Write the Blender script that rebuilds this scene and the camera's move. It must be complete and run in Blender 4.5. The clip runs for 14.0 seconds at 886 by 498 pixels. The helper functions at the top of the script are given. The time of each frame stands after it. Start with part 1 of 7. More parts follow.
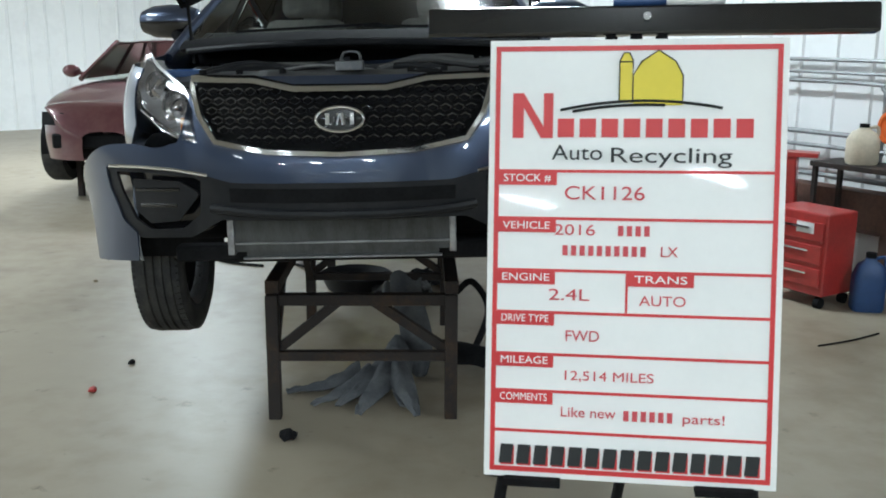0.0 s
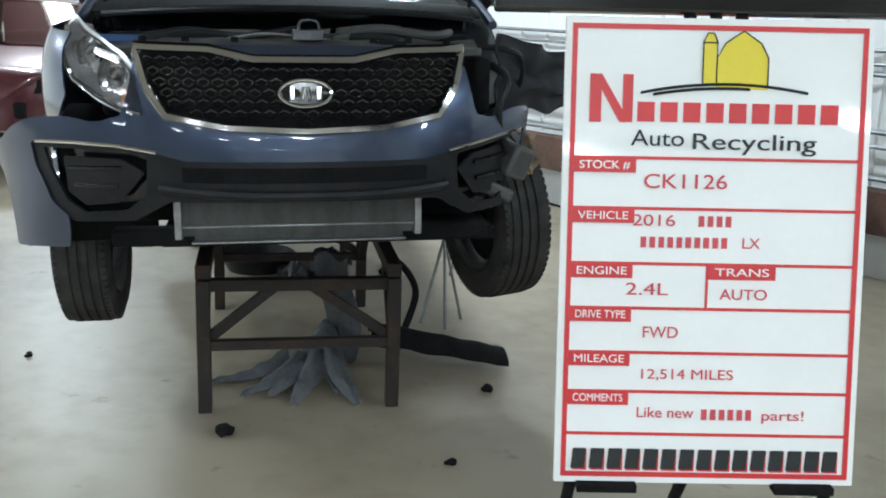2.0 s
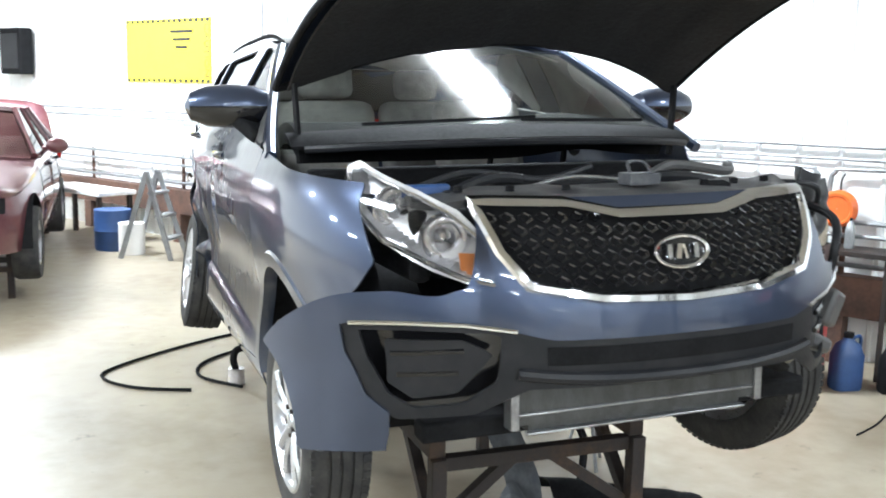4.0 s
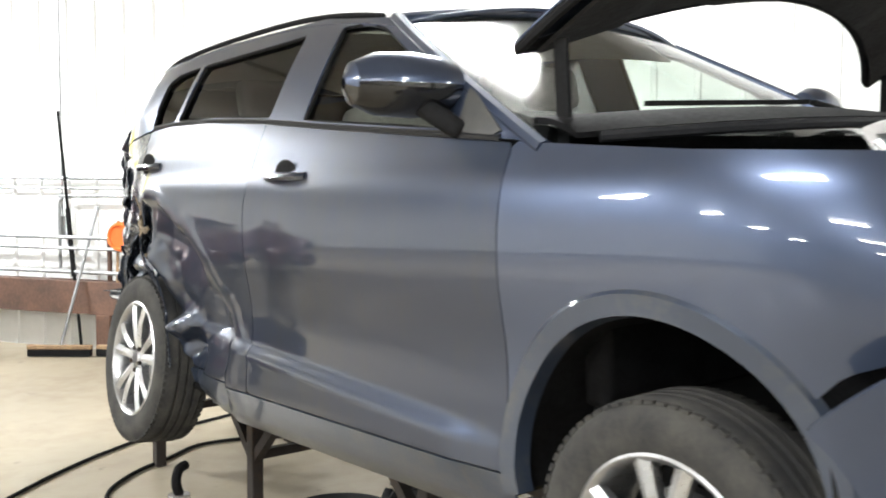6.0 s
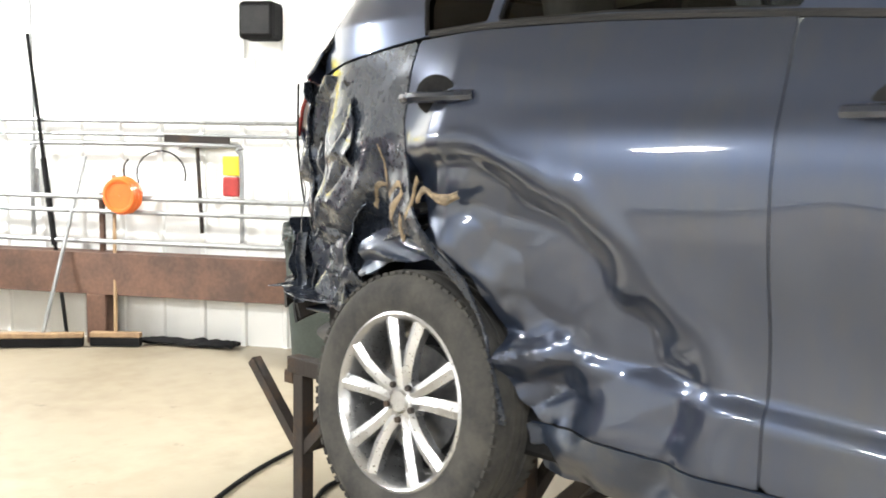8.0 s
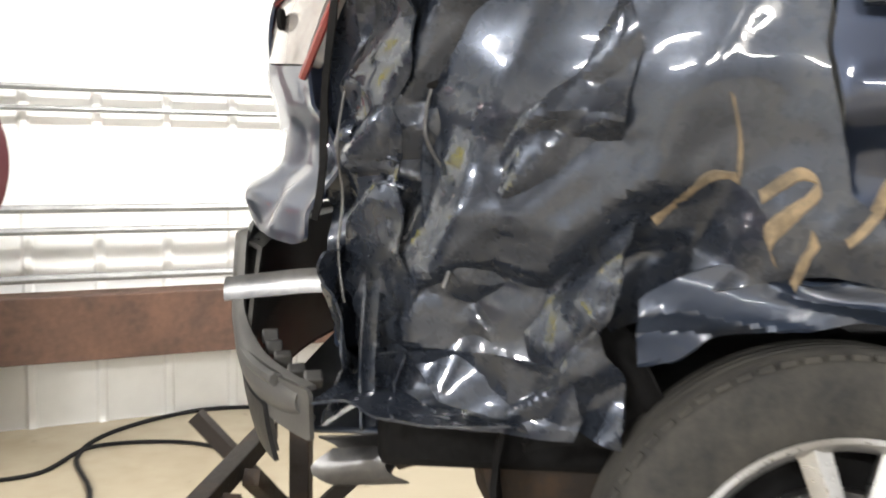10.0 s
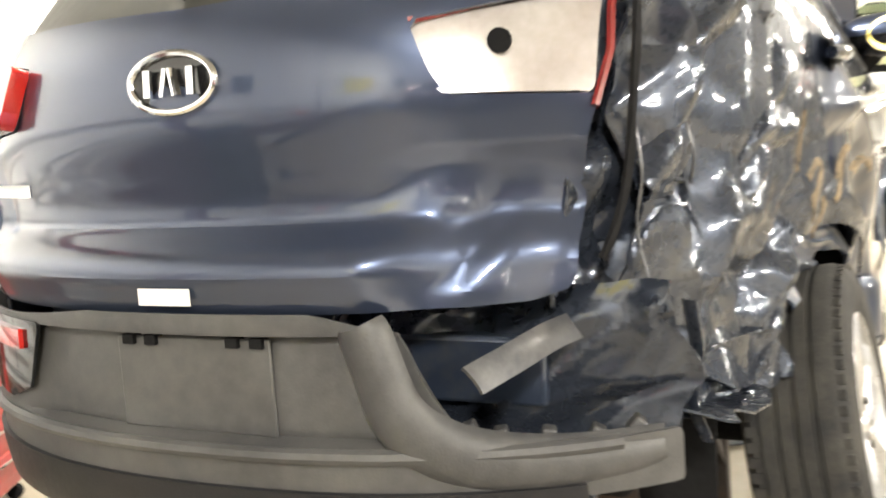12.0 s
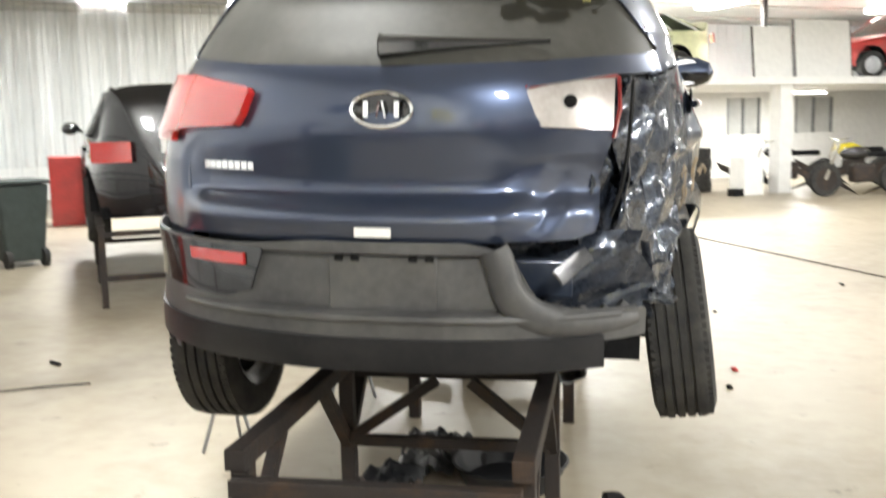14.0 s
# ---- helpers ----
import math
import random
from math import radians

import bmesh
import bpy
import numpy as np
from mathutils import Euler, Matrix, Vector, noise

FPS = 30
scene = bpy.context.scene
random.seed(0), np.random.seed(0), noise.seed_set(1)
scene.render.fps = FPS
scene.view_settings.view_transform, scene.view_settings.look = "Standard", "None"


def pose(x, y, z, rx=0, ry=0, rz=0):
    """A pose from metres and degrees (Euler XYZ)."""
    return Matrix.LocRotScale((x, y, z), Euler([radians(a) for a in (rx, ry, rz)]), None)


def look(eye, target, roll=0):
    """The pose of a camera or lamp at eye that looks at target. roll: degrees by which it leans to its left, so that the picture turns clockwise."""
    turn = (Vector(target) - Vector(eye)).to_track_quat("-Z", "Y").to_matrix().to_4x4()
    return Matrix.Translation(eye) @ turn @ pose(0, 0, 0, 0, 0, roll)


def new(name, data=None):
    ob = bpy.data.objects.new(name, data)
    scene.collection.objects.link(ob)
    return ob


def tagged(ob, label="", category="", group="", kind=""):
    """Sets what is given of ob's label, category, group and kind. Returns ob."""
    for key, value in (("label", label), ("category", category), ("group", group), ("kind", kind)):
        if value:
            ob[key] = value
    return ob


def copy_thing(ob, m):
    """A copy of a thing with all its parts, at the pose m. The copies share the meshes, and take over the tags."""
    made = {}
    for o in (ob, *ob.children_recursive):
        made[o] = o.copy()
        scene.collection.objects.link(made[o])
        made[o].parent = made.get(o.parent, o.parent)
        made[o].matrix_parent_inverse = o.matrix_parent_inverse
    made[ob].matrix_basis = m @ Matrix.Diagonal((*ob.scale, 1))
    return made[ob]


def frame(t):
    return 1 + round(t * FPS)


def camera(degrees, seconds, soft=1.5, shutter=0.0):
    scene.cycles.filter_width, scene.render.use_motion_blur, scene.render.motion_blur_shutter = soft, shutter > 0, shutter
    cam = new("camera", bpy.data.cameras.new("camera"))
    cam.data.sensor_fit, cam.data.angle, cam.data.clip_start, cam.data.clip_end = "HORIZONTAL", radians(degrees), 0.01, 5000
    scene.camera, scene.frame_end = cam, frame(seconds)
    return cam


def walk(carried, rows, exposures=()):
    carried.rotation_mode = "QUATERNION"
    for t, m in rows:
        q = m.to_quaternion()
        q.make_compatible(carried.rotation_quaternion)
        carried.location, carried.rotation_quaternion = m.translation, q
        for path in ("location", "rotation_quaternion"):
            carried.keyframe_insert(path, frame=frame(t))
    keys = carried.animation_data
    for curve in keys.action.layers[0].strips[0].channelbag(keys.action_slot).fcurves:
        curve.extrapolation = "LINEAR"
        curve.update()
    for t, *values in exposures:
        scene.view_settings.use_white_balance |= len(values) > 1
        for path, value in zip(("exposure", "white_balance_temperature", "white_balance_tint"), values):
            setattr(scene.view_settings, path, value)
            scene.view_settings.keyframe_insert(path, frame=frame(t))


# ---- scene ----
import itertools
cam = camera(49.84, 14.0, soft=1.8, shutter=0.3)
PATH = [
    (0, (0.268, -5.405, 1.698), (0.306, -3.456, 1.253), 0.36),
    (0.5, (0.142, -5.436, 1.680), (0.233, -3.490, 1.227), 1.59),
    (1, (0.041, -5.433, 1.678), (0.176, -3.490, 1.220), 1.80),
    (1.5, (-0.028, -5.338, 1.674), (0.203, -3.408, 1.205), 2.26),
    (2, (-0.146, -5.200, 1.689), (0.219, -3.297, 1.195), 2.32),
    (2.5, (-0.407, -5.127, 1.720), (0.088, -3.230, 1.324), 0.94),
    (2.7, (-0.586, -5.076, 1.743), (-0.045, -3.199, 1.315), 0.82),
    (3, (-0.827, -4.963, 1.807), (-0.258, -3.101, 1.351), 1.38),
    (3.5, (-1.161, -4.633, 1.800), (-0.577, -2.755, 1.433), -0.32),
    (3.7, (-1.302, -4.494, 1.814), (-0.683, -2.624, 1.470), 0.22),
    (5.8, (-2.373, -2.638, 1.512), (-1.111, -1.095, 1.352), 0.97),
    (6, (-2.398, -2.470, 1.501), (-1.127, -0.932, 1.361), 0.39),
    (6.2, (-2.414, -2.292, 1.485), (-1.156, -0.750, 1.292), 0.85),
    (6.5, (-2.434, -1.960, 1.475), (-1.187, -0.409, 1.272), 2.13),
    (7, (-2.584, -1.445, 1.490), (-1.168, -0.045, 1.307), 2.87),
    (7.5, (-2.599, -0.947, 1.480), (-1.198, 0.464, 1.262), 1.67),
    (10, (-2.095, 1.648, 1.378), (-0.121, 1.850, 1.128), 1.39),
    (10.6, (-1.639, 2.157, 1.398), (0.318, 1.829, 1.153), 1.83),
    (11, (-1.450, 2.429, 1.418), (0.358, 1.665, 1.032), -0.10),
    (11.5, (-1.185, 2.873, 1.423), (0.248, 1.515, 1.104), -2.81),
    (12, (-1.020, 3.352, 1.382), (-0.142, 1.563, 1.209), -4.54),
    (12.5, (-1.010, 3.877, 1.541), (-0.403, 1.976, 1.407), 0.45),
    (13, (-1.136, 4.345, 1.560), (-0.585, 2.426, 1.454), -1.27),
    (13.5, (-0.974, 4.633, 1.593), (-0.405, 2.717, 1.514), -2.77),
    (14, (-0.633, 4.684, 1.501), (-0.276, 2.734, 1.239), -1.29),
]
walk(cam, [(t, look(eye, target, roll)) for t, eye, target, roll in PATH],
     [(0.0, -0.68, 5500, 1), (1.8, -0.60, 5500, 1), (2.5, -0.14, 5300, 5), (3.0, 0.40, 5300, 6), (3.7, 0.54, 5500, 6), (5.8, 0.46, 6200, 8), (7.7, 0.75, 6400, 8), (10.0, 0.42, 6600, 10), (11.0, 0.64, 6700, 10), (11.5, 0.88, 6700, 10), (12.0, 0.88, 7000, 9), (12.5, 0.86, 7100, 8), (13.0, 0.60, 7000, 8), (14.0, 0.42, 6400, 8)])

# ---- world and lamps ----
world = bpy.data.worlds.new("world")
scene.world = world
world.use_nodes = True
bg = world.node_tree.nodes["Background"]
bg.inputs[0].default_value = (0.75, 0.85, 1.0, 1)
bg.inputs[1].default_value = 0.25
ROOM_TURN = 31.25
ROOM = pose(0, 0, 0, 0, 0, ROOM_TURN)     # the hall's own axes: its x runs at right angles to the railed wall
WALL_X, FAR_Y, BACK_Y, OPEN_X, CEIL = 3.588, -18.6, 13.0, -24.0, 4.1


def room(x, y, z=0.0):
    return ROOM @ Vector((x, y, z))


LAMPS = [(x, y) for y in (-13.0, -6.3, 0.6, 7.5) for x in (-16.0, -11.2, -7.6, -4.0, 1.3)]
ROW_WATTS = {-13.0: 430, -6.3: 165, 0.6: 235, 7.5: 460}      # watts per row, tuned to how bright each stretch of the hall looks
for x, y in LAMPS:
    data = bpy.data.lights.new("tube_light", "AREA")
    data.shape, data.size, data.size_y, data.energy, data.color = "RECTANGLE", 0.35, 1.25, ROW_WATTS[y] * (0.6 if x < -3 and y == 0.6 else 0.85 if x < -3 and y == -6.3 else 1.0), (1.0, 0.985, 0.95)
    lamp = new("tube_light", data)
    lamp.matrix_world = ROOM @ pose(x, y, CEIL - 0.30)

ADDED_DECK_LAMPS = [(-13.6, -13.2), (-9.4, -13.2)]                # added, no fixture seen: assumed from the bright store front under the mezzanine deck
for x, y in ADDED_DECK_LAMPS:
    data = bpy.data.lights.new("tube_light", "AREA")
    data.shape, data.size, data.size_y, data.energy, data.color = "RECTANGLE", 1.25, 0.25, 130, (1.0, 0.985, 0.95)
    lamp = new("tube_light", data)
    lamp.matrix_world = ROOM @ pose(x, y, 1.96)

# ---- materials ----
def material(name, color, rough=0.5, metal=0.0, grain=0.0, scale=8.0, bump=0.0, bump_scale=60.0, second=None, coat=0.0, mix=(0.35, 0.65), detail=6.0, alpha=1.0, emit=0.0, stretch=(1, 1, 1), flake=0.0):
    """A principled surface with two scales of mottling between color and second, roughness wear and fine relief."""
    m = bpy.data.materials.new(name)
    m.use_nodes = True
    nt, out = m.node_tree, m.node_tree.nodes["Material Output"]
    p = nt.nodes["Principled BSDF"]
    def add(kind, **values):
        n = nt.nodes.new(kind)
        for k, v in values.items():
            n.inputs[k].default_value = v
        return n
    p.inputs["Base Color"].default_value = (*color, 1)
    p.inputs["Roughness"].default_value = rough
    p.inputs["Metallic"].default_value = metal
    p.inputs["Coat Weight"].default_value = coat
    p.inputs["Coat Roughness"].default_value = 0.025
    tc = nt.nodes.new("ShaderNodeTexCoord")
    mp = nt.nodes.new("ShaderNodeMapping")
    mp.inputs["Scale"].default_value = stretch
    nt.links.new(tc.outputs["Object"], mp.inputs["Vector"])
    if second or grain:
        big = add("ShaderNodeTexNoise", Scale=scale, Detail=detail, Roughness=0.6)
        small = add("ShaderNodeTexNoise", Scale=scale * 9, Detail=4.0)
        nt.links.new(mp.outputs[0], big.inputs["Vector"])
        nt.links.new(mp.outputs[0], small.inputs["Vector"])
        blend = nt.nodes.new("ShaderNodeMath")
        blend.operation = "MULTIPLY_ADD"
        nt.links.new(small.outputs[0], blend.inputs[0])
        blend.inputs[1].default_value = 0.35
        nt.links.new(big.outputs[0], blend.inputs[2])
        ramp = add("ShaderNodeMapRange")
        ramp.inputs["From Min"].default_value, ramp.inputs["From Max"].default_value = mix[0] + 0.17, mix[1] + 0.17
        nt.links.new(blend.outputs[0], ramp.inputs["Value"])
        mixer = nt.nodes.new("ShaderNodeMix")
        mixer.data_type = "RGBA"
        other = second or tuple(c * (1 - grain) for c in color)
        mixer.inputs["A"].default_value, mixer.inputs["B"].default_value = (*color, 1), (*other, 1)
        nt.links.new(ramp.outputs[0], mixer.inputs["Factor"])
        nt.links.new(mixer.outputs["Result"], p.inputs["Base Color"])
        wear = add("ShaderNodeMapRange")
        wear.inputs["To Min"].default_value, wear.inputs["To Max"].default_value = rough * 0.85, min(1, rough * 1.2)
        nt.links.new(small.outputs[0], wear.inputs["Value"])
        nt.links.new(wear.outputs[0], p.inputs["Roughness"])
    if bump:
        fine = add("ShaderNodeTexNoise", Scale=bump_scale, Detail=4.0)
        nt.links.new(mp.outputs[0], fine.inputs["Vector"])
        b = add("ShaderNodeBump", Strength=bump, Distance=0.01)
        nt.links.new(fine.outputs[0], b.inputs["Height"])
        nt.links.new(b.outputs[0], p.inputs["Normal"])
    if alpha < 1:
        p.inputs["Alpha"].default_value = alpha
    if emit:
        p.inputs["Emission Color"].default_value = (*color, 1)
        p.inputs["Emission Strength"].default_value = emit
    return m


def glass(name, color, see=0.75, rough=0.02, ior=1.5):
    """Thin tinted glass: partly clear, with a mirror's gloss on it."""
    m = bpy.data.materials.new(name)
    m.use_nodes = True
    nt = m.node_tree
    nt.nodes.remove(nt.nodes["Principled BSDF"])
    clear, gloss, mixer, fres = (nt.nodes.new("ShaderNode" + k) for k in ("BsdfTransparent", "BsdfGlossy", "MixShader", "Fresnel"))
    clear.inputs[0].default_value = (*[c * see for c in color], 1)
    gloss.inputs["Roughness"].default_value = rough
    fres.inputs["IOR"].default_value = ior
    nt.links.new(fres.outputs[0], mixer.inputs[0])
    nt.links.new(clear.outputs[0], mixer.inputs[1])
    nt.links.new(gloss.outputs[0], mixer.inputs[2])
    nt.links.new(mixer.outputs[0], nt.nodes["Material Output"].inputs[0])
    return m


PAINT = material("slate_blue_paint", (0.045, 0.060, 0.102), 0.31, 0.65, second=(0.050, 0.066, 0.111), scale=1.1, coat=1.0)
PAINT_SCUFFED = material("scuffed_paint", (0.028, 0.038, 0.066), 0.32, 0.6, second=(0.038, 0.044, 0.056), scale=2.6, coat=1.0, mix=(0.48, 0.8), stretch=(1, 1, 0.45))
PAINT_DARK = material("handle_paint", (0.018, 0.025, 0.045), 0.25, 0.5, grain=0.2, coat=1.0)
PAINT_DUSTY = material("dusty_paint", (0.030, 0.042, 0.070), 0.34, 0.4, second=(0.065, 0.068, 0.072), scale=5, coat=0.8, bump=0.05, bump_scale=90, mix=(0.5, 0.8))
CRUMPLED = material("torn_painted_steel", (0.030, 0.037, 0.053), 0.27, 0.45, second=(0.062, 0.064, 0.067), scale=6, coat=0.8, bump=0.06, bump_scale=18, mix=(0.52, 0.8))
BARE = material("bare_scraped_steel", (0.42, 0.43, 0.44), 0.32, 0.85, second=(0.25, 0.25, 0.26), scale=9, bump=0.04)
SCRAPED = material("scraped_grey_steel", (0.085, 0.088, 0.096), 0.32, 0.6, second=(0.16, 0.16, 0.165), scale=7, bump=0.05)
PLASTIC = material("grey_black_plastic", (0.011, 0.012, 0.014), 0.45, second=(0.020, 0.020, 0.022), scale=6, bump=0.08, bump_scale=220)
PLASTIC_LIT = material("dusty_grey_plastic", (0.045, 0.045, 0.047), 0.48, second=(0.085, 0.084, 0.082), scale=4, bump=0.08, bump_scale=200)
GLOSS_BLACK = material("gloss_black", (0.008, 0.008, 0.009), 0.12, coat=0.5)
MATT_BLACK = material("matt_black", (0.012, 0.012, 0.013), 0.85, grain=0.4)
RUBBER = material("tyre_rubber", (0.022, 0.022, 0.023), 0.78, second=(0.05, 0.048, 0.044), scale=9, bump=0.15, bump_scale=120)
CHROME = material("chrome", (0.82, 0.83, 0.85), 0.08, 1.0)
ALLOY = material("silver_alloy", (0.50, 0.51, 0.53), 0.28, 0.9, grain=0.15, scale=12, coat=0.4)
STEEL_DARK = material("dark_painted_steel", (0.035, 0.03, 0.028), 0.6, 0.2, second=(0.07, 0.045, 0.03), scale=7, bump=0.2, bump_scale=70, mix=(0.5, 0.75))
RUST = material("brown_primer_steel", (0.13, 0.068, 0.045), 0.7, second=(0.07, 0.04, 0.03), scale=4, bump=0.1)
ALU = material("aluminium_fins", (0.085, 0.087, 0.085), 0.5, 0.6, second=(0.055, 0.055, 0.052), scale=6, bump=0.15, bump_scale=260, stretch=(4, 1, 1))
GLASS = glass("tinted_glass", (0.66, 0.71, 0.67), 0.95, 0.02, 1.32)
GLASS_CLEAR = glass("windscreen_glass", (0.86, 0.92, 0.88), 0.92, 0.09, 1.3)
GLASS_DARK = glass("privacy_glass", (0.20, 0.21, 0.21), 0.6, 0.02, 1.3)
LENS = glass("clear_lens", (1, 1, 1), 0.93)
RED_LENS = material("red_lens", (0.55, 0.02, 0.015), 0.12, coat=1.0)
RED_LENS.node_tree.nodes["Principled BSDF"].inputs["Transmission Weight"].default_value = 0.2
AMBER = material("amber_lens", (0.55, 0.19, 0.05), 0.15, coat=1.0)
REFLECTOR = material("silver_reflector", (0.8, 0.8, 0.82), 0.12, 0.95)
WHITE_LENS = material("white_lamp_bowl", (0.52, 0.50, 0.49), 0.22, 0.45, second=(0.40, 0.36, 0.35), scale=7, coat=0.6)
# opaque mottled grey base stands in for the ceiling mirrored in the glass
REAR_GLASS = material("sheen_grey_rear_glass", (0.05, 0.05, 0.045), 0.45, second=(0.07, 0.068, 0.062), scale=4, coat=0.0, mix=(0.4, 0.7))
REAR_GLASS.node_tree.nodes["Principled BSDF"].inputs["Specular IOR Level"].default_value = 0.12
FADED_YELLOW = material("faded_marker_yellow", (0.42, 0.40, 0.14), 0.6, grain=0.3, scale=30)
DARK_PATCH = material("dark_patch_glass", (0.012, 0.012, 0.009), 0.3, grain=0.5, scale=14)
RED_DULL = material("dull_red_plastic", (0.20, 0.018, 0.018), 0.25, grain=0.3, coat=0.6)
BEZEL = material("lamp_bezel", (0.80, 0.80, 0.82), 0.24, 0.45, grain=0.25, scale=12)
HEADLINER = material("pale_headliner_cloth", (0.50, 0.48, 0.42), 0.9, grain=0.12, scale=20)
CLOTH = material("grey_seat_cloth", (0.20, 0.195, 0.18), 0.9, grain=0.3, scale=20, bump=0.2)
for _m, _s in ((PLASTIC, 0.25), (PAINT, 0.2), (PAINT_SCUFFED, 0.2), (CRUMPLED, 0.2), (MATT_BLACK, 0.12), (RUBBER, 0.25), (STEEL_DARK, 0.2)):
    _m.node_tree.nodes["Principled BSDF"].inputs["Specular IOR Level"].default_value = _s
HOOD_PAD = material("black_hood_liner", (0.012, 0.012, 0.013), 0.9, grain=0.3, bump=0.3, bump_scale=40)
FLOOR_MAT = material("sealed_concrete", (0.29, 0.252, 0.188), 0.42, second=(0.21, 0.172, 0.118), scale=0.8, bump=0.06, bump_scale=30, mix=(0.46, 0.80))

def add_stains(m, color, scale, low, high, strength):
    """Spreads brown spill stains with ragged rims over a material's base colour."""
    nt = m.node_tree
    p = nt.nodes["Principled BSDF"]
    tc, n1, rng, mixer = (nt.nodes.new(k) for k in ("ShaderNodeTexCoord", "ShaderNodeTexNoise", "ShaderNodeMapRange", "ShaderNodeMix"))
    n1.inputs["Scale"].default_value, n1.inputs["Detail"].default_value, n1.inputs["Roughness"].default_value = scale, 9.0, 0.62
    rng.inputs["From Min"].default_value, rng.inputs["From Max"].default_value, rng.inputs["To Max"].default_value = low, high, strength
    mixer.data_type = "RGBA"
    nt.links.new(tc.outputs["Object"], n1.inputs["Vector"])
    nt.links.new(n1.outputs[0], rng.inputs["Value"])
    nt.links.new(rng.outputs[0], mixer.inputs["Factor"])
    nt.links.new(p.inputs["Base Color"].links[0].from_socket, mixer.inputs["A"])
    mixer.inputs["B"].default_value = (*color, 1)
    nt.links.new(mixer.outputs["Result"], p.inputs["Base Color"])


add_stains(FLOOR_MAT, (0.11, 0.080, 0.047), 0.55, 0.545, 0.72, 0.7)
add_stains(FLOOR_MAT, (0.07, 0.055, 0.04), 5.5, 0.635, 0.72, 0.65)
WALL_MAT = material("white_ribbed_sheet", (0.80, 0.81, 0.81), 0.4, second=(0.72, 0.73, 0.73), scale=1.3, mix=(0.45, 0.75))
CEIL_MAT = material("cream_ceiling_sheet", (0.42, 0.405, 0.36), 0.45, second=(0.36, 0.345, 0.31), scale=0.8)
WHITE = material("white_paint", (0.80, 0.80, 0.79), 0.45, grain=0.08)
PIPE = material("galvanised_pipe", (0.34, 0.35, 0.36), 0.45, 0.6, grain=0.3, scale=10)
RED = material("red_enamel", (0.42, 0.035, 0.03), 0.35, second=(0.30, 0.03, 0.028), scale=5, coat=0.3)
MAROON = material("maroon_paint", (0.070, 0.013, 0.020), 0.35, 0.3, second=(0.10, 0.035, 0.038), scale=3, coat=0.9)
BLACK_PAINT = material("black_car_paint", (0.012, 0.012, 0.014), 0.25, 0.2, grain=0.2, coat=1.0)
ORANGE = material("orange_plastic", (0.75, 0.16, 0.03), 0.4, grain=0.15, coat=0.2)
YELLOW = material("yellow_paint", (0.82, 0.68, 0.03), 0.45, grain=0.06)
BLUE = material("blue_plastic", (0.025, 0.065, 0.19), 0.45, grain=0.2)
WOOD = material("worn_wood", (0.33, 0.22, 0.12), 0.7, second=(0.22, 0.14, 0.08), scale=6, stretch=(6, 1, 1), bump=0.15)
SIGN_WHITE = material("whiteboard", (0.90, 0.91, 0.90), 0.35, grain=0.03, coat=0.2)
SIGN_RED = material("sign_red", (0.62, 0.03, 0.035), 0.4, grain=0.08)
INK_RED = material("marker_red", (0.60, 0.08, 0.10), 0.6, grain=0.1)
INK_BLACK = material("print_black", (0.012, 0.015, 0.016), 0.5, grain=0.2)
CREAM_PLASTIC = material("cream_plastic", (0.62, 0.55, 0.42), 0.5, grain=0.2)
GREEN_GREY = material("grey_green_bin", (0.05, 0.065, 0.06), 0.6, grain=0.3)
TUBE_GLOW = material("lamp_diffuser", (1.0, 0.97, 0.9), 0.5, emit=10.0)
# opaque pale colour stands in for the brightness behind the store panes
PALE_PANE = material("pale_opaque_pane", (0.55, 0.56, 0.55), 0.3, grain=0.15, scale=3, coat=0.3)
STRIP = glass("curtain_strip", (0.93, 0.95, 0.96), 0.95, 0.16, 1.8)
DIRT = material("brown_clay_dirt", (0.30, 0.225, 0.14), 0.9, second=(0.11, 0.09, 0.065), scale=12, bump=0.3)
LIME = material("faded_green_paint", (0.62, 0.64, 0.40), 0.4, grain=0.15, coat=0.5)


# ---- building blocks ----
def part(name, bm, mat, parent=None, label="", smooth=True, bevel=0.0, solid=0.0, subdiv=0, sharp=38):
    """Links a bmesh as one mesh object under a thing or part."""
    me = bpy.data.meshes.new(name)
    bm.to_mesh(me)
    bm.free()
    for m in (mat if isinstance(mat, (list, tuple)) else [mat]):
        me.materials.append(m)
    for f in me.polygons:
        f.use_smooth = smooth
    ob = new(name, me)
    if parent:
        ob.parent = parent
    if solid and smooth:
        seen = {}
        for f in me.polygons:
            for k in f.edge_keys:
                seen[k] = seen.get(k, 0) + 1
    if solid:
        mod = ob.modifiers.new("thick", "SOLIDIFY")
        mod.thickness, mod.offset = solid, -1
    if bevel:
        mod = ob.modifiers.new("bevel", "BEVEL")
        mod.width, mod.segments, mod.limit_method, mod.angle_limit = bevel, 2, "ANGLE", radians(40)
    if subdiv:
        mod = ob.modifiers.new("round", "SUBSURF")
        mod.levels = mod.render_levels = subdiv
    if smooth:
        try:
            me.set_sharp_from_angle(angle=radians(sharp))
        except AttributeError:
            pass
        if solid:
            for e in me.edges:
                if seen.get(tuple(sorted(e.vertices)), 0) == 1:
                    e.use_edge_sharp = True
    if label:
        ob["label"] = label
    return ob


def face_out(bm, way):
    """Turns every face towards a direction."""
    bm.normal_update()
    bmesh.ops.reverse_faces(bm, faces=[f for f in bm.faces if f.normal.dot(Vector(way)) < 0])


def thing(name, label, category, m=None, group="", kind=""):
    ob = new(name)
    if m is not None:
        ob.matrix_world = m
    return tagged(ob, label, category, group, kind)


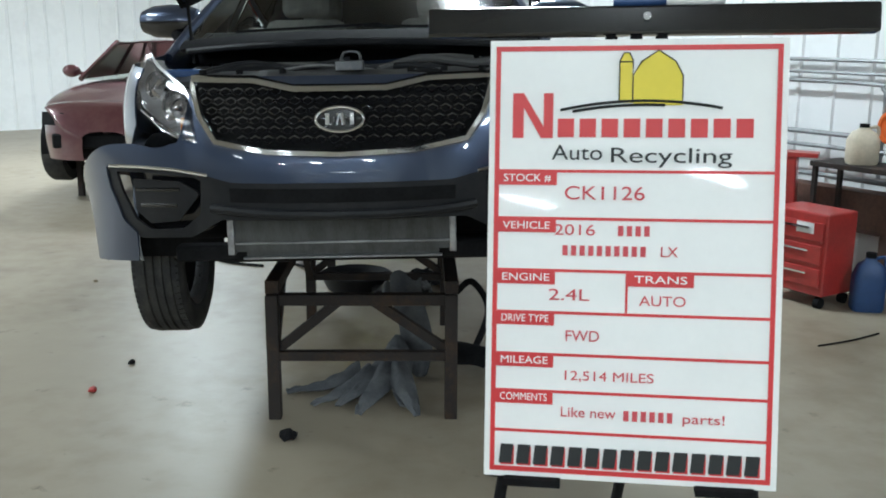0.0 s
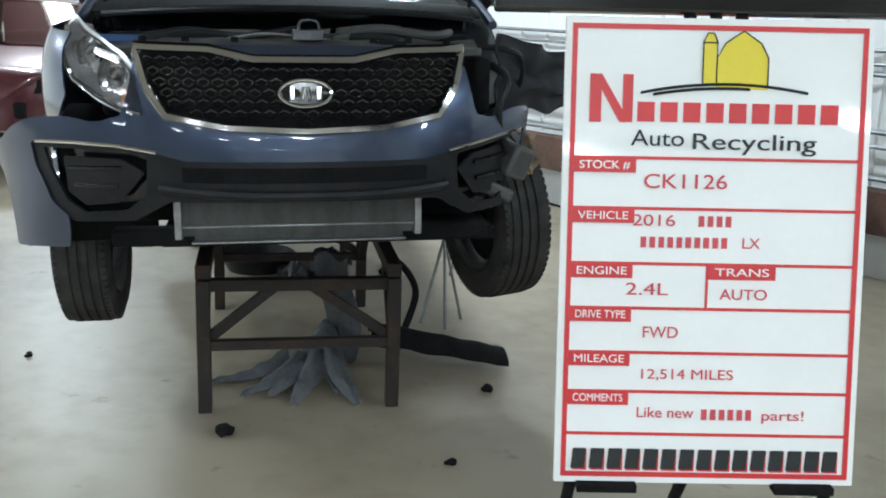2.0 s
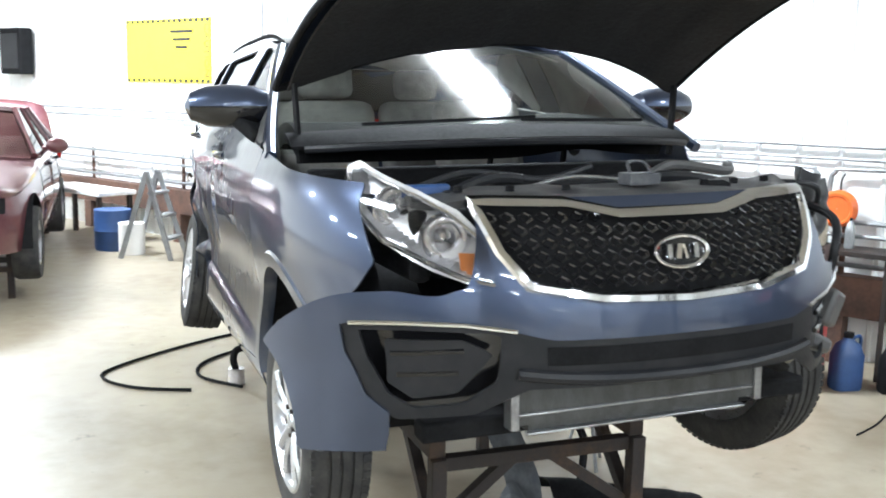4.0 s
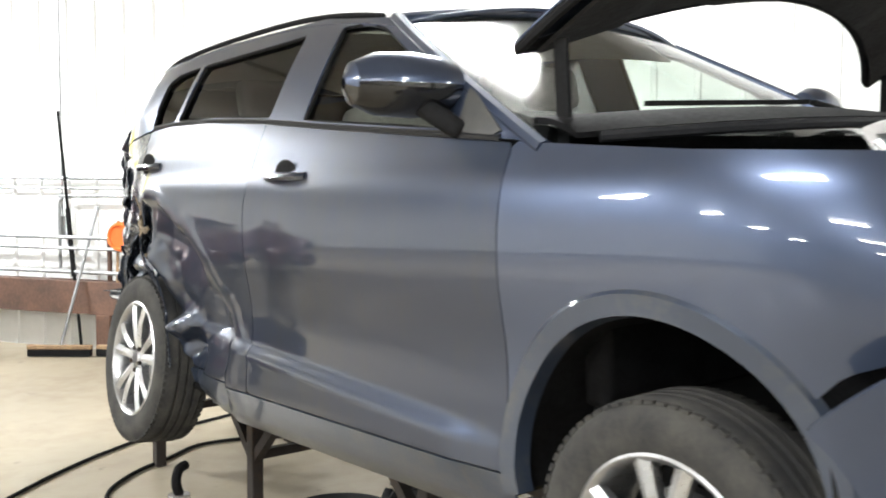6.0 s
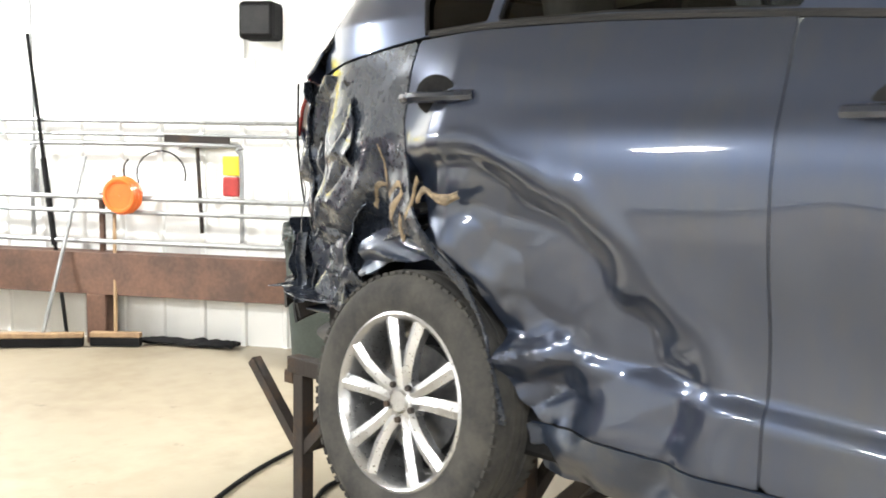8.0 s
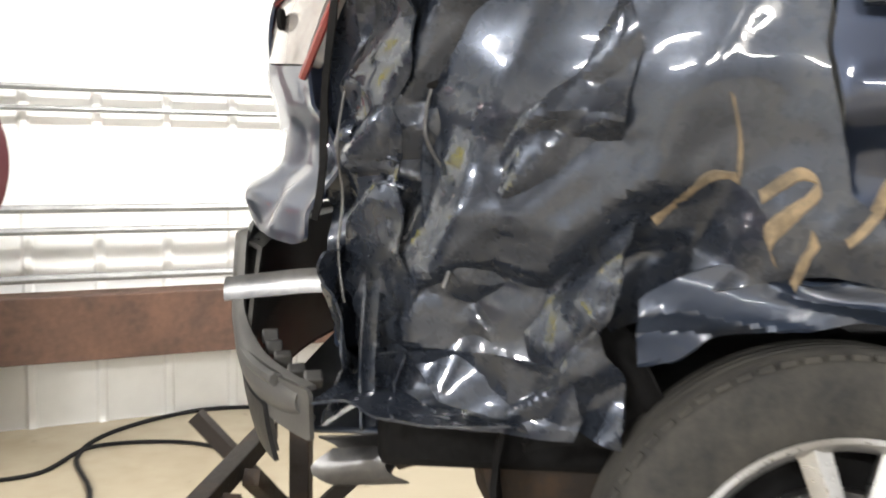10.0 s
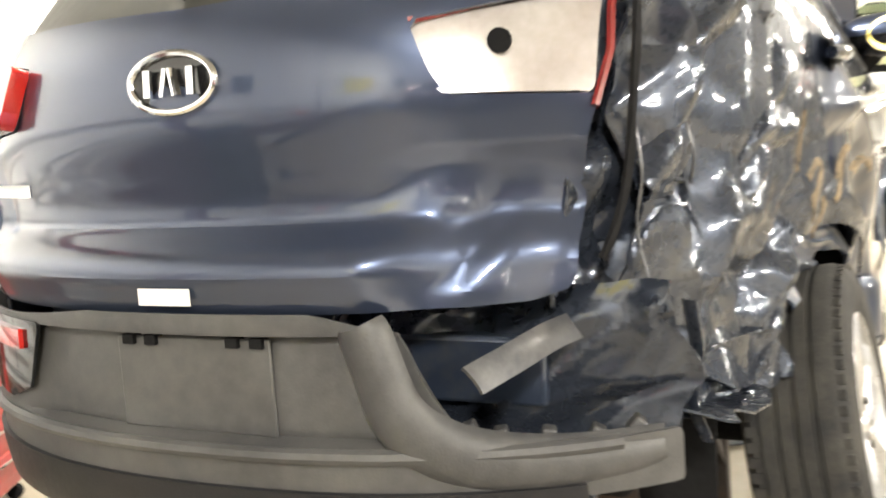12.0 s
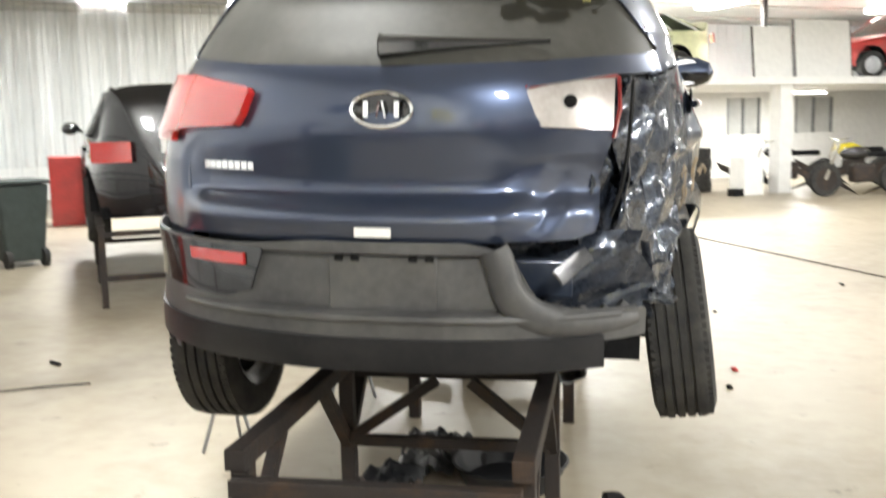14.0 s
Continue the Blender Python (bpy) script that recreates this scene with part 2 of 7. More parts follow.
def box(bm, x, y, z, sx, sy, sz, m=None, skew=None):
    """A block centred at x, y, z."""
    r = bmesh.ops.create_cube(bm, size=1.0)["verts"]
    t = Matrix.Translation((x, y, z)) @ (m or Matrix()) @ Matrix.Diagonal((sx, sy, sz, 1))
    bmesh.ops.transform(bm, matrix=t, verts=r)
    return r


def rod(bm, a, b, r, seg=10, r2=None):
    """A round bar from a to b."""
    a, b = Vector(a), Vector(b)
    d = b - a
    vs = bmesh.ops.create_cone(bm, cap_ends=True, segments=seg, radius1=r, radius2=r if r2 is None else r2, depth=d.length)["verts"]
    bmesh.ops.transform(bm, matrix=Matrix.Translation((a + b) / 2) @ d.to_track_quat("Z", "Y").to_matrix().to_4x4(), verts=vs)
    return vs


def bar(bm, a, b, w, h, up=(0, 0, 1)):
    """A square bar from a to b."""
    a, b = Vector(a), Vector(b)
    d = (b - a)
    y = d.normalized()
    x = y.cross(Vector(up))
    x = x.normalized() if x.length > 1e-4 else Vector((1, 0, 0))
    z = x.cross(y)
    m = Matrix((x, y, z)).transposed().to_4x4()
    vs = bmesh.ops.create_cube(bm, size=1.0)["verts"]
    bmesh.ops.transform(bm, matrix=Matrix.Translation((a + b) / 2) @ m @ Matrix.Diagonal((w, d.length, h, 1)), verts=vs)
    return vs


def tube(bm, pts, r, seg=8, closed=False):
    """A round tube along points."""
    pts = [Vector(p) for p in pts]
    n = len(pts)
    rings = []
    side = None
    for i, p in enumerate(pts):
        a = pts[(i - 1) % n] if closed or i else p
        b = pts[(i + 1) % n] if closed or i < n - 1 else p
        d = (b - a).normalized()
        if side is None:
            side = d.orthogonal().normalized()
        side = (side - d * side.dot(d)).normalized()
        up = d.cross(side)
        rings.append([bm.verts.new(p + r * (math.cos(k * 2 * math.pi / seg) * side + math.sin(k * 2 * math.pi / seg) * up)) for k in range(seg)])
    for i in range(n if closed else n - 1):
        ra, rb = rings[i], rings[(i + 1) % n]
        for k in range(seg):
            bm.faces.new((ra[k], ra[(k + 1) % seg], rb[(k + 1) % seg], rb[k]))
    if not closed:
        bm.faces.new(rings[0][::-1])
        bm.faces.new(rings[-1])


def smooth_path(pts, steps=8):
    """Catmull-Rom through points."""
    pts = [Vector(p) for p in pts]
    out = []
    for i in range(len(pts) - 1):
        p0, p1, p2, p3 = pts[max(i - 1, 0)], pts[i], pts[i + 1], pts[min(i + 2, len(pts) - 1)]
        for k in range(steps):
            t = k / steps
            out.append(0.5 * (2 * p1 + (p2 - p0) * t + (2 * p0 - 5 * p1 + 4 * p2 - p3) * t * t + (3 * p1 - p0 - 3 * p2 + p3) * t ** 3))
    out.append(pts[-1])
    return out


def lathe(bm, profile, seg=32, axis="x"):
    """Turns a profile of (radius, along) about an axis; open ends stay open."""
    rings = []
    for r, a in profile:
        ring = []
        for k in range(seg):
            c, s = math.cos(2 * math.pi * k / seg) * r, math.sin(2 * math.pi * k / seg) * r
            ring.append(bm.verts.new((a, c, s) if axis == "x" else (c, a, s) if axis == "y" else (c, s, a)))
        rings.append(ring)
    for ra, rb in zip(rings, rings[1:]):
        for k in range(seg):
            bm.faces.new((ra[k], ra[(k + 1) % seg], rb[(k + 1) % seg], rb[k]))
    return rings


def poly_prism(bm, pts, depth, m):
    """A flat polygon (local x, z) thickened along local y by depth, laid by m."""
    a = [bm.verts.new(m @ Vector((x, 0, z))) for x, z in pts]
    b = [bm.verts.new(m @ Vector((x, depth, z))) for x, z in pts]
    n = len(pts)
    bm.faces.new(a[::-1])
    bm.faces.new(b)
    for i in range(n):
        bm.faces.new((a[i], a[(i + 1) % n], b[(i + 1) % n], b[i]))


def patch(bm, fn, us, vs, keep=None, warp=None):
    """A sheet fn(u, v) over a grid; keep(p) is a signed distance, positive inside, to which the border is drawn."""
    nu, nv = len(us), len(vs)
    pts = [[Vector(fn(u, v)) for v in vs] for u in us]
    if keep:
        d = [[keep(p) for p in row] for row in pts]
        moved = {}
        for i in range(nu):
            for j in range(nv):
                if d[i][j] >= 0:
                    continue
                best = None
                for a, b in ((1, 0), (-1, 0), (0, 1), (0, -1)):
                    x, y = i + a, j + b
                    if 0 <= x < nu and 0 <= y < nv and d[x][y] >= 0:
                        w = d[x][y] / (d[x][y] - d[i][j])
                        if best is None or w < best[0]:
                            best = (w, x, y)
                if best:
                    w, x, y = best
                    u, v = us[x] + (us[i] - us[x]) * w, vs[y] + (vs[j] - vs[y]) * w
                    moved[i, j] = Vector(fn(u, v))
        for (i, j), p in moved.items():
            pts[i][j] = p
    ok = [[(not keep) or d[i][j] >= 0 or (i, j) in moved for j in range(nv)] for i in range(nu)]
    if warp:
        pts = [[warp(p) for p in row] for row in pts]
    verts = {}
    def vert(i, j):
        if (i, j) not in verts:
            verts[i, j] = bm.verts.new(pts[i][j])
        return verts[i, j]
    for i in range(nu - 1):
        for j in range(nv - 1):
            quad = [(i, j), (i + 1, j), (i + 1, j + 1), (i, j + 1)]
            good = [q for q in quad if ok[q[0]][q[1]]]
            if keep and not any(d[a][b] >= 0 for a, b in quad):
                continue
            if len(good) >= 3:
                bm.faces.new([vert(*q) for q in good])
    return bm


def grid(a, b, n):
    return [a + (b - a) * i / (n - 1) for i in range(n)]


def curve_of(xs, ys):
    """A smooth function through points."""
    xs, ys = np.array(xs, float), np.array(ys, float)
    slopes = np.gradient(ys, xs)
    def f(x):
        x = min(max(x, xs[0]), xs[-1])
        i = int(min(max(np.searchsorted(xs, x) - 1, 0), len(xs) - 2))
        h = xs[i + 1] - xs[i]
        t = (x - xs[i]) / h
        return float((2 * t ** 3 - 3 * t * t + 1) * ys[i] + (t ** 3 - 2 * t * t + t) * h * slopes[i] + (3 * t * t - 2 * t ** 3) * ys[i + 1] + (t ** 3 - t * t) * h * slopes[i + 1])
    return f


def inside(poly):
    """Signed distance to a polygon in two coordinates, positive inside."""
    pts = [tuple(p) for p in poly]
    def f(x, y):
        best, odd = 1e9, False
        for (x1, y1), (x2, y2) in zip(pts, pts[1:] + pts[:1]):
            dx, dy = x2 - x1, y2 - y1
            t = max(0, min(1, ((x - x1) * dx + (y - y1) * dy) / (dx * dx + dy * dy + 1e-12)))
            best = min(best, math.hypot(x - x1 - t * dx, y - y1 - t * dy))
            if (y1 > y) != (y2 > y) and x < (x2 - x1) * (y - y1) / (y2 - y1) + x1:
                odd = not odd
        return best if odd else -best
    return f


def words(name, text, size, m, mat, parent, label="", extrude=0.001, width=None, shear=0.0):
    """Built-in font lettering as a mesh; local x runs along the line, z stands up."""
    cu = bpy.data.curves.new(name, "FONT")
    cu.body, cu.size, cu.extrude, cu.align_x, cu.align_y, cu.shear = text, size, extrude, "CENTER", "CENTER", shear
    tmp = bpy.data.objects.new(name, cu)
    scene.collection.objects.link(tmp)
    bpy.context.view_layer.update()
    me = bpy.data.meshes.new_from_object(tmp.evaluated_get(bpy.context.evaluated_depsgraph_get()))
    bpy.data.objects.remove(tmp)
    if width and len(me.vertices):
        xs = [v.co.x for v in me.vertices]
        k = width / max(max(xs) - min(xs), 1e-6)
        for v in me.vertices:
            v.co.x *= k
    me.transform(m @ pose(0, 0, 0, 90, 0, 0))
    me.materials.append(mat)
    ob = new(name, me)
    ob.parent = parent
    if label:
        ob["label"] = label
    return ob

# ---- the damaged sport utility vehicle ----
LIFT = 0.506
car = thing("sport_utility_vehicle", "slate blue SUV with crushed rear corner and open hood", "car", pose(0, 0, LIFT, -1.20, -1.29, 0))

base_w = curve_of([0.18, 0.24, 0.32, 0.42, 0.58, 0.80, 0.92, 1.00, 1.06, 1.12, 1.30, 1.46, 1.54, 1.62],
                  [0.840, 0.888, 0.908, 0.906, 0.899, 0.926, 0.922, 0.905, 0.880, 0.858, 0.775, 0.685, 0.63, 0.56])
nose_l = curve_of([0.20, 0.35, 0.50, 0.62, 0.74, 0.86, 1.00, 1.08], [0.84, 0.885, 0.915, 0.925, 0.915, 0.88, 0.785, 0.70])
tail_l = curve_of([0.25, 0.40, 0.55, 0.70, 0.80, 0.92, 1.06, 1.17, 1.30, 1.45, 1.58], [0.80, 0.87, 0.89, 0.88, 0.870, 0.864, 0.858, 0.825, 0.72, 0.58, 0.46])
NOSE_Y, TAIL_Y, NOSE_N, TAIL_N = -1.30, 1.32, 2.45, 2.3
ARCH_Z, ARCH_R = 0.37, 0.385


def door_crease(y, z):
    """The pressed step low on the doors: the sheet springs outward under a line that rises to the rear."""
    if not -0.95 < y < 1.0 or z > 0.62:
        return 0.0
    k = min(1.0, max(0.0, (0.482 + 0.065 * y - z) / 0.045))
    ends = min(1.0, (y + 0.95) / 0.22, (1.0 - y) / 0.15)
    return 0.020 * k * k * (3 - 2 * k) * max(0.0, ends) * min(1.0, max(0.0, (z - 0.26) / 0.08))


def half_width(y, z):
    w = base_w(z) + door_crease(y, z)
    if y < NOSE_Y:
        return w * max(1 - min((NOSE_Y - y) / nose_l(z), 1) ** NOSE_N, 0) ** (1 / NOSE_N)
    if y > TAIL_Y:
        return w * max(1 - min((y - TAIL_Y) / tail_l(z), 1) ** TAIL_N, 0) ** (1 / TAIL_N)
    return w


def nose(angle, z, inset=0.0):
    s, c = math.sin(radians(angle)), max(math.cos(radians(angle)), 0)
    k = 2 / NOSE_N
    return ((base_w(z) - inset) * math.copysign(abs(s) ** k, s), NOSE_Y - (nose_l(z) - inset) * c ** k, z)


def tail(angle, z, inset=0.0):
    s, c = math.sin(radians(angle)), max(math.cos(radians(angle)), 0)
    k = 2 / TAIL_N
    return ((base_w(z) - inset) * math.copysign(abs(s) ** k, s), TAIL_Y + (tail_l(z) - inset) * c ** k, z)


def nose_angle(p):
    a = (abs(p.x) / base_w(p.z)) ** (NOSE_N / 2)
    b = max((NOSE_Y - p.y) / nose_l(p.z), 0) ** (NOSE_N / 2)
    return math.degrees(math.atan2(a, b))


def flank(side, inset=0.0):
    return lambda y, z: (side * (half_width(y, z) - inset), y, z)


# where the impact pushed the rear right-hand corner in
def facet(p, f):
    """Crumpled sheet: random heights on a slanted lattice joined by flat triangles, about -0.5 to 0.5."""
    w = 0.25 * noise.noise(p * f * 0.6)
    u, v = (0.8 * p.x + p.y + 0.45 * p.z) * f + w, (p.z - 0.25 * p.y) * f - w
    i, j = math.floor(u), math.floor(v)
    a, b = u - i, v - j
    h = lambda m, n: 0.5 + 0.5 * math.sin(91.7 * math.sin(m * 12.9 + n * 78.2 + f))
    if a + b < 1:
        return h(i, j) + a * (h(i + 1, j) - h(i, j)) + b * (h(i, j + 1) - h(i, j)) - 0.5
    return h(i + 1, j + 1) + (1 - a) * (h(i, j + 1) - h(i + 1, j + 1)) + (1 - b) * (h(i + 1, j) - h(i + 1, j + 1)) - 0.5


def crush(p):
    p = Vector(p)
    if p.x > -0.2 or p.y < 0.3:
        return p
    near = max(0.0, 1 - ((p.y - 1.72) / 0.62) ** 2) * max(0.0, 1 - ((p.z - 0.80) / 0.50) ** 2) * min(1, max(0.0, (-p.x - 0.25) / 0.45))
    rear = max(0.0, min(1, (p.y - 1.15) / 0.4)) * min(1, max(0.0, (-p.x - 0.3) / 0.35)) * max(0.0, 1 - ((p.z - 0.78) / 0.44) ** 2)
    low = min(1.0, max(0.15, (1.0 - p.z) / 0.25))
    big, fine = facet(p + Vector((3, 1, 7)), 3.6), low * facet(p, 10.0)
    push = 0.07 * near + rear * (0.06 + 0.17 * big + 0.075 * fine + 0.018 * low * facet(p + Vector((2, 5, 1)), 24.0))
    return p + Vector((push, -0.04 * near - 0.06 * rear * big - 0.03 * rear * fine, -0.02 * near + 0.04 * rear * fine))


def door_dent(p):
    p = crush(p)
    if p.x < -0.3:
        r = math.hypot((p.y - 1.25) / 0.85, (p.z - 0.45) / 0.55) + 0.16 * noise.noise(p * 3.0) + 0.05 * noise.noise(p * 9.0)
        dent = min(1.0, max(0.0, (1.0 - r) / 0.16)) if p.y < 1.3 else 0.0
        dent = dent * dent * (3 - 2 * dent)
        second = min(1.0, max(0.0, (0.62 - r) / 0.10))
        lip = math.exp(-(((r - 1.03) / 0.035) ** 2)) if 0.3 < p.y < 1.25 else 0.0
        b = math.exp(-(((p.y - 0.16) / 0.11) ** 2 + ((p.z - 0.74) / 0.17) ** 2))
        c = math.exp(-(((p.y - 0.88) / 0.16) ** 4 + ((p.z - 0.36) / 0.22) ** 4))
        p = p + Vector((0.045 * dent - 0.022 * second - 0.004 * lip + 0.03 * dent * facet(p, 7.0) + 0.008 * b + c * (0.03 + 0.09 * facet(p, 9.0) + 0.035 * facet(p, 19.0)), 0.03 * c * facet(p + Vector((5, 0, 0)), 8.0), 0))
    return p


# --- polygons of the panels, in their own two coordinates ---
LAMP = [(28, 0.775), (30, 0.90), (34.5, 0.965), (42, 1.01), (51, 1.05), (58, 1.085), (61.5, 1.07), (59, 0.98), (51, 0.885), (41, 0.82), (33, 0.785)]
GRILLE = [(-0.53, 0.99), (-0.30, 0.985), (-0.16, 0.955), (0.16, 0.955), (0.30, 0.985), (0.53, 0.99), (0.49, 0.87), (0.43, 0.785), (0.25, 0.752), (0, 0.742), (-0.25, 0.752), (-0.43, 0.785), (-0.49, 0.87)]
INSERT = [(-1, 0.645), (20, 0.645), (26, 0.665), (44, 0.70), (57, 0.715), (57, 0.64), (53, 0.52), (47, 0.455), (33, 0.45), (24, 0.52), (-1, 0.525)]
POD = [(29, 0.655), (44, 0.685), (54, 0.695), (53, 0.62), (49, 0.52), (44, 0.475), (35, 0.475), (30, 0.53)]
in_grille = inside(GRILLE)


def off_arch(p, y0, r=ARCH_R):
    return math.hypot(p.y - y0, p.z - ARCH_Z) - r


def flare(p):
    """The right-hand end of the bumper has come off its clips: it stands out, forward and low."""
    p = Vector(p)
    if p.x > 0:
        return p
    k = min(1.0, max(0.0, (nose_angle(p) - 32) / 50))
    return p + k * Vector((-0.17, -0.17, -0.06))


in_lamp_m = inside([(a * 0.014, z) for a, z in LAMP])
in_insert_m = inside([(a * 0.014, z) for a, z in INSERT])
in_pod_m = inside([(a * 0.014, z) for a, z in POD])
lamp_floor = curve_of([0, 30, 33, 36, 47, 58, 66, 74, 80, 92], [1.0, 1.0, 0.80, 0.775, 0.79, 0.785, 0.75, 0.69, 0.62, 0.55])


def bumper_sd(p):
    a = nose_angle(p)
    d = [off_arch(p, -1.32), p.z - (0.53 if a < 48 else 0.36 if p.x < 0 else 0.56), lamp_floor(a) - p.z if a > 31 else 1.0 - p.z]
    if abs(p.x) < 0.62:
        d.append(-in_grille(p.x, p.z))
    if a < 62:
        d.append(-in_insert_m(a * 0.014, p.z))
    return min(d)


bm = bmesh.new()
patch(bm, nose, grid(-84, 60, 150), grid(0.35, 1.0, 66), bumper_sd, flare)
bumper = part("front_bumper", bm, PAINT, car, "slate blue front bumper cover, torn at one end", solid=0.006)

bm = bmesh.new()
def insert_sd(p):
    a = nose_angle(p)
    return min(in_insert_m(a * 0.014, p.z) + 0.008, -in_pod_m(a * 0.014, p.z))
patch(bm, lambda a, z: nose(a, z, 0.008), grid(-62, 50, 110), grid(0.42, 0.74, 40), insert_sd, flare)
part("lower_trim", bm, PLASTIC, bumper, "grey-black plastic lower trim", solid=0.012)
bm = bmesh.new()
patch(bm, lambda a, z: nose(a, z, 0.075), grid(-60, 56, 50), grid(0.44, 0.72, 12), lambda p: in_insert_m(nose_angle(p) * 0.014, p.z) - 0.002, flare)
part("pod_back", bm, GLOSS_BLACK, bumper, solid=0.004)
for s in (-1, 1):
    chevron = inside([(a * 0.014, z) for a, z in ((31, 0.60), (36, 0.645), (50, 0.665), (50, 0.55), (45, 0.50), (37, 0.505))])
    bm = bmesh.new()
    patch(bm, lambda a, z: nose(s * a, z, 0.03), grid(29, 52, 40), grid(0.48, 0.68, 30), lambda p: chevron(nose_angle(p) * 0.014, p.z), flare)
    blank = part("fog_lamp_blank", bm, PLASTIC, bumper, "black plastic fog lamp blank", solid=0.01)
    for z0, a0, a1 in ((0.617, 36, 49), (0.560, 37, 48)):
        bm = bmesh.new()
        tube(bm, [flare(nose(s * a, z0 + 0.0007 * (a - a0), 0.024)) for a in grid(a0, a1, 10)], 0.009, 6)
        part("bar", bm, GLOSS_BLACK, blank)
    # chrome tube put in for the highlight along the bumper crease
    bm = bmesh.new()
    tube(bm, [flare(nose(s * a, z, -0.002)) for a, z in ((26, 0.668), (35, 0.688), (44, 0.705), (50, 0.712), (55, 0.715))[:5 if s < 0 else 4]], 0.006, 6)
    part("crease_highlight", bm, CHROME, bumper, "bright highlight line drawn along the bumper crease")
bm = bmesh.new()
patch(bm, lambda a, z: nose(a, z, 0.004), grid(-21, 21, 30), [0.577, 0.60, 0.625])
part("intake_slot", bm, MATT_BLACK, bumper, solid=0.01)
bm = bmesh.new()
tube(bm, [nose(a, 0.535 + 0.00003 * a * a, 0.0) for a in grid(-26, 26, 30)], 0.016, 8)
part("lip", bm, PLASTIC, bumper, "scuffed grey lower lip")

# grille: chrome tiger-nose surround, honeycomb mesh, oval badge
grille = thing("grille", "", "")
grille.parent = car
for key in list(grille.keys()):
    del grille[key]
bm = bmesh.new()
ring = []
for (x1, z1), (x2, z2) in zip(GRILLE, GRILLE[1:] + GRILLE[:1]):
    for k in range(6):
        ring.append((x1 + (x2 - x1) * k / 6, z1 + (z2 - z1) * k / 6))
def on_nose(x, z, out=0.0):
    w = base_w(z)
    return Vector((x, NOSE_Y - (nose_l(z) + out) * max(1 - (abs(x) / w) ** NOSE_N, 0) ** (1 / NOSE_N), z))
def band(bm, ring, w_in, w_out, out):
    n = len(ring)
    cx, cz = 0.0, 0.86
    rows = []
    for i in range(n):
        (xa, za), (xb, zb) = ring[i - 1], ring[(i + 1) % n]
        nx, nz = (za - zb), (xb - xa)
        l = math.hypot(nx, nz) or 1
        nx, nz = nx / l, nz / l
        x, z = ring[i]
        if nx * (x - cx) + nz * (z - cz) < 0:
            nx, nz = -nx, -nz
        rows.append([bm.verts.new(on_nose(x + nx * o, z + nz * o, out + h)) for o, h in ((-w_in, -0.012), (-w_in * 0.5, 0.008), (w_out * 0.5, 0.008), (w_out, -0.006))])
    for i in range(n):
        a, b = rows[i], rows[(i + 1) % n]
        for k in range(3):
            bm.faces.new((a[k], b[k], b[k + 1], a[k + 1]))
band(bm, ring, 0.014, 0.018, 0.004)
part("chrome_surround", bm, CHROME, grille, "bright chrome grille surround")
bm = bmesh.new()
patch(bm, lambda x, z: on_nose(x, z, -0.05), grid(-0.57, 0.57, 50), grid(0.73, 1.0, 16), lambda p: in_grille(p.x, p.z) + 0.01)
part("backing", bm, MATT_BLACK, grille)
bm = bmesh.new()
step = 0.045
for r in range(8):
    for c in range(-14, 15):
        x, z = c * step + (step / 2 if r % 2 else 0), 0.757 + r * 0.032
        if in_grille(x, z) > 0.014 and math.hypot(x / 0.1, (z - 0.86) / 0.055) > 1:
            p = on_nose(x, z, -0.022)
            k = [p + Vector((dx * 0.0205, -0.0 + dy, dz * 0.0155)) for dx, dz, dy in ((-1, 0.35, 0.004), (0, 1, 0.008), (1, 0.35, 0.004), (1, -0.35, -0.010), (0, -1, -0.014), (-1, -0.35, -0.010))]
            f1 = [bm.verts.new(v) for v in k]
            f2 = [bm.verts.new(p + (v - p) * 0.62 + Vector((0, 0.004, 0))) for v in k]
            for i in range(6):
                bm.faces.new((f1[i], f1[(i + 1) % 6], f2[(i + 1) % 6], f2[i]))
part("honeycomb", bm, GLOSS_BLACK, grille, "gloss black honeycomb mesh", smooth=False)


def badge(parent, m, w, h):
    """An oval badge with plain bright strokes in place of its letters."""
    b = bmesh.new()
    lathe(b, [(0.0, 0.004), (0.42, 0.004), (0.44, 0.002)], 40, "y")
    bmesh.ops.transform(b, matrix=m @ Matrix.Diagonal((w, 1, h, 1)), verts=b.verts)
    plate = part("badge", b, GLOSS_BLACK, parent, "oval dark badge with chrome rim")
    b = bmesh.new()
    tube(b, [m @ Vector((math.cos(t) * w * 0.47, 0.0, math.sin(t) * h * 0.47)) for t in grid(0, 2 * math.pi, 41)[:-1]], 0.006, 8, True)
    part("rim", b, CHROME, plate)
    for x, lean in ((-0.24, 0.0), (-0.08, 0.2), (0.08, -0.2), (0.24, 0.0)):
        b = bmesh.new()
        bar(b, m @ Vector((x * w, -0.006, -h * 0.22)), m @ Vector(((x + lean * 0.25) * w, -0.006, h * 0.22)), 0.013, 0.006)
        part("bright_mark", b, CHROME, plate)
    return plate


badge(grille, Matrix.Translation(on_nose(0, 0.855, -0.005)) @ pose(0, 0, 0, -12, 0, 0), 0.172, 0.088)

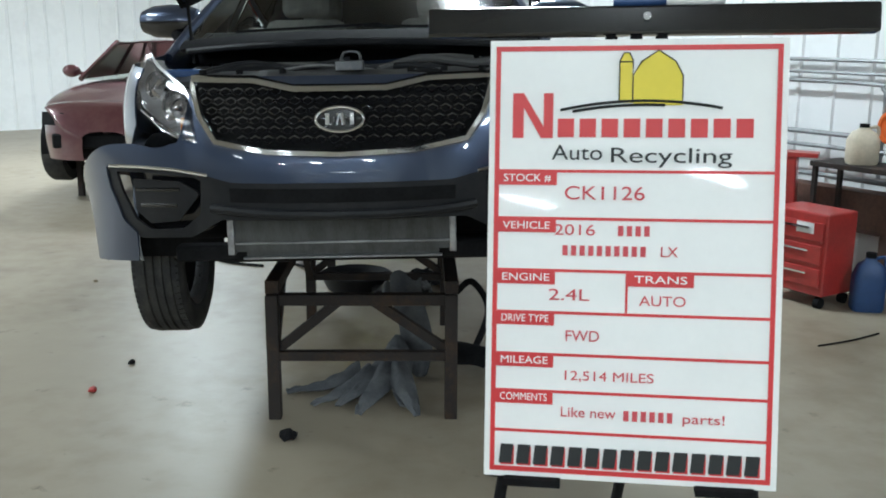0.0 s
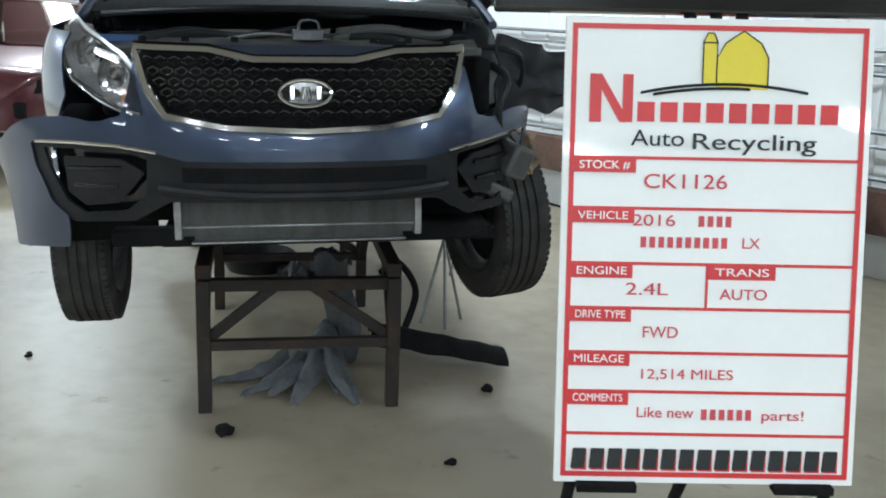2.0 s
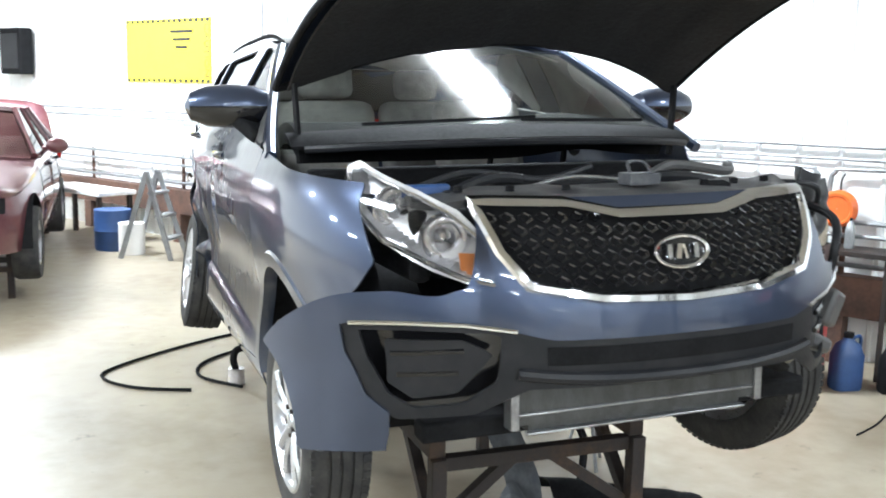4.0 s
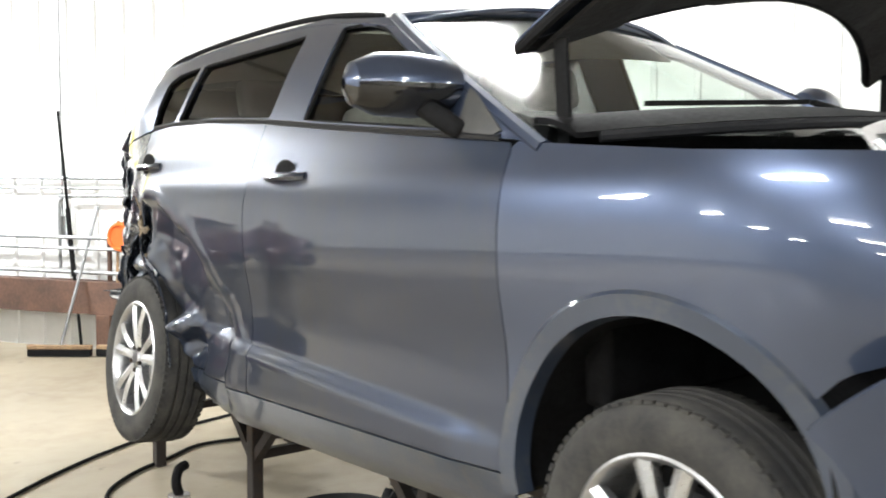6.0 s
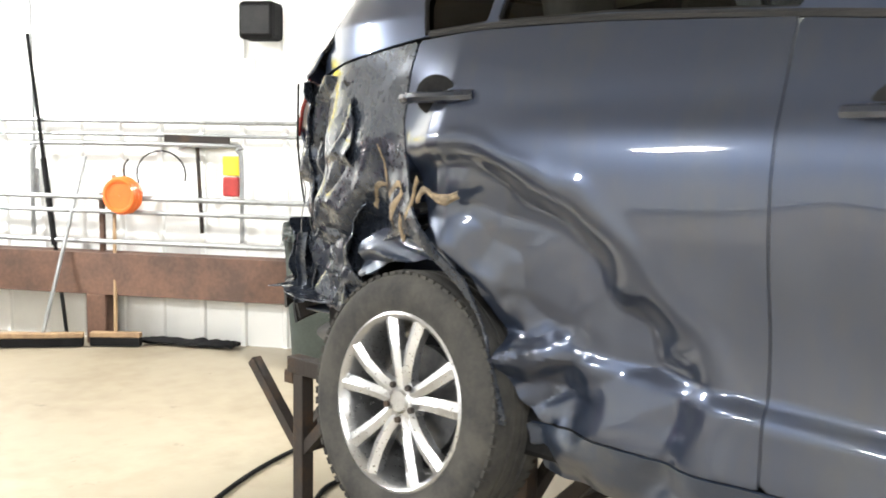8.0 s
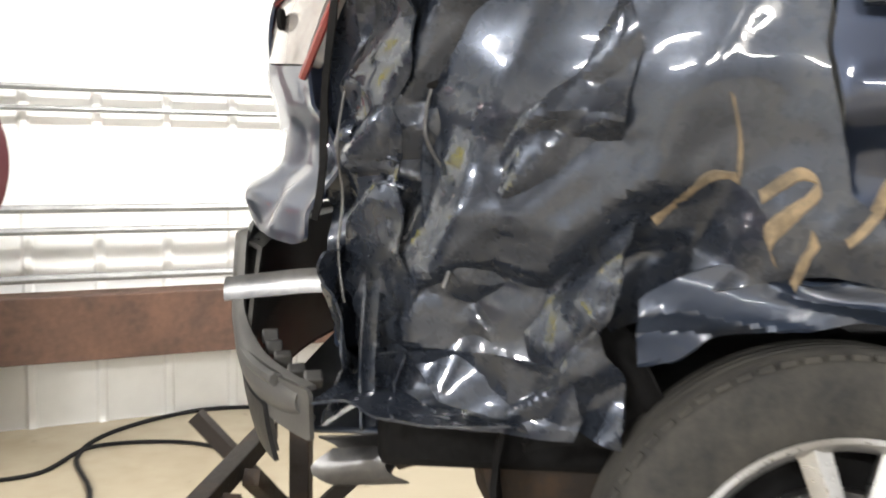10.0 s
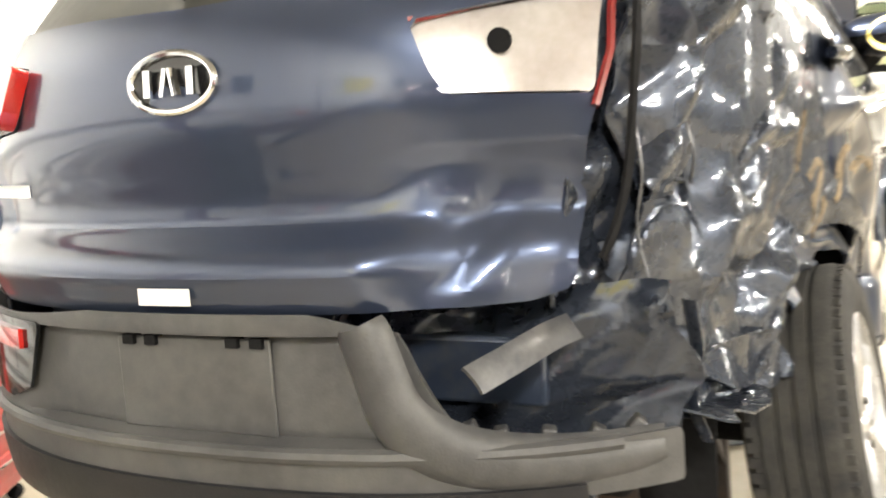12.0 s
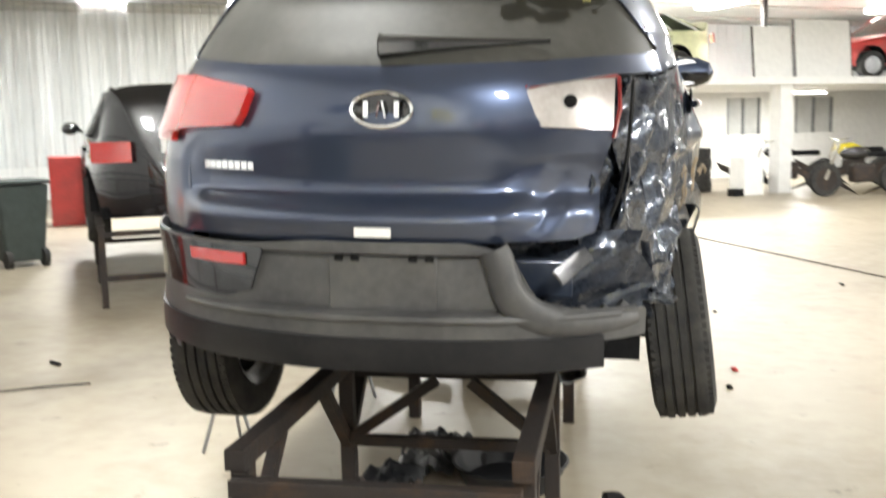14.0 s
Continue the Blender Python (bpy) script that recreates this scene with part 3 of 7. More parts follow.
# headlamp on the right-hand corner; the other one is gone
lamp = thing("headlamp", "", "")
lamp.parent = car
for key in list(lamp.keys()):
    del lamp[key]
on_lamp = lambda p: in_lamp_m(nose_angle(p) * 0.014, p.z)
bm = bmesh.new()
patch(bm, lambda a, z: nose(a, z, -0.002), grid(-65, -26, 70), grid(0.75, 1.10, 44), lambda p: on_lamp(p))
face_out(bm, (-0.6, -1, 0.2))
part("lens", bm, LENS, lamp, "clear headlamp lens")
bm = bmesh.new()
patch(bm, lambda a, z: nose(a, z, 0.07 if in_lamp_m(-a * 0.014, z) > 0.02 else 0.012), grid(-65, -26, 60), grid(0.75, 1.10, 40), lambda p: on_lamp(p) + 0.004)
part("housing", bm, BEZEL, lamp)
for a, z, r, mat_ in ((-38.5, 0.892, 0.062, REFLECTOR), (-49, 0.965, 0.056, REFLECTOR)):
    bm = bmesh.new()
    lathe(bm, [(r * 1.12, 0.0), (r, -0.012), (r * 0.9, 0.004), (r * 0.66, 0.012), (r * 0.62, 0.0), (r * 0.45, -0.016), (0.004, -0.03)], 28, "y")
    bmesh.ops.transform(bm, matrix=Matrix.Translation(nose(a, z, 0.05)) @ pose(0, 0, 0, 0, 0, a * 0.5), verts=bm.verts)
    part("projector", bm, mat_, lamp, "bright round projector")
bm = bmesh.new()
patch(bm, lambda a, z: nose(a, z, 0.03), grid(-35.5, -29.5, 12), grid(0.79, 0.865, 12), lambda p: min(on_lamp(p) - 0.010, 0.86 - p.z))
part("indicator", bm, AMBER, lamp, "amber indicator")
bm = bmesh.new()
patch(bm, lambda a, z: nose(a, z, 0.03), grid(-58, -53, 12), grid(0.90, 1.0, 14), lambda p: on_lamp(p) - 0.012)
part("side_marker", bm, CHROME, lamp, "bright outer reflector")
bm = bmesh.new()
tube(bm, [nose(-a, z, 0.006) for a, z in ((29, 0.785), (34, 0.797), (41, 0.835), (50, 0.885), (57, 0.96), (60, 1.05))], 0.009, 6)
tube(bm, [nose(-a, z, 0.012) for a, z in ((31, 0.90), (36, 0.958), (42, 0.998), (50, 1.032), (57, 1.068))], 0.007, 6)
part("bright_edge", bm, REFLECTOR, lamp)

# slam panel, engine bay and cowl
bm = bmesh.new()
patch(bm, lambda x, v: (x, -2.02 + 0.10 * (x / 0.6) ** 2 + v * 0.14, 0.985 + 0.03 * v + 0.012 * noise.noise(Vector((x * 9, v * 3, 2)))), grid(-0.66, 0.62, 60), grid(0, 1, 8))
part("slam_panel", bm, PLASTIC_LIT, car, "dusty grey plastic panel behind the grille", solid=0.02)
for x in (-0.52, -0.38, -0.22, 0.24, 0.36, 0.50):
    bm = bmesh.new()
    rod(bm, (x, -1.95 + 0.1 * (x / 0.6) ** 2, 1.005), (x, -1.95 + 0.1 * (x / 0.6) ** 2, 1.022), 0.013, 10)
    part("push_clip", bm, MATT_BLACK, car)
bm = bmesh.new()
box(bm, 0.02, -1.93, 1.03, 0.10, 0.07, 0.035)
tube(bm, smooth_path([(-0.01, -1.93, 1.045), (0.0, -1.90, 1.075), (0.05, -1.90, 1.075), (0.06, -1.93, 1.045)]), 0.006, 6)
part("hood_latch", bm, SCRAPED, car, "bare steel hood latch", bevel=0.006)
for pts, r, mat_ in (([(-0.60, -1.72, 1.0), (-0.40, -1.66, 1.04), (-0.20, -1.74, 1.02), (0.0, -1.68, 1.05)], 0.012, PLASTIC), ([(0.12, -1.80, 1.01), (0.28, -1.70, 1.05), (0.46, -1.74, 1.03), (0.56, -1.62, 1.04)], 0.016, PLASTIC_LIT), ([(-0.30, -1.82, 1.0), (-0.12, -1.80, 1.03), (0.10, -1.84, 1.01)], 0.007, BARE)):
    bm = bmesh.new()
    tube(bm, smooth_path(pts), r, 8)
    part("engine_hose", bm, mat_, car)
bm = bmesh.new()
for x, y, z, sx, sy, sz in ((0.05, -1.55, 0.80, 0.55, 0.38, 0.22), (-0.42, -1.62, 0.84, 0.26, 0.26, 0.2), (0.5, -1.5, 0.83, 0.24, 0.36, 0.22), (-0.1, -1.86, 0.98, 0.16, 0.06, 0.05), (0.3, -1.9, 0.99, 0.12, 0.05, 0.05)):
    box(bm, x, y, z, sx, sy, sz)
part("engine", bm, MATT_BLACK, car, "black engine covers", bevel=0.025)
bm = bmesh.new()
tube(bm, smooth_path([(-0.55, -1.85, 0.99), (-0.35, -1.75, 1.03), (-0.1, -1.7, 1.0), (0.25, -1.78, 1.02), (0.5, -1.8, 0.97)]), 0.018, 8)
tube(bm, smooth_path([(0.62, -1.7, 0.95), (0.7, -1.95, 0.9), (0.66, -2.02, 0.78), (0.72, -1.9, 0.62)]), 0.014, 8)
tube(bm, smooth_path([(0.58, -1.75, 0.99), (0.78, -1.8, 0.97), (0.80, -1.72, 0.83), (0.7, -1.6, 0.75)]), 0.01, 8)
part("hose", bm, PLASTIC, car)
bm = bmesh.new()
box(bm, -0.60, -1.83, 1.01, 0.14, 0.035, 0.03)
part("reservoir_cap", bm, BLUE, car, "blue plastic cap", bevel=0.008)
for nm, x, y, z, sx, sy, sz in (("front_floor_pan", 0, -1.2, 0.42, 1.3, 1.1, 0.10), ("floor_pan", 0, 0.15, 0.29, 1.66, 2.0, 0.12), ("rear_floor_pan", 0, 1.42, 0.42, 1.2, 0.95, 0.10), ("bulkhead", 0, -1.05, 0.75, 1.5, 0.08, 0.55),
                                ("inner_wing", -0.63, -1.42, 0.86, 0.06, 0.95, 0.20), ("inner_wing", 0.63, -1.42, 0.86, 0.06, 0.95, 0.20)):
    bm = bmesh.new()
    box(bm, x, y, z, sx, sy, sz)
    part(nm, bm, MATT_BLACK, car, bevel=0.02)


def cowl(x, v):
    f = 1 - (x / 0.80) ** 2
    return (x, -0.92 - 0.20 * f - 0.26 * v * (0.5 + 0.5 * f), 1.13 + 0.03 * f - 0.04 * v ** 2)
bm = bmesh.new()
patch(bm, cowl, grid(-0.80, 0.80, 50), grid(0, 1, 10))
part("cowl", bm, MATT_BLACK, car, "dull black plastic cowl", solid=0.015)
bm = bmesh.new()
tube(bm, [cowl(x, 1.0) for x in grid(-0.76, 0.76, 30)], 0.014, 8)
part("cowl_seal", bm, PLASTIC, car)
bm = bmesh.new()
for x0, x1 in ((-0.55, 0.1), (0.02, 0.62)):
    bar(bm, Vector(cowl(x0, 0.1)) + Vector((0, 0, 0.03)), Vector(cowl(x1, -0.12)) + Vector((0, 0, 0.04)), 0.018, 0.012)
part("wiper", bm, MATT_BLACK, car)

# open hood, hinged at the corners of the windscreen
def hood_fn(x, v):
    f = 1 - min(abs(x) / 0.76, 1) ** 2
    back = -0.97 - 0.27 * f
    front = -2.06 + 0.16 * (x / 0.76) ** 2
    return Vector((x * (1 - 0.10 * v ** 2), back + (front - back) * v, 1.085 + 0.06 * f + 0.03 * math.sin(v * 2.4) - 0.085 * v ** 2))
HOOD_OPEN = Matrix.Translation((0, -0.865, 1.31)) @ pose(0, 0, 0, -24, 0, 0) @ Matrix.Diagonal((1.06, 1, 1, 1)) @ Matrix.Translation((0, 0.95, -1.09))
hood = new("hood")
hood.parent = car
hood["label"] = "raised hood with black underside"
bm = bmesh.new()
patch(bm, lambda x, v: HOOD_OPEN @ hood_fn(x, v), grid(-0.78, 0.78, 48), grid(0, 1, 30))
part("skin", bm, PAINT, hood, solid=0.004)
bm = bmesh.new()
patch(bm, lambda x, v: HOOD_OPEN @ (hood_fn(x, v) - Vector((0, 0, 0.028 + 0.012 * (abs(math.sin(x * 7)) > 0.6)))), grid(-0.74, 0.74, 44), grid(0.01, 0.97, 28))
part("liner", bm, HOOD_PAD, hood, "black felt liner", solid=0.01)
bm = bmesh.new()
tube(bm, [HOOD_OPEN @ (hood_fn(x, 0.0) - Vector((0, 0, 0.015))) for x in grid(-0.78, 0.78, 40)], 0.014, 8)
for s in (-1, 1):
    tube(bm, [HOOD_OPEN @ (hood_fn(s * 0.775, v) - Vector((0, 0, 0.015))) for v in grid(0, 1, 20)], 0.013, 8)
    bar(bm, (s * 0.76, -0.98, 1.04), HOOD_OPEN @ Vector((s * 0.73, -1.06, 1.05)), 0.035, 0.012)
part("rim_seal", bm, MATT_BLACK, hood)

# flanks
FENDER = [(-1.79, 1.03), (-1.4, 1.05), (-0.9258, 1.088), (-0.9258, 0.34), (-0.99, 0.26), (-1.3, 0.26), (-1.70, 0.66), (-1.78, 0.69), (-1.86, 0.76), (-1.90, 0.83), (-1.86, 0.90), (-1.81, 0.97)]
FRONT_DOOR = [(-0.925, 0.335), (-0.925, 1.085), (-0.5, 1.125), (-0.1, 1.163), (0.275, 1.202), (0.28, 0.335)]
REAR_DOOR = [(0.281, 0.335), (0.276, 1.203), (0.7, 1.232), (1.05, 1.242), (1.26, 1.234), (1.30, 1.04), (1.27, 0.86), (1.02, 0.66), (0.95, 0.52), (0.86, 0.335)]
QUARTER = [(1.265, 1.234), (1.6, 1.20), (1.80, 1.165), (1.98, 1.165), (2.0, 0.95), (2.02, 0.72), (1.95, 0.62), (1.72, 0.53), (1.62, 0.52), (1.3, 0.3), (0.88, 0.335), (0.955, 0.52), (1.025, 0.66), (1.275, 0.86), (1.305, 1.04)]
UPPER = [(-1.0, 1.075), (-0.62, 1.285), (-0.22, 1.485), (0.2, 1.545), (0.9, 1.55), (1.5, 1.51), (1.61, 1.49), (1.66, 1.38), (1.77, 1.178), (1.6, 1.205), (1.265, 1.24), (1.05, 1.247), (0.7, 1.237), (0.28, 1.208), (-0.1, 1.168), (-0.5, 1.13), (-0.93, 1.09)]
WIN_F = [(-0.70, 1.128), (-0.5, 1.146), (-0.1, 1.183), (0.05, 1.198), (0.05, 1.492), (-0.10, 1.487), (-0.22, 1.45), (-0.48, 1.31)]
WIN_R = [(0.27, 1.22), (0.7, 1.25), (1.01, 1.258), (1.01, 1.478), (0.27, 1.497)]
WIN_Q = [(1.04, 1.26), (1.24, 1.25), (1.28, 1.33), (1.29, 1.43), (1.22, 1.462), (1.04, 1.476)]
BELT = curve_of([-1.0, -0.93, -0.5, -0.1, 0.3, 0.7, 1.05, 1.27], [1.085, 1.092, 1.132, 1.17, 1.211, 1.239, 1.249, 1.242])
in_wins = [inside(w) for w in (WIN_F, WIN_R, WIN_Q)]


def flank_panel(name, poly, side, mat_, arches=(), ny=50, nz=40, label="", warp=None, gap=0.0012, more=None):
    f = inside(poly)
    ys, zs = [p[0] for p in poly], [p[1] for p in poly]
    def sd(p):
        d = f(p.y, p.z) - gap
        for y0 in arches:
            d = min(d, off_arch(p, y0))
        return min(d, more(p)) if more else d
    b = bmesh.new()
    patch(b, flank(side), grid(min(ys), max(ys), ny), grid(min(zs), max(zs), nz), sd, warp)
    return part(name, b, mat_, car, label, solid=0.006, sharp=26 if warp else 38)


for s in (-1, 1):
    hurt = s < 0
    if hurt:
        fender = flank_panel("front_fender", FENDER, s, PAINT, (-1.32,), 60, 60)
    fd = flank_panel("front_door", FRONT_DOOR, s, PAINT_SCUFFED if hurt else PAINT, (), 80, 60, "dented blue door" if hurt else "", door_dent if hurt else None)
    rd = flank_panel("rear_door", REAR_DOOR, s, PAINT_SCUFFED if hurt else PAINT, (1.32,), 130 if hurt else 50, 110 if hurt else 40, "creased and dented blue door" if hurt else "", door_dent if hurt else None)
    flank_panel("quarter_panel", QUARTER, s, CRUMPLED if hurt else PAINT, (1.32,), 110 if hurt else 50, 90 if hurt else 40, "crumpled and torn quarter panel" if hurt else "", crush if hurt else None)
    flank_panel("sill", [(-0.95, 0.19), (-0.95, 0.332), (0.90, 0.332), (0.90, 0.19)], s, PAINT_DUSTY, (), 110, 14, "", door_dent if hurt else None)
    up = flank_panel("upper_frame", UPPER, s, PAINT, (), 120, 60, "", crush if hurt else None, more=lambda p: min(-w(p.y, p.z) for w in in_wins))
    for nm, poly, f, g_ in (("front_window", WIN_F, in_wins[0], GLASS), ("rear_window", WIN_R, in_wins[1], GLASS_DARK), ("quarter_window", WIN_Q, in_wins[2], GLASS_DARK)):
        b = bmesh.new()
        ys, zs = [p[0] for p in poly], [p[1] for p in poly]
        patch(b, flank(s, 0.012), grid(min(ys) - 0.01, max(ys) + 0.01, 24), grid(min(zs) - 0.01, max(zs) + 0.01, 16), lambda p: f(p.y, p.z) + 0.012)
        face_out(b, (s, 0, 0.2))
        w_ = part(nm, b, g_, up, "dark tinted glass")
        w_.visible_shadow = False
        b = bmesh.new()
        tube(b, [Vector(flank(s, 0.002)(y, z)) for y, z in poly], 0.008, 6, True)
        part("seal", b, MATT_BLACK, up)
    b = bmesh.new()
    tube(b, [Vector(flank(s, -0.004)(y, BELT(y) + 0.002)) for y in grid(-0.88, 1.22, 30)], 0.009, 6)
    part("belt_strip", b, PLASTIC, up)
    # wheel arch flares
    for y0 in (-1.32, 1.32):
        if s > 0 and y0 < 0:
            continue
        b = bmesh.new()
        rows = []
        for k in range(41):
            t = radians(-12 + 204 * k / 40)
            row = []
            for r, o in ((ARCH_R - 0.03, 0.03), (ARCH_R - 0.022, -0.012), (ARCH_R + 0.022, -0.014), (ARCH_R + 0.036, 0.0)):
                y, z = y0 + r * math.cos(t), ARCH_Z + r * math.sin(t)
                p = Vector((s * (half_width(y, max(z, 0.2)) - o), y, z))
                row.append(b.verts.new(door_dent(p) if hurt else p))
            rows.append(row)
        for r1, r2 in zip(rows, rows[1:]):
            for k in range(3):
                b.faces.new((r1[k], r2[k], r2[k + 1], r1[k + 1]))
        if not (hurt and y0 > 0):
            part("arch_flare", b, PAINT_DUSTY, car, "dusty wheel arch lip")
        else:
            b.free()
        b = bmesh.new()
        patch(b, lambda t, x: (s * x, y0 + (ARCH_R - 0.012) * math.cos(t), ARCH_Z + (ARCH_R - 0.012) * math.sin(t)), grid(-0.2, math.pi + 0.2, 30), grid(0.52, 0.87 if not (hurt and y0 > 0) else 0.70, 6), None)
        part("arch_liner", b, MATT_BLACK, car, solid=0.01)
    # handles
    for y0, owner in ((0.05, fd), (1.14, rd)):
        b = bmesh.new()
        pts = [Vector(flank(s, -0.022 + 0.02 * abs(k) ** 3)(y0 + 0.115 * k, 1.028 if y0 < 1 else 1.088)) for k in grid(-1, 1, 14)]
        tube(b, pts, 0.014, 8)
        part("handle", b, PAINT_DARK, owner, "dark body-coloured pull handle")
        b = bmesh.new()
        lathe(b, [(0.002, 0.028), (0.03, 0.026), (0.046, 0.018), (0.05, -0.003)], 20, "x")
        bmesh.ops.transform(b, matrix=Matrix.Translation(flank(s, 0.001)(y0 + 0.01, 1.033 if y0 < 1 else 1.093)) @ Matrix.Diagonal((s * 0.1, 1.35, 1.0, 1)), verts=b.verts)
        part("handle_cup", b, MATT_BLACK, owner)
    # mirrors
    back, rise = (0.04, 0.045) if hurt else (0.02, 0.04)
    b = bmesh.new()
    lathe(b, [(0.02, -0.115), (0.065, -0.10), (0.088, -0.06), (0.095, 0.0), (0.088, 0.07), (0.06, 0.115), (0.015, 0.13)], 24, "x")
    bmesh.ops.transform(b, matrix=Matrix.Translation((s * 0.935, -0.66 + back, 1.195 + rise)) @ pose(0, 0, 0, 0, 0, 10 * s) @ Matrix.Diagonal((s * 1.32, 0.80, 0.86, 1)), verts=b.verts)
    # lower faces go black in place of the shade under the mirror
    for f_ in b.faces:
        f_.material_index = 1 if f_.calc_center_median().z < 1.190 + rise else 0
    mir = part("mirror", b, [PAINT, GLOSS_BLACK], car, "door mirror, painted cap, shaded underside coloured black")
    b = bmesh.new()
    bar(b, (s * 0.84, -0.72, 1.12), (s * 0.91, -0.67 + back, 1.15 + rise), 0.09, 0.05)
    part("mirror_foot", b, MATT_BLACK, mir, bevel=0.015)
    b = bmesh.new()
    lathe(b, [(0.002, 0.0), (0.074, 0.0)], 20, "y")
    bmesh.ops.transform(b, matrix=Matrix.Translation((s * 0.965, -0.594 + back, 1.195 + rise)) @ Matrix.Diagonal((1.15, 1, 0.9, 1)), verts=b.verts)
    part("mirror_glass", b, REFLECTOR, mir, smooth=False)
    b = bmesh.new()
    patch(b, lambda y, z: flank(s, -0.006)(y, z), grid(-0.93, -0.70, 10), grid(1.08, 1.24, 10), lambda p: inside([(-0.90, 1.10), (-0.72, 1.12), (-0.72, 1.24)])(p.y, p.z))
    part("sail_cover", b, PLASTIC_LIT, mir, solid=0.006)

# roof, windscreen
roof_z = curve_of([-0.30, -0.1, 0.2, 0.8, 1.4, 1.75, 1.9], [1.535, 1.575, 1.615, 1.628, 1.60, 1.55, 1.51])
def roof_fn(u, y):
    w = half_width(y, roof_z(y) - 0.085) + 0.012
    front = -0.10 * (1 - u * u) * max(0, 1 - (y + 0.25) / 0.6)
    return (u * w, y + front, roof_z(y) - 0.088 * abs(u) ** 2.4)
bm = bmesh.new()
patch(bm, roof_fn, grid(-1, 1, 40), grid(-0.25, 1.86, 50))
part("roof", bm, PAINT, car, solid=0.01)
bm = bmesh.new()
patch(bm, lambda u, y: tuple(Vector(roof_fn(u * 0.95, y)) - Vector((0, 0, 0.035))), grid(-1, 1, 24), grid(-0.20, 1.70, 24))
part("headliner", bm, HEADLINER, car, "pale grey cloth headliner", solid=0.006)
bm = bmesh.new()
def spoiler(u, v):
    a, b_ = Vector(roof_fn(u * 0.96, 1.66)) + Vector((0, 0, 0.010)), Vector((u * 0.585, TAIL_Y + (tail_l(1.47) + 0.055) * (1 - abs(u * 0.585 / base_w(1.47)) ** TAIL_N) ** (1 / TAIL_N), 1.486 - 0.012 * u * u))
    return a + (b_ - a) * v + Vector((0, 0, 0.045 * math.sin(math.pi * min(v, 1)) * (1 - 0.35 * u * u)))
patch(bm, spoiler, grid(-1, 1, 36), grid(0, 1, 12))
part("roof_spoiler", bm, PAINT, car, solid=0.014)
for s in (-1, 1):
    bm = bmesh.new()
    tube(bm, [Vector(roof_fn(s * 0.93, y)) + Vector((0, 0, 0.010 + 0.012 * math.sin(math.pi * (y + 0.1) / 1.7))) for y in grid(-0.1, 1.6, 24)], 0.010, 8)
    part("roof_rail", bm, MATT_BLACK, car, "black roof rail")
def screen(u, v):
    y, z = -1.0 + 0.78 * v, 1.075 + 0.41 * v
    w = half_width(y, z) - 0.01
    f = 1 - u * u
    return (u * w, y - (0.19 - 0.09 * v) * f, z + 0.035 * f * (0.3 + v))
bm = bmesh.new()
patch(bm, screen, grid(-0.97, 0.97, 40), grid(0, 1, 20))
face_out(bm, (0, -1, 0.8))
ws = part("windscreen", bm, GLASS_CLEAR, car, "clear windscreen")
ws.visible_shadow = False
bm = bmesh.new()
tube(bm, [screen(u, 1.0) for u in grid(-1, 1, 20)], 0.015, 6)
for s in (-1, 1):
    tube(bm, [screen(s, v) for v in grid(-0.02, 1, 20)], 0.022, 8)
part("screen_frame", bm, PAINT, car)

# cabin
for s in (-1, 1):
    for y0 in (-0.15, 0.75):
        seat = new("seat_front" if y0 < 0 else "seat_rear")
        seat.name = "seat"
        seat.parent = car
        b = bmesh.new()
        box(b, s * 0.38, y0 - 0.05, 0.66, 0.5, 0.5, 0.2)
        part("cushion", b, CLOTH, seat, bevel=0.06)
        b = bmesh.new()
        box(b, s * 0.38, y0 + 0.24, 0.98, 0.46, 0.14, 0.58, pose(0, 0, 0, -14, 0, 0))
        part("backrest", b, CLOTH, seat, bevel=0.06)
        b = bmesh.new()
        box(b, s * 0.38, y0 + 0.32, 1.36, 0.26, 0.10, 0.17, pose(0, 0, 0, -10, 0, 0))
        part("headrest", b, CLOTH, seat, bevel=0.04)
bm = bmesh.new()
patch(bm, lambda x, v: (x, -0.96 + 0.42 * v, 1.11 + 0.07 * math.sin(v * 2.6) + 0.03 * math.exp(-((x - 0.38) / 0.2) ** 2)), grid(-0.75, 0.75, 30), grid(0, 1, 10))
part("dashboard", bm, MATT_BLACK, car, solid=0.08)
bm = bmesh.new()
tube(bm, [(0.38 + 0.18 * math.cos(t), -0.45 - 0.07 * math.sin(t), 1.0 + 0.17 * math.sin(t)) for t in grid(0, 2 * math.pi, 29)[:-1]], 0.014, 6, True)
part("steering_wheel", bm, MATT_BLACK, car)

# tail: gate with glass, wiper, badge, lettering; lamps; bumper
GATE_GLASS = [(-0.69, 1.232), (-0.40, 1.202), (0.0, 1.190), (0.40, 1.202), (0.69, 1.232), (0.72, 1.25), (0.62, 1.38), (0.53, 1.465), (-0.53, 1.465), (-0.62, 1.38), (-0.72, 1.25)]
GATE = [(-0.572, 0.82), (-0.572, 0.77), (-0.558, 0.740), (-0.51, 0.728), (0.70, 0.725), (0.735, 0.82), (0.735, 0.97), (0.74, 1.10), (0.76, 1.18), (0.66, 1.38), (0.58, 1.50), (-0.58, 1.50), (-0.66, 1.38), (-0.74, 1.18), (-0.65, 1.17), (-0.60, 0.99), (-0.57, 0.90)]
TAIL_L = [(0.37, 1.135), (0.40, 1.06), (0.42, 1.03), (0.60, 1.02), (0.74, 0.995), (0.92, 0.985), (0.92, 1.175), (0.60, 1.172)]
in_gg, in_gate, in_tl = inside(GATE_GLASS), inside(GATE), inside(TAIL_L)
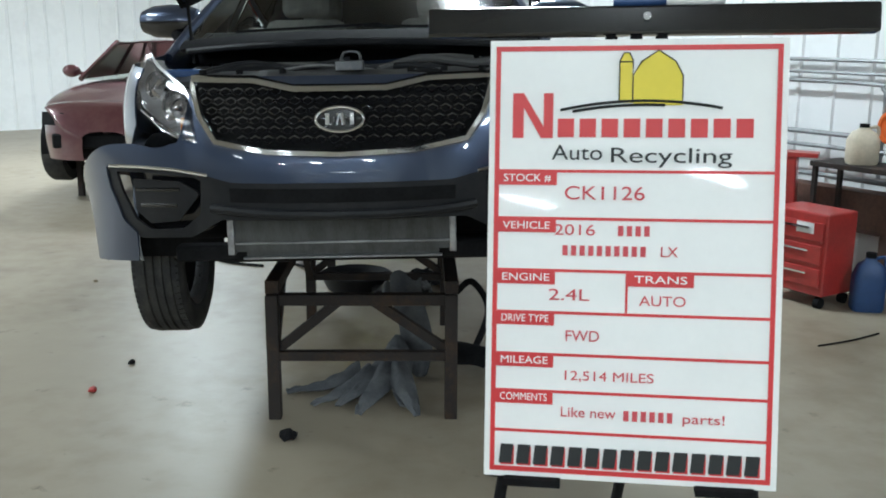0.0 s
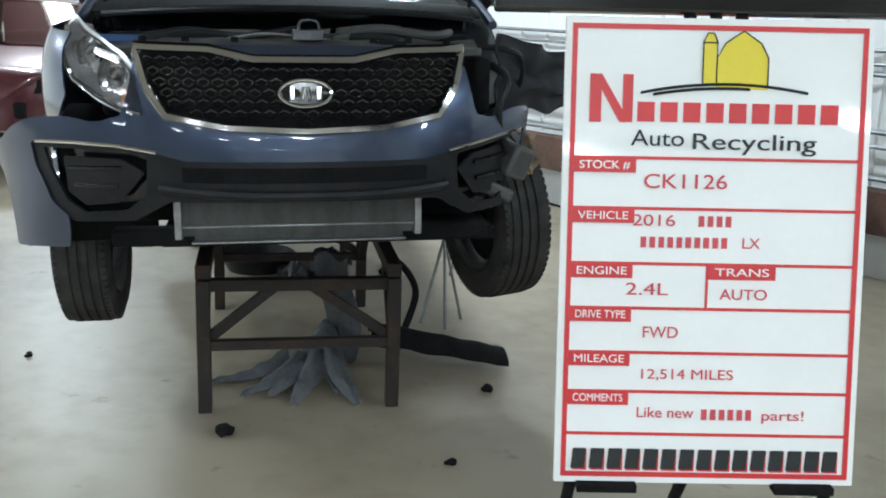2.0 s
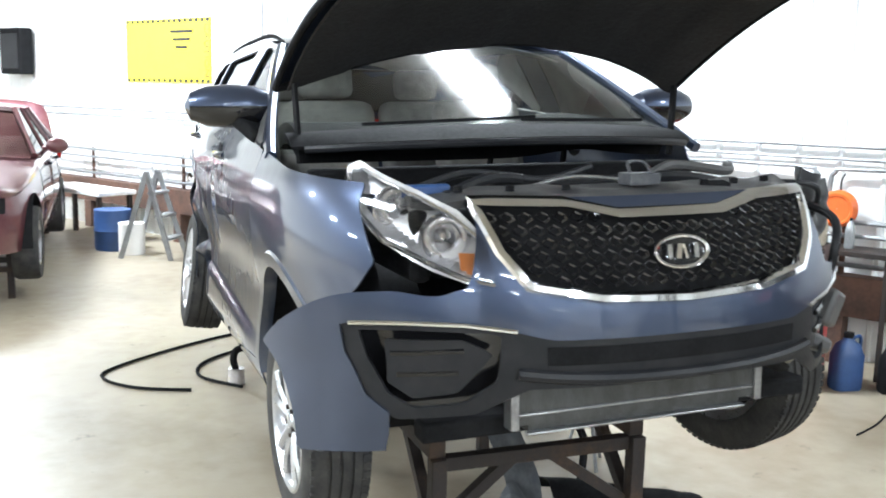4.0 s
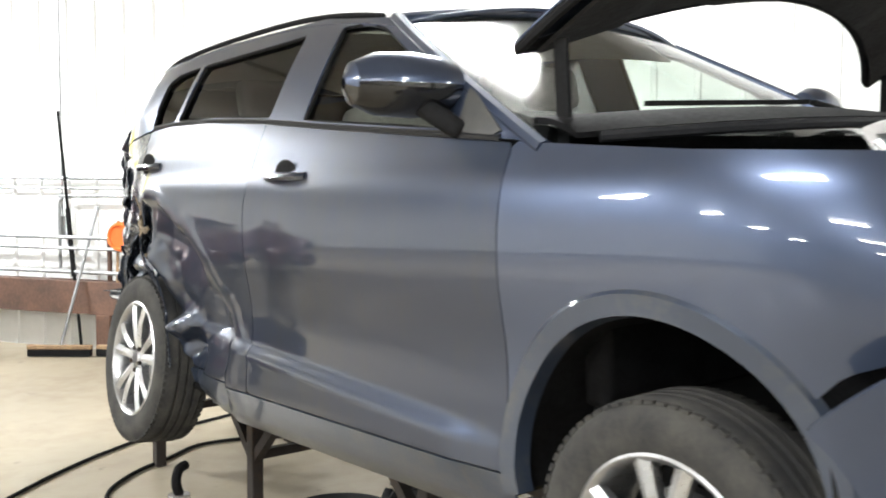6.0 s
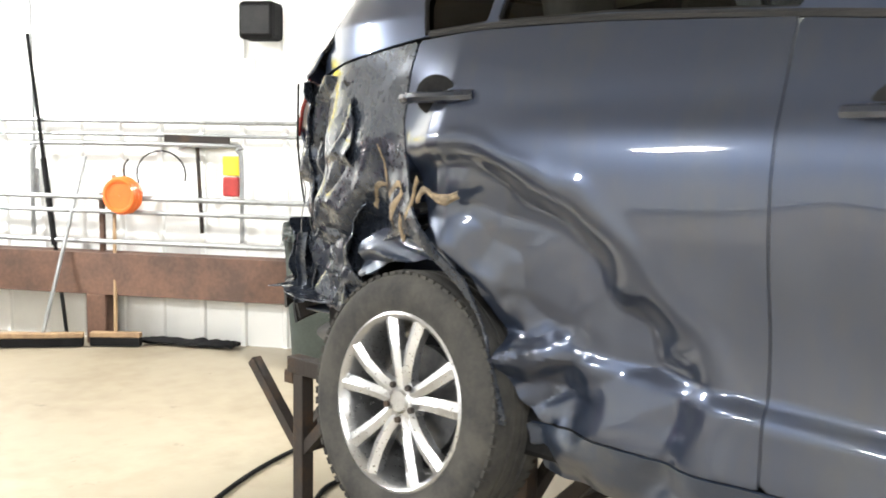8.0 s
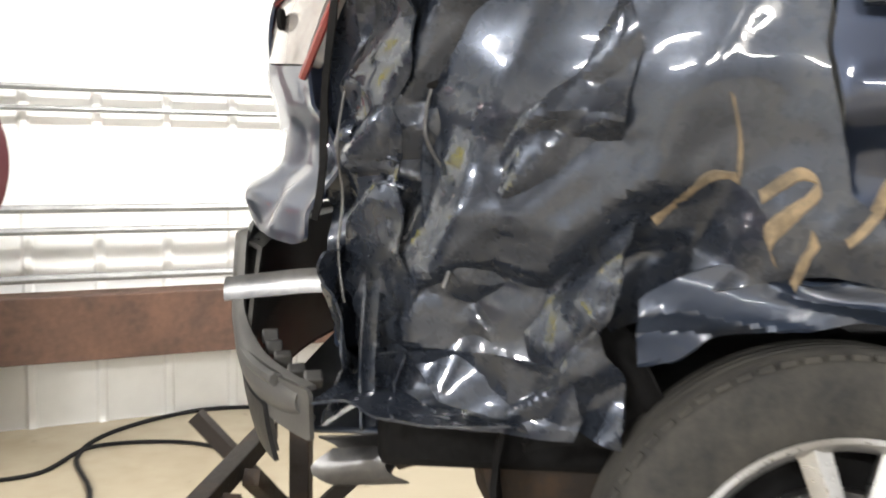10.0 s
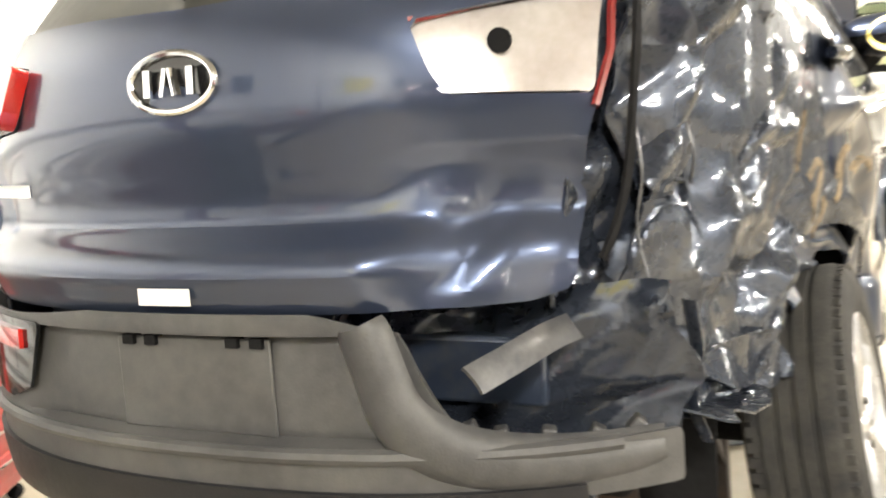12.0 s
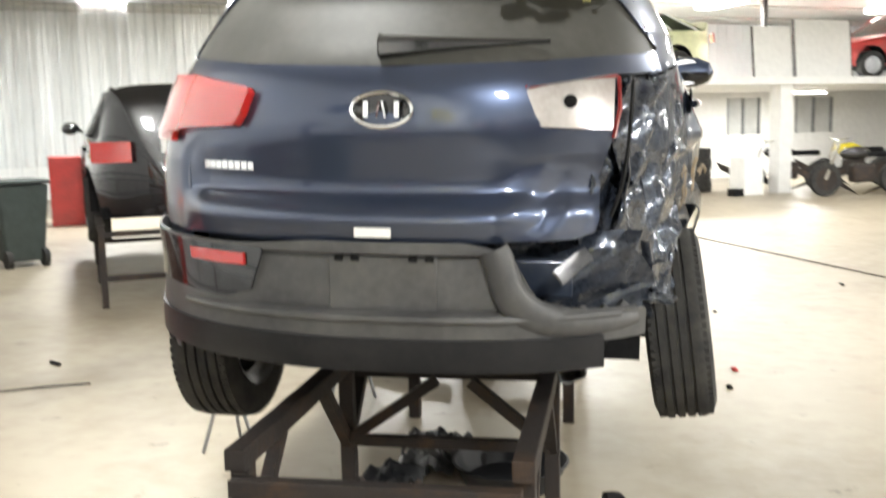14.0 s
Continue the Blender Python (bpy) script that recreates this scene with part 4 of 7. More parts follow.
gate_step = curve_of([0.70, 0.735, 0.765, 0.790, 0.803, 0.855, 0.88, 0.93, 1.02, 1.06, 1.6], [-0.014, 0.008, 0.022, 0.031, 0.027, -0.036, -0.038, -0.026, -0.004, 0.0, 0.0])


def gate_dent(p):
    p = Vector(p)
    side = min(1.0, max(0.0, (0.66 - abs(p.x)) / 0.10))
    a = min(1.0, max(0.0, (-p.x - 0.30) / 0.12)) * max(0.0, 1 - abs((p.z - 0.81) / 0.15) ** 3)
    b = math.exp(-(((p.x + 0.56) / 0.20) ** 2 + ((p.z - 0.95) / 0.10) ** 2))
    corner = min(1.0, max(0.0, (-p.x - 0.36) / 0.20)) ** 1.5 * min(1.0, max(0.0, (0.94 - p.z) / 0.16))      # bent in towards the wheel
    return p + Vector((0, gate_step(p.z) * side * (1 - 0.5 * a) - a * (0.022 + 0.065 * facet(p, 5.0) + 0.018 * facet(p, 15.0)) - 0.03 * b - 0.05 * corner, 0.012 * a * facet(p + Vector((2, 0, 0)), 6.0)))


def on_tail(x, z, out=0.0):
    w = base_w(z)
    return Vector((x, TAIL_Y + (tail_l(z) + out) * max(1 - min(abs(x) / w, 1) ** TAIL_N, 0) ** (1 / TAIL_N), z))
gate = new("tailgate")
gate.parent = car
gate["label"] = "dented slate blue tailgate"
bm = bmesh.new()
patch(bm, lambda x, z: on_tail(x, z), grid(-0.78, 0.78, 150), grid(0.71, 1.52, 120),
      lambda p: min(in_gate(p.x, p.z) - 0.003, -in_gg(p.x, p.z), -in_tl(p.x, p.z), -in_tl(-p.x, p.z)), gate_dent)
part("panel", bm, PAINT, gate, solid=0.006, sharp=17)
bm = bmesh.new()
patch(bm, lambda x, z: on_tail(x, z, -0.004), grid(-0.72, 0.72, 40), grid(1.18, 1.475, 24), lambda p: in_gg(p.x, p.z) + 0.006)
gl = part("rear_glass", bm, REAR_GLASS, gate, "tinted rear glass, ceiling reflection painted grey, with yellow marker scrawl")
bm = bmesh.new()
tube(bm, [on_tail(x, z, 0.001) for x, z in GATE_GLASS], 0.006, 6, True)
part("glass_seal", bm, MATT_BLACK, gate)
bm = bmesh.new()
a, b2 = on_tail(0.02, 1.245, 0.03), on_tail(-0.43, 1.262, 0.02)
rows = []
for t in grid(0, 1, 16):
    p, h, d = a + (b2 - a) * t + Vector((0, 0.012 * math.sin(math.pi * t), 0)), 0.030 * (1 - t) ** 1.3 + 0.006, 0.016 * (1 - t) + 0.005
    rows.append([bm.verts.new(p + Vector((0, dy * d, dz * h))) for dy, dz in ((-1, -1), (1, -0.6), (1, 0.5), (-0.2, 1))])
for r1, r2 in zip(rows, rows[1:]):
    for q in range(4):
        bm.faces.new((r1[q], r2[q], r2[(q + 1) % 4], r1[(q + 1) % 4]))
bm.faces.new(rows[0][::-1])
bm.faces.new(rows[-1])
part("rear_wiper", bm, GLOSS_BLACK, gate, "black rear wiper", bevel=0.008)
badge(gate, Matrix.Translation(on_tail(0, 1.08, 0.012)) @ pose(0, 0, 0, 4, 0, 0) @ pose(0, 0, 0, 0, 0, 180), 0.175, 0.095)
bm = bmesh.new()
for k in range(8):
    box(bm, 0.56 - k * 0.023 - 0.01, on_tail(0.56 - k * 0.023, 0.925, 0.012).y, 0.925, 0.016, 0.004, 0.022)
part("lettering", bm, CHROME, gate, "chrome model lettering shown as bars")
bm = bmesh.new()
box(bm, 0.02, on_tail(0.02, 0.757, 0.034).y, 0.757, 0.10, 0.003, 0.026)
part("sticker", bm, WHITE, gate, "small white sticker")
for pts in ([(-0.49, 1.44), (-0.53, 1.41), (-0.52, 1.385), (-0.48, 1.42)], [(-0.505, 1.45), (-0.51, 1.38)], [(0.28, 1.45), (0.20, 1.44), (0.16, 1.452), (0.10, 1.445)], [(-0.05, 1.445), (-0.12, 1.45), (-0.16, 1.44)]):
    bm = bmesh.new()
    tube(bm, smooth_path([on_tail(x, z, 0.001) for x, z in pts], 4), 0.0035, 5)
    part("marker_mark", bm, FADED_YELLOW, gl, "yellow marker stroke")
# irregular dark patches laid on the rear glass
for x0, z0, rx_, rz_, sd in ((-0.38, 1.415, 0.16, 0.026, 3.0), (-0.46, 1.385, 0.11, 0.030, 7.0), (-0.33, 1.345, 0.05, 0.022, 9.0), (-0.43, 1.335, 0.05, 0.016, 5.0)):
    bm = bmesh.new()
    patch(bm, lambda x, z: on_tail(x, z, 0.0005), grid(x0 - rx_ * 1.4, x0 + rx_ * 1.4, 44), grid(z0 - rz_ * 1.5, z0 + rz_ * 1.5, 20), lambda p: (1 - math.hypot((p.x - x0) / rx_, (p.z - z0) / rz_) + 0.9 * noise.noise(Vector((p.x * 34 + sd, p.z * 48, sd)))) * 0.05)
    part("dark_patch", bm, DARK_PATCH, gl, "irregular dark patch on the rear glass")
for s in (-1, 1):
    hurt = s < 0
    tl = new("tail_lamp")
    tl.parent = car
    tl["label"] = "smashed tail lamp with bare white bowl" if hurt else "red tail lamp"
    b = bmesh.new()
    shift = (lambda p: Vector(p) + Vector((0.01, -0.01, 0))) if hurt else (lambda p: Vector(p))
    patch(b, lambda x, z: on_tail(s * x, z, 0.012), grid(0.36, 0.80, 40), grid(0.97, 1.18, 24), lambda p: min(in_tl(s * p.x, p.z) - 0.003, (0.615 - s * p.x) if hurt else 1), shift)
    body = part("lens", b, WHITE_LENS if hurt else RED_LENS, tl, solid=0.03)
    if not hurt:
        b = bmesh.new()
        patch(b, lambda a, z: tail(a, z, -0.010), grid(46, 78, 24), grid(0.985, 1.168, 16), None)
        part("side_lens", b, RED_LENS, tl, solid=0.02)
        b = bmesh.new()
        tube(b, [on_tail(x, z, 0.024) for x, z in ((0.45, 1.125), (0.60, 1.13), (0.63, 1.06), (0.52, 1.06))], 0.006, 6)
        part("light_line", b, RED_LENS, tl)
    else:
        b = bmesh.new()
        tube(b, [shift(on_tail(-x, z, 0.022)) for x, z in ((0.38, 1.137), (0.50, 1.162), (0.62, 1.17))], 0.006, 6)
        tube(b, [shift(on_tail(-x, z, 0.01)) for x, z in ((0.625, 1.165), (0.63, 1.08), (0.615, 1.0))], 0.007, 6)
        part("red_remnant", b, RED_DULL, tl, "broken red lens edge")
        b = bmesh.new()
        tube(b, [shift(on_tail(-0.50, 1.10, 0.02)), shift(on_tail(-0.50, 1.10, 0.028))], 0.018, 12)
        part("bulb_hole", b, MATT_BLACK, tl)

# rear bumper: grey plastic, torn away at the crushed corner
REAR_TOP = curve_of([-0.95, -0.80, -0.62, -0.48, -0.43, -0.38, -0.34, -0.30, 0.5, 0.95], [0.52, 0.53, 0.53, 0.535, 0.56, 0.63, 0.70, 0.712, 0.712, 0.72])
bm = bmesh.new()
def bumper_out(a, z):
    x, y, zz = tail(a, z, -0.02)
    plate = math.exp(-((x / 0.40) ** 8)) * (1 if 0.53 < z < 0.70 else 0)
    return (x, y - 0.035 * plate, zz)
patch(bm, bumper_out, grid(-66, 88, 150), grid(0.30, 0.73, 50), lambda p: min(REAR_TOP(p.x) - p.z, off_arch(p, 1.32), p.z - (0.385 if p.x > -0.58 else 0.45), p.x + 0.70))
rb = part("rear_bumper", bm, PLASTIC_LIT, car, "grey plastic rear bumper, broken open at the corner", solid=0.008)
bm = bmesh.new()
patch(bm, lambda a, z: tail(a, z, -0.028), grid(-36, 86, 90), grid(0.375, 0.47, 12), lambda p: off_arch(p, 1.32))
part("lower_valance", bm, PLASTIC, rb, "dark lower valance", solid=0.008)
bm = bmesh.new()
box(bm, -0.0, on_tail(0.0, 0.62, -0.008).y, 0.615, 0.30, 0.006, 0.15)
part("plate_recess", bm, PLASTIC_LIT, rb, "blank number plate mount", bevel=0.003)
for x in (-0.13, -0.085, 0.075, 0.12):
    bm = bmesh.new()
    box(bm, x, on_tail(0.0, 0.69, 0.000).y, 0.685, 0.022, 0.02, 0.016)
    part("square_hole", bm, MATT_BLACK, rb)
bm = bmesh.new()
tube(bm, [tail(a, 0.525, -0.03) for a in grid(-40, 40, 30)], 0.012, 8)
part("step_edge", bm, PLASTIC_LIT, rb)
bm = bmesh.new()
patch(bm, lambda a, z: tail(a, z, -0.024), grid(10, 84, 60), grid(0.54, 0.71, 16), lambda p: inside([(0.34, 0.702), (0.95, 0.708), (0.95, 0.57), (0.47, 0.555), (0.38, 0.585)])(p.x, p.z))
pod = part("fog_pod", bm, GLOSS_BLACK, rb, solid=0.006)
bm = bmesh.new()
patch(bm, lambda a, z: tail(a, z, -0.03), grid(22, 37, 20), grid(0.652, 0.685, 6))
part("reflector", bm, RED_LENS, pod, "red rear reflector", solid=0.008)

# the raised end of the plate recess, standing free where the corner is torn off
bm = bmesh.new()
rows = []
for x, z, wd in ((-0.300, 0.712, 0.030), (-0.306, 0.695, 0.036), (-0.325, 0.640, 0.036), (-0.345, 0.585, 0.040), (-0.385, 0.540, 0.044), (-0.45, 0.512, 0.040), (-0.54, 0.500, 0.034), (-0.63, 0.500, 0.028), (-0.68, 0.505, 0.020)):
    rows.append((on_tail(x, z, 0.012), wd))
mids = smooth_path([p for p, _ in rows], 4)
widths = [rows[min(k // 4, len(rows) - 1)][1] * (1 - (k % 4) / 4) + rows[min(k // 4 + 1, len(rows) - 1)][1] * (k % 4) / 4 for k in range(len(mids))]
rings = []
for k, p in enumerate(mids):
    d = (mids[min(k + 1, len(mids) - 1)] - mids[max(k - 1, 0)]).normalized()
    across = d.cross(Vector((0, 1, 0))).normalized()
    rings.append([bm.verts.new(p + across * widths[k] * math.cos(t) + Vector((0, 0.028 * math.sin(t), 0))) for t in grid(0, math.pi, 9)])
for r1, r2 in zip(rings, rings[1:]):
    for k in range(8):
        bm.faces.new((r1[k], r1[k + 1], r2[k + 1], r2[k]))
part("recess_edge", bm, PLASTIC_LIT, rb, "rounded grey edge of the torn bumper", solid=0.008)
for x, z in ((-0.43, 0.545), (-0.47, 0.535), (-0.53, 0.53), (-0.59, 0.525), (-0.64, 0.53)):
    bm = bmesh.new()
    box(bm, x, on_tail(x, z, -0.02).y, z, 0.022, 0.03, 0.028, pose(0, 0, 0, 0, 300 * (x + 0.5), 20))
    part("clip", bm, PLASTIC_LIT, rb, "broken plastic clip", bevel=0.004)

# exposed structure at the crushed corner
wreck = new("crushed_corner")
wreck.parent = car
wreck["label"] = "torn inner panels and bent flanges at the crushed corner"
def crumple_sheet(name, fn, nu, nv, mat_, amp, seed, label="", freq=6.0):
    b = bmesh.new()
    def w(p):
        p = Vector(p)
        q = p + Vector((seed, seed * 1.7, -seed))
        return p + amp * Vector((1.8 * facet(q, freq) + 0.7 * facet(q, freq * 2.6), 1.8 * facet(q + Vector((9, 2, 4)), freq) + 0.6 * facet(q, freq * 2.3), 0.8 * facet(q + Vector((1, 8, 3)), freq * 1.7)))
    patch(b, fn, grid(0, 1, nu), grid(0, 1, nv), None, w)
    return part(name, b, mat_, wreck, label, solid=0.004, sharp=20)
crumple_sheet("inner_panel", lambda u, v: (-0.80 + 0.17 * u, 1.52 + 0.38 * u, 0.50 + 0.66 * v), 80, 90, CRUMPLED, 0.034, 3.0, freq=8.5)
crumple_sheet("corner_post", lambda u, v: (-0.70 + 0.08 * u, 1.83 + 0.09 * u, 0.50 + 0.66 * v), 20, 60, CRUMPLED, 0.024, 5.0, freq=9.0)
crumple_sheet("floor_pan", lambda u, v: (-0.80 + 0.55 * u, 1.66 + 0.27 * v, 0.50 + 0.04 * v), 60, 44, CRUMPLED, 0.03, 8.0, freq=9.0)
crumple_sheet("back_panel", lambda u, v: (-0.70 + 0.60 * u, 1.94 + 0.03 * u, 0.48 + 0.26 * v), 80, 40, CRUMPLED, 0.03, 2.0, freq=9.5)
crumple_sheet("lower_skirt", lambda u, v: (-0.80 + 0.12 * u, 1.60 + 0.30 * u, 0.49 + 0.11 * v), 40, 26, CRUMPLED, 0.04, 12.0)
def sheet_strip(name, pts, w, out, mat_, label=""):
    """A thin folded strip of sheet along points, its width towards out."""
    line, out = smooth_path(pts, 6), Vector(out).normalized()
    b = bmesh.new()
    rows = []
    for k, p in enumerate(line):
        wob = 0.006 * noise.noise(p * 18)
        rows.append([b.verts.new(p + out * (wob - w / 2)), b.verts.new(p + Vector((0, 0.006, 0))), b.verts.new(p + out * (w / 2 + wob))])
    for r1, r2 in zip(rows, rows[1:]):
        for q in range(2):
            b.faces.new((r1[q], r2[q], r2[q + 1], r1[q + 1]))
    return part(name, b, mat_, wreck, label, solid=0.004)


sheet_strip("flange", [(-0.655, 1.93, 1.16), (-0.645, 1.955, 0.98), (-0.628, 1.965, 0.86), (-0.60, 1.985, 0.78)], 0.010, (0.6, 0.8, 0), MATT_BLACK)
def ribbon(name, pts, w, across, mat_, label="", thick=0.004, curl=0.0):
    """A band of sheet along points, its width along across, bowed by curl."""
    line, across = smooth_path(pts, 6), Vector(across).normalized()
    b = bmesh.new()
    rows = []
    for i, p in enumerate(line):
        d = (line[min(i + 1, len(line) - 1)] - line[max(i - 1, 0)]).normalized()
        bow = d.cross(across)
        rows.append([b.verts.new(p + across * w * (q - 0.5) + bow * curl * 4 * q * (1 - q)) for q in (0, 0.25, 0.5, 0.75, 1)])
    for r1, r2 in zip(rows, rows[1:]):
        for q in range(4):
            b.faces.new((r1[q], r2[q], r2[q + 1], r1[q + 1]))
    return part(name, b, mat_, wreck, label, solid=thick)


ribbon("folded_flange", [(-0.565, 1.91, 0.955), (-0.585, 1.948, 0.906), (-0.545, 1.925, 0.815), (-0.56, 1.885, 0.751), (-0.60, 1.907, 0.70)], 0.05, (-0.75, -0.65, 0.1), CRUMPLED, "folded painted flange", curl=0.008)
ribbon("flange", [(-0.662, 1.80, 0.96), (-0.685, 1.80, 0.86), (-0.705, 1.795, 0.763)], 0.018, (-0.6, 0.8, 0), CRUMPLED)
ribbon("flange", [(-0.70, 1.88, 0.70), (-0.71, 1.885, 0.62), (-0.70, 1.89, 0.55), (-0.72, 1.885, 0.48)], 0.032, (-0.8, 0.6, 0), CRUMPLED, curl=0.006)
for z, y1 in ((0.835, 1.83), (0.875, 1.84), (0.925, 1.83)):
    ribbon("pressed_rib", [(-0.630, 1.90, z), (-0.665, 1.87, z + 0.010), (-0.69, y1, z + 0.004)], 0.010, (0, 0.3, 1), CRUMPLED, curl=0.005)
ribbon("bent_bracket", [(-0.470, 2.185, 0.640), (-0.500, 2.10, 0.655), (-0.525, 2.02, 0.668), (-0.55, 1.95, 0.674)], 0.046, (0.55, 0.10, 0.80), SCRAPED, "bent grey metal bracket", thick=0.006, curl=0.004)
b = bmesh.new()
tube(b, [Vector((-0.672 + 0.012 * math.sin(t), 1.792 + 0.028 * math.cos(t), 1.02 + 0.030 * math.sin(t))) for t in grid(0, 2 * math.pi, 25)[:-1]], 0.009, 8, True)
part("grommet", b, MATT_BLACK, wreck, "black rubber grommet ring")
for pts, r in (([(-0.68, 1.79, 1.0), (-0.70, 1.80, 0.92), (-0.688, 1.77, 0.85), (-0.72, 1.755, 0.76), (-0.74, 1.77, 0.70)], 0.0028), ([(-0.64, 1.93, 0.98), (-0.652, 1.94, 0.90), (-0.640, 1.935, 0.82), (-0.655, 1.94, 0.74), (-0.665, 1.93, 0.66)], 0.0022)):
    b = bmesh.new()
    tube(b, smooth_path(pts), r, 6)
    part("cable", b, SCRAPED, wreck)
b = bmesh.new()
patch(b, lambda u, v: Vector((-0.74 + 0.03 * math.sin(u * 4) - 0.02 * v, 1.65 - 0.20 * u, 0.46 + (0.05 + 0.17 * (1 - abs(2 * u - 1.1) ** 1.3)) * v)) + 0.02 * Vector((facet(Vector((u, v, 0)), 4.0), 0, 0)), grid(0, 1, 22), grid(0, 1, 14))
part("liner_flap", b, MATT_BLACK, wreck, "torn black wheel arch liner flap", solid=0.006)
b = bmesh.new()
patch(b, lambda u, v: Vector((-0.80 - 0.07 * u, 1.50 - 0.42 * u, 0.615 + 0.06 * math.sin(u * 2.4) + (0.085 + 0.02 * math.sin(u * 9)) * v)) + 0.035 * Vector((facet(Vector((u * 2, v, 3)), 4.0), 0, 0.5 * facet(Vector((u * 2, v, 1)), 6.0))), grid(0, 1, 40), grid(0, 1, 12))
part("bent_arch_lip", b, PAINT_DUSTY, wreck, "bent dusty wheel arch lip", solid=0.006)
b = bmesh.new()
tube(b, smooth_path([(-0.46, 1.66, 0.42), (-0.49, 1.76, 0.40), (-0.50, 1.88, 0.365)]), 0.034, 14)
part("tail_pipe", b, STEEL_DARK, wreck, "rusty exhaust pipe")
b = bmesh.new()
patch(b, lambda t, v: Vector((-0.50 + 0.043 * math.sin(t) + 0.01 * facet(Vector((t, v, 0)), 3.0), 1.87 + 0.13 * v + 0.02 * math.sin(3 * t), 0.352 - 0.01 * v + 0.043 * math.cos(t))), grid(0.3, 5.6, 20), grid(0, 1, 8))
part("pipe_shield", b, SCRAPED, wreck, "torn bright pipe shield", solid=0.003)
bm = bmesh.new()
lathe(bm, [(0.0, -0.16), (0.10, -0.16), (0.12, -0.13), (0.12, 0.14), (0.10, 0.17), (0.0, 0.17)], 20, "x")
bmesh.ops.transform(bm, matrix=Matrix.Translation((-0.40, 1.62, 0.36)), verts=bm.verts)
part("silencer", bm, STEEL_DARK, car, "dark exhaust silencer")
# the two thin sheets are added to hide the lit floor behind the bumper
for nm, x, y, z, dx, dy, dz in (("bumper_beam", 0.0, 1.96, 0.60, 1.0, 0.05, 0.11), ("boot_floor", 0.05, 1.72, 0.50, 1.1, 0.44, 0.02), ("void_cover", -0.03, 1.95, 0.425, 1.1, 0.16, 0.012), ("void_cover", -0.05, 2.07, 0.425, 0.86, 0.10, 0.012), ("rear_crossmember", 0.05, 1.88, 0.55, 1.16, 0.05, 0.34)):
    bm = bmesh.new()
    box(bm, x, y, z, dx, dy, dz)
    part(nm, bm, PAINT_DUSTY, car, bevel=0.008)
for pts, w in (([(1.53, 0.81), (1.487, 0.849), (1.453, 0.879), (1.418, 0.875)], 0.011), ([(1.389, 0.857), (1.342, 0.886), (1.318, 0.865), (1.375, 0.815), (1.365, 0.779)], 0.016), ([(1.422, 0.984), (1.416, 0.928), (1.418, 0.88)], 0.010),
               ([(1.317, 0.809), (1.336, 0.758), (1.342, 0.736)], 0.014), ([(1.20, 0.90), (1.226, 0.88), (1.251, 0.831), (1.28, 0.80)], 0.013), ([(1.02, 0.86), (1.08, 0.845), (1.15, 0.87), (1.20, 0.845)], 0.012)):
    line = smooth_path([(0, y, z) for y, z in pts], 7)
    bm = bmesh.new()
    rows = []
    for k, p in enumerate(line):
        half = w * (0.5 + 0.8 * abs(noise.noise(p * 23 + Vector((w * 90, 0, 0))))) + 0.002
        row = []
        for q, out in ((-1, 0.0), (-0.5, 0.006), (0.5, 0.007), (1, 0.0)):
            y, z = p.y + 0.4 * q * half, p.z + q * half
            c_ = crush(Vector((-half_width(y, z), y, z)))
            row.append(bm.verts.new(c_ + Vector((-0.003 - out, 0, 0))))
        rows.append(row)
    for r1, r2 in zip(rows, rows[1:]):
        for q in range(3):
            bm.faces.new((r1[q], r2[q], r2[q + 1], r1[q + 1]))
    part("clay_smear", bm, DIRT, wreck, "smeared brown clay")
# torn plastic and liner at the other front corner
bm = bmesh.new()
def torn(u, v):
    q = Vector((u * 4, v * 4, 1))
    return Vector((0.70 + 0.44 * u, -1.82 + 0.36 * u, 0.72 + 0.32 * v * (1 - 0.45 * u) + 0.05 * u)) + 0.035 * Vector((noise.noise(q), noise.noise(q + Vector((0, 0, 4))), noise.noise(q + Vector((0, 0, 8)))))
patch(bm, torn, grid(0, 1, 20), grid(0, 1, 16), lambda p: 0.02 + 0.04 * noise.noise(p * 7) + (1.06 - p.x) * 0.4)
part("torn_fender_liner", bm, PLASTIC, car, "torn black fender liner hanging loose", solid=0.006)
bm = bmesh.new()
box(bm, 0.74, -1.86, 0.60, 0.10, 0.16, 0.12, pose(0, 0, 0, 12, 20, 30))
box(bm, 0.66, -1.92, 0.50, 0.16, 0.10, 0.05, pose(0, 0, 0, 0, 25, 10))
part("broken_bracket", bm, PLASTIC_LIT, car, "broken grey plastic bumper end", bevel=0.015)

bm = bmesh.new()
random.seed(8)
patch(bm, lambda u, v: Vector((0.80 + 0.05 * u, -1.86 + 0.05 * v, 0.54 + 0.14 * v)) + 0.03 * Vector((facet(Vector((u, v, 0)), 5.0), facet(Vector((u, 0, v)), 6.0), 0)), grid(0, 1, 12), grid(0, 1, 16))
part("brown_insulation", bm, DIRT, car, "torn brown insulation tuft", solid=0.006)

# radiator pack showing under the bumper
rad = new("radiator")
rad.parent = car
rad["label"] = "bare aluminium radiator below the bumper"
bm = bmesh.new()
box(bm, -0.02, -2.02, 0.435, 0.78, 0.03, 0.12)
box(bm, -0.02, -2.00, 0.375, 0.70, 0.04, 0.05)
part("core", bm, ALU, rad)
bm = bmesh.new()
for z, w in ((0.405, 0.78), (0.35, 0.72), (0.495, 0.78)):
    box(bm, -0.02, -2.03, z, w, 0.02, 0.008)
for s in (-1, 1):
    box(bm, -0.02 + s * 0.40, -2.02, 0.43, 0.025, 0.05, 0.13)
part("frame", bm, BARE, rad, bevel=0.003)
bm = bmesh.new()
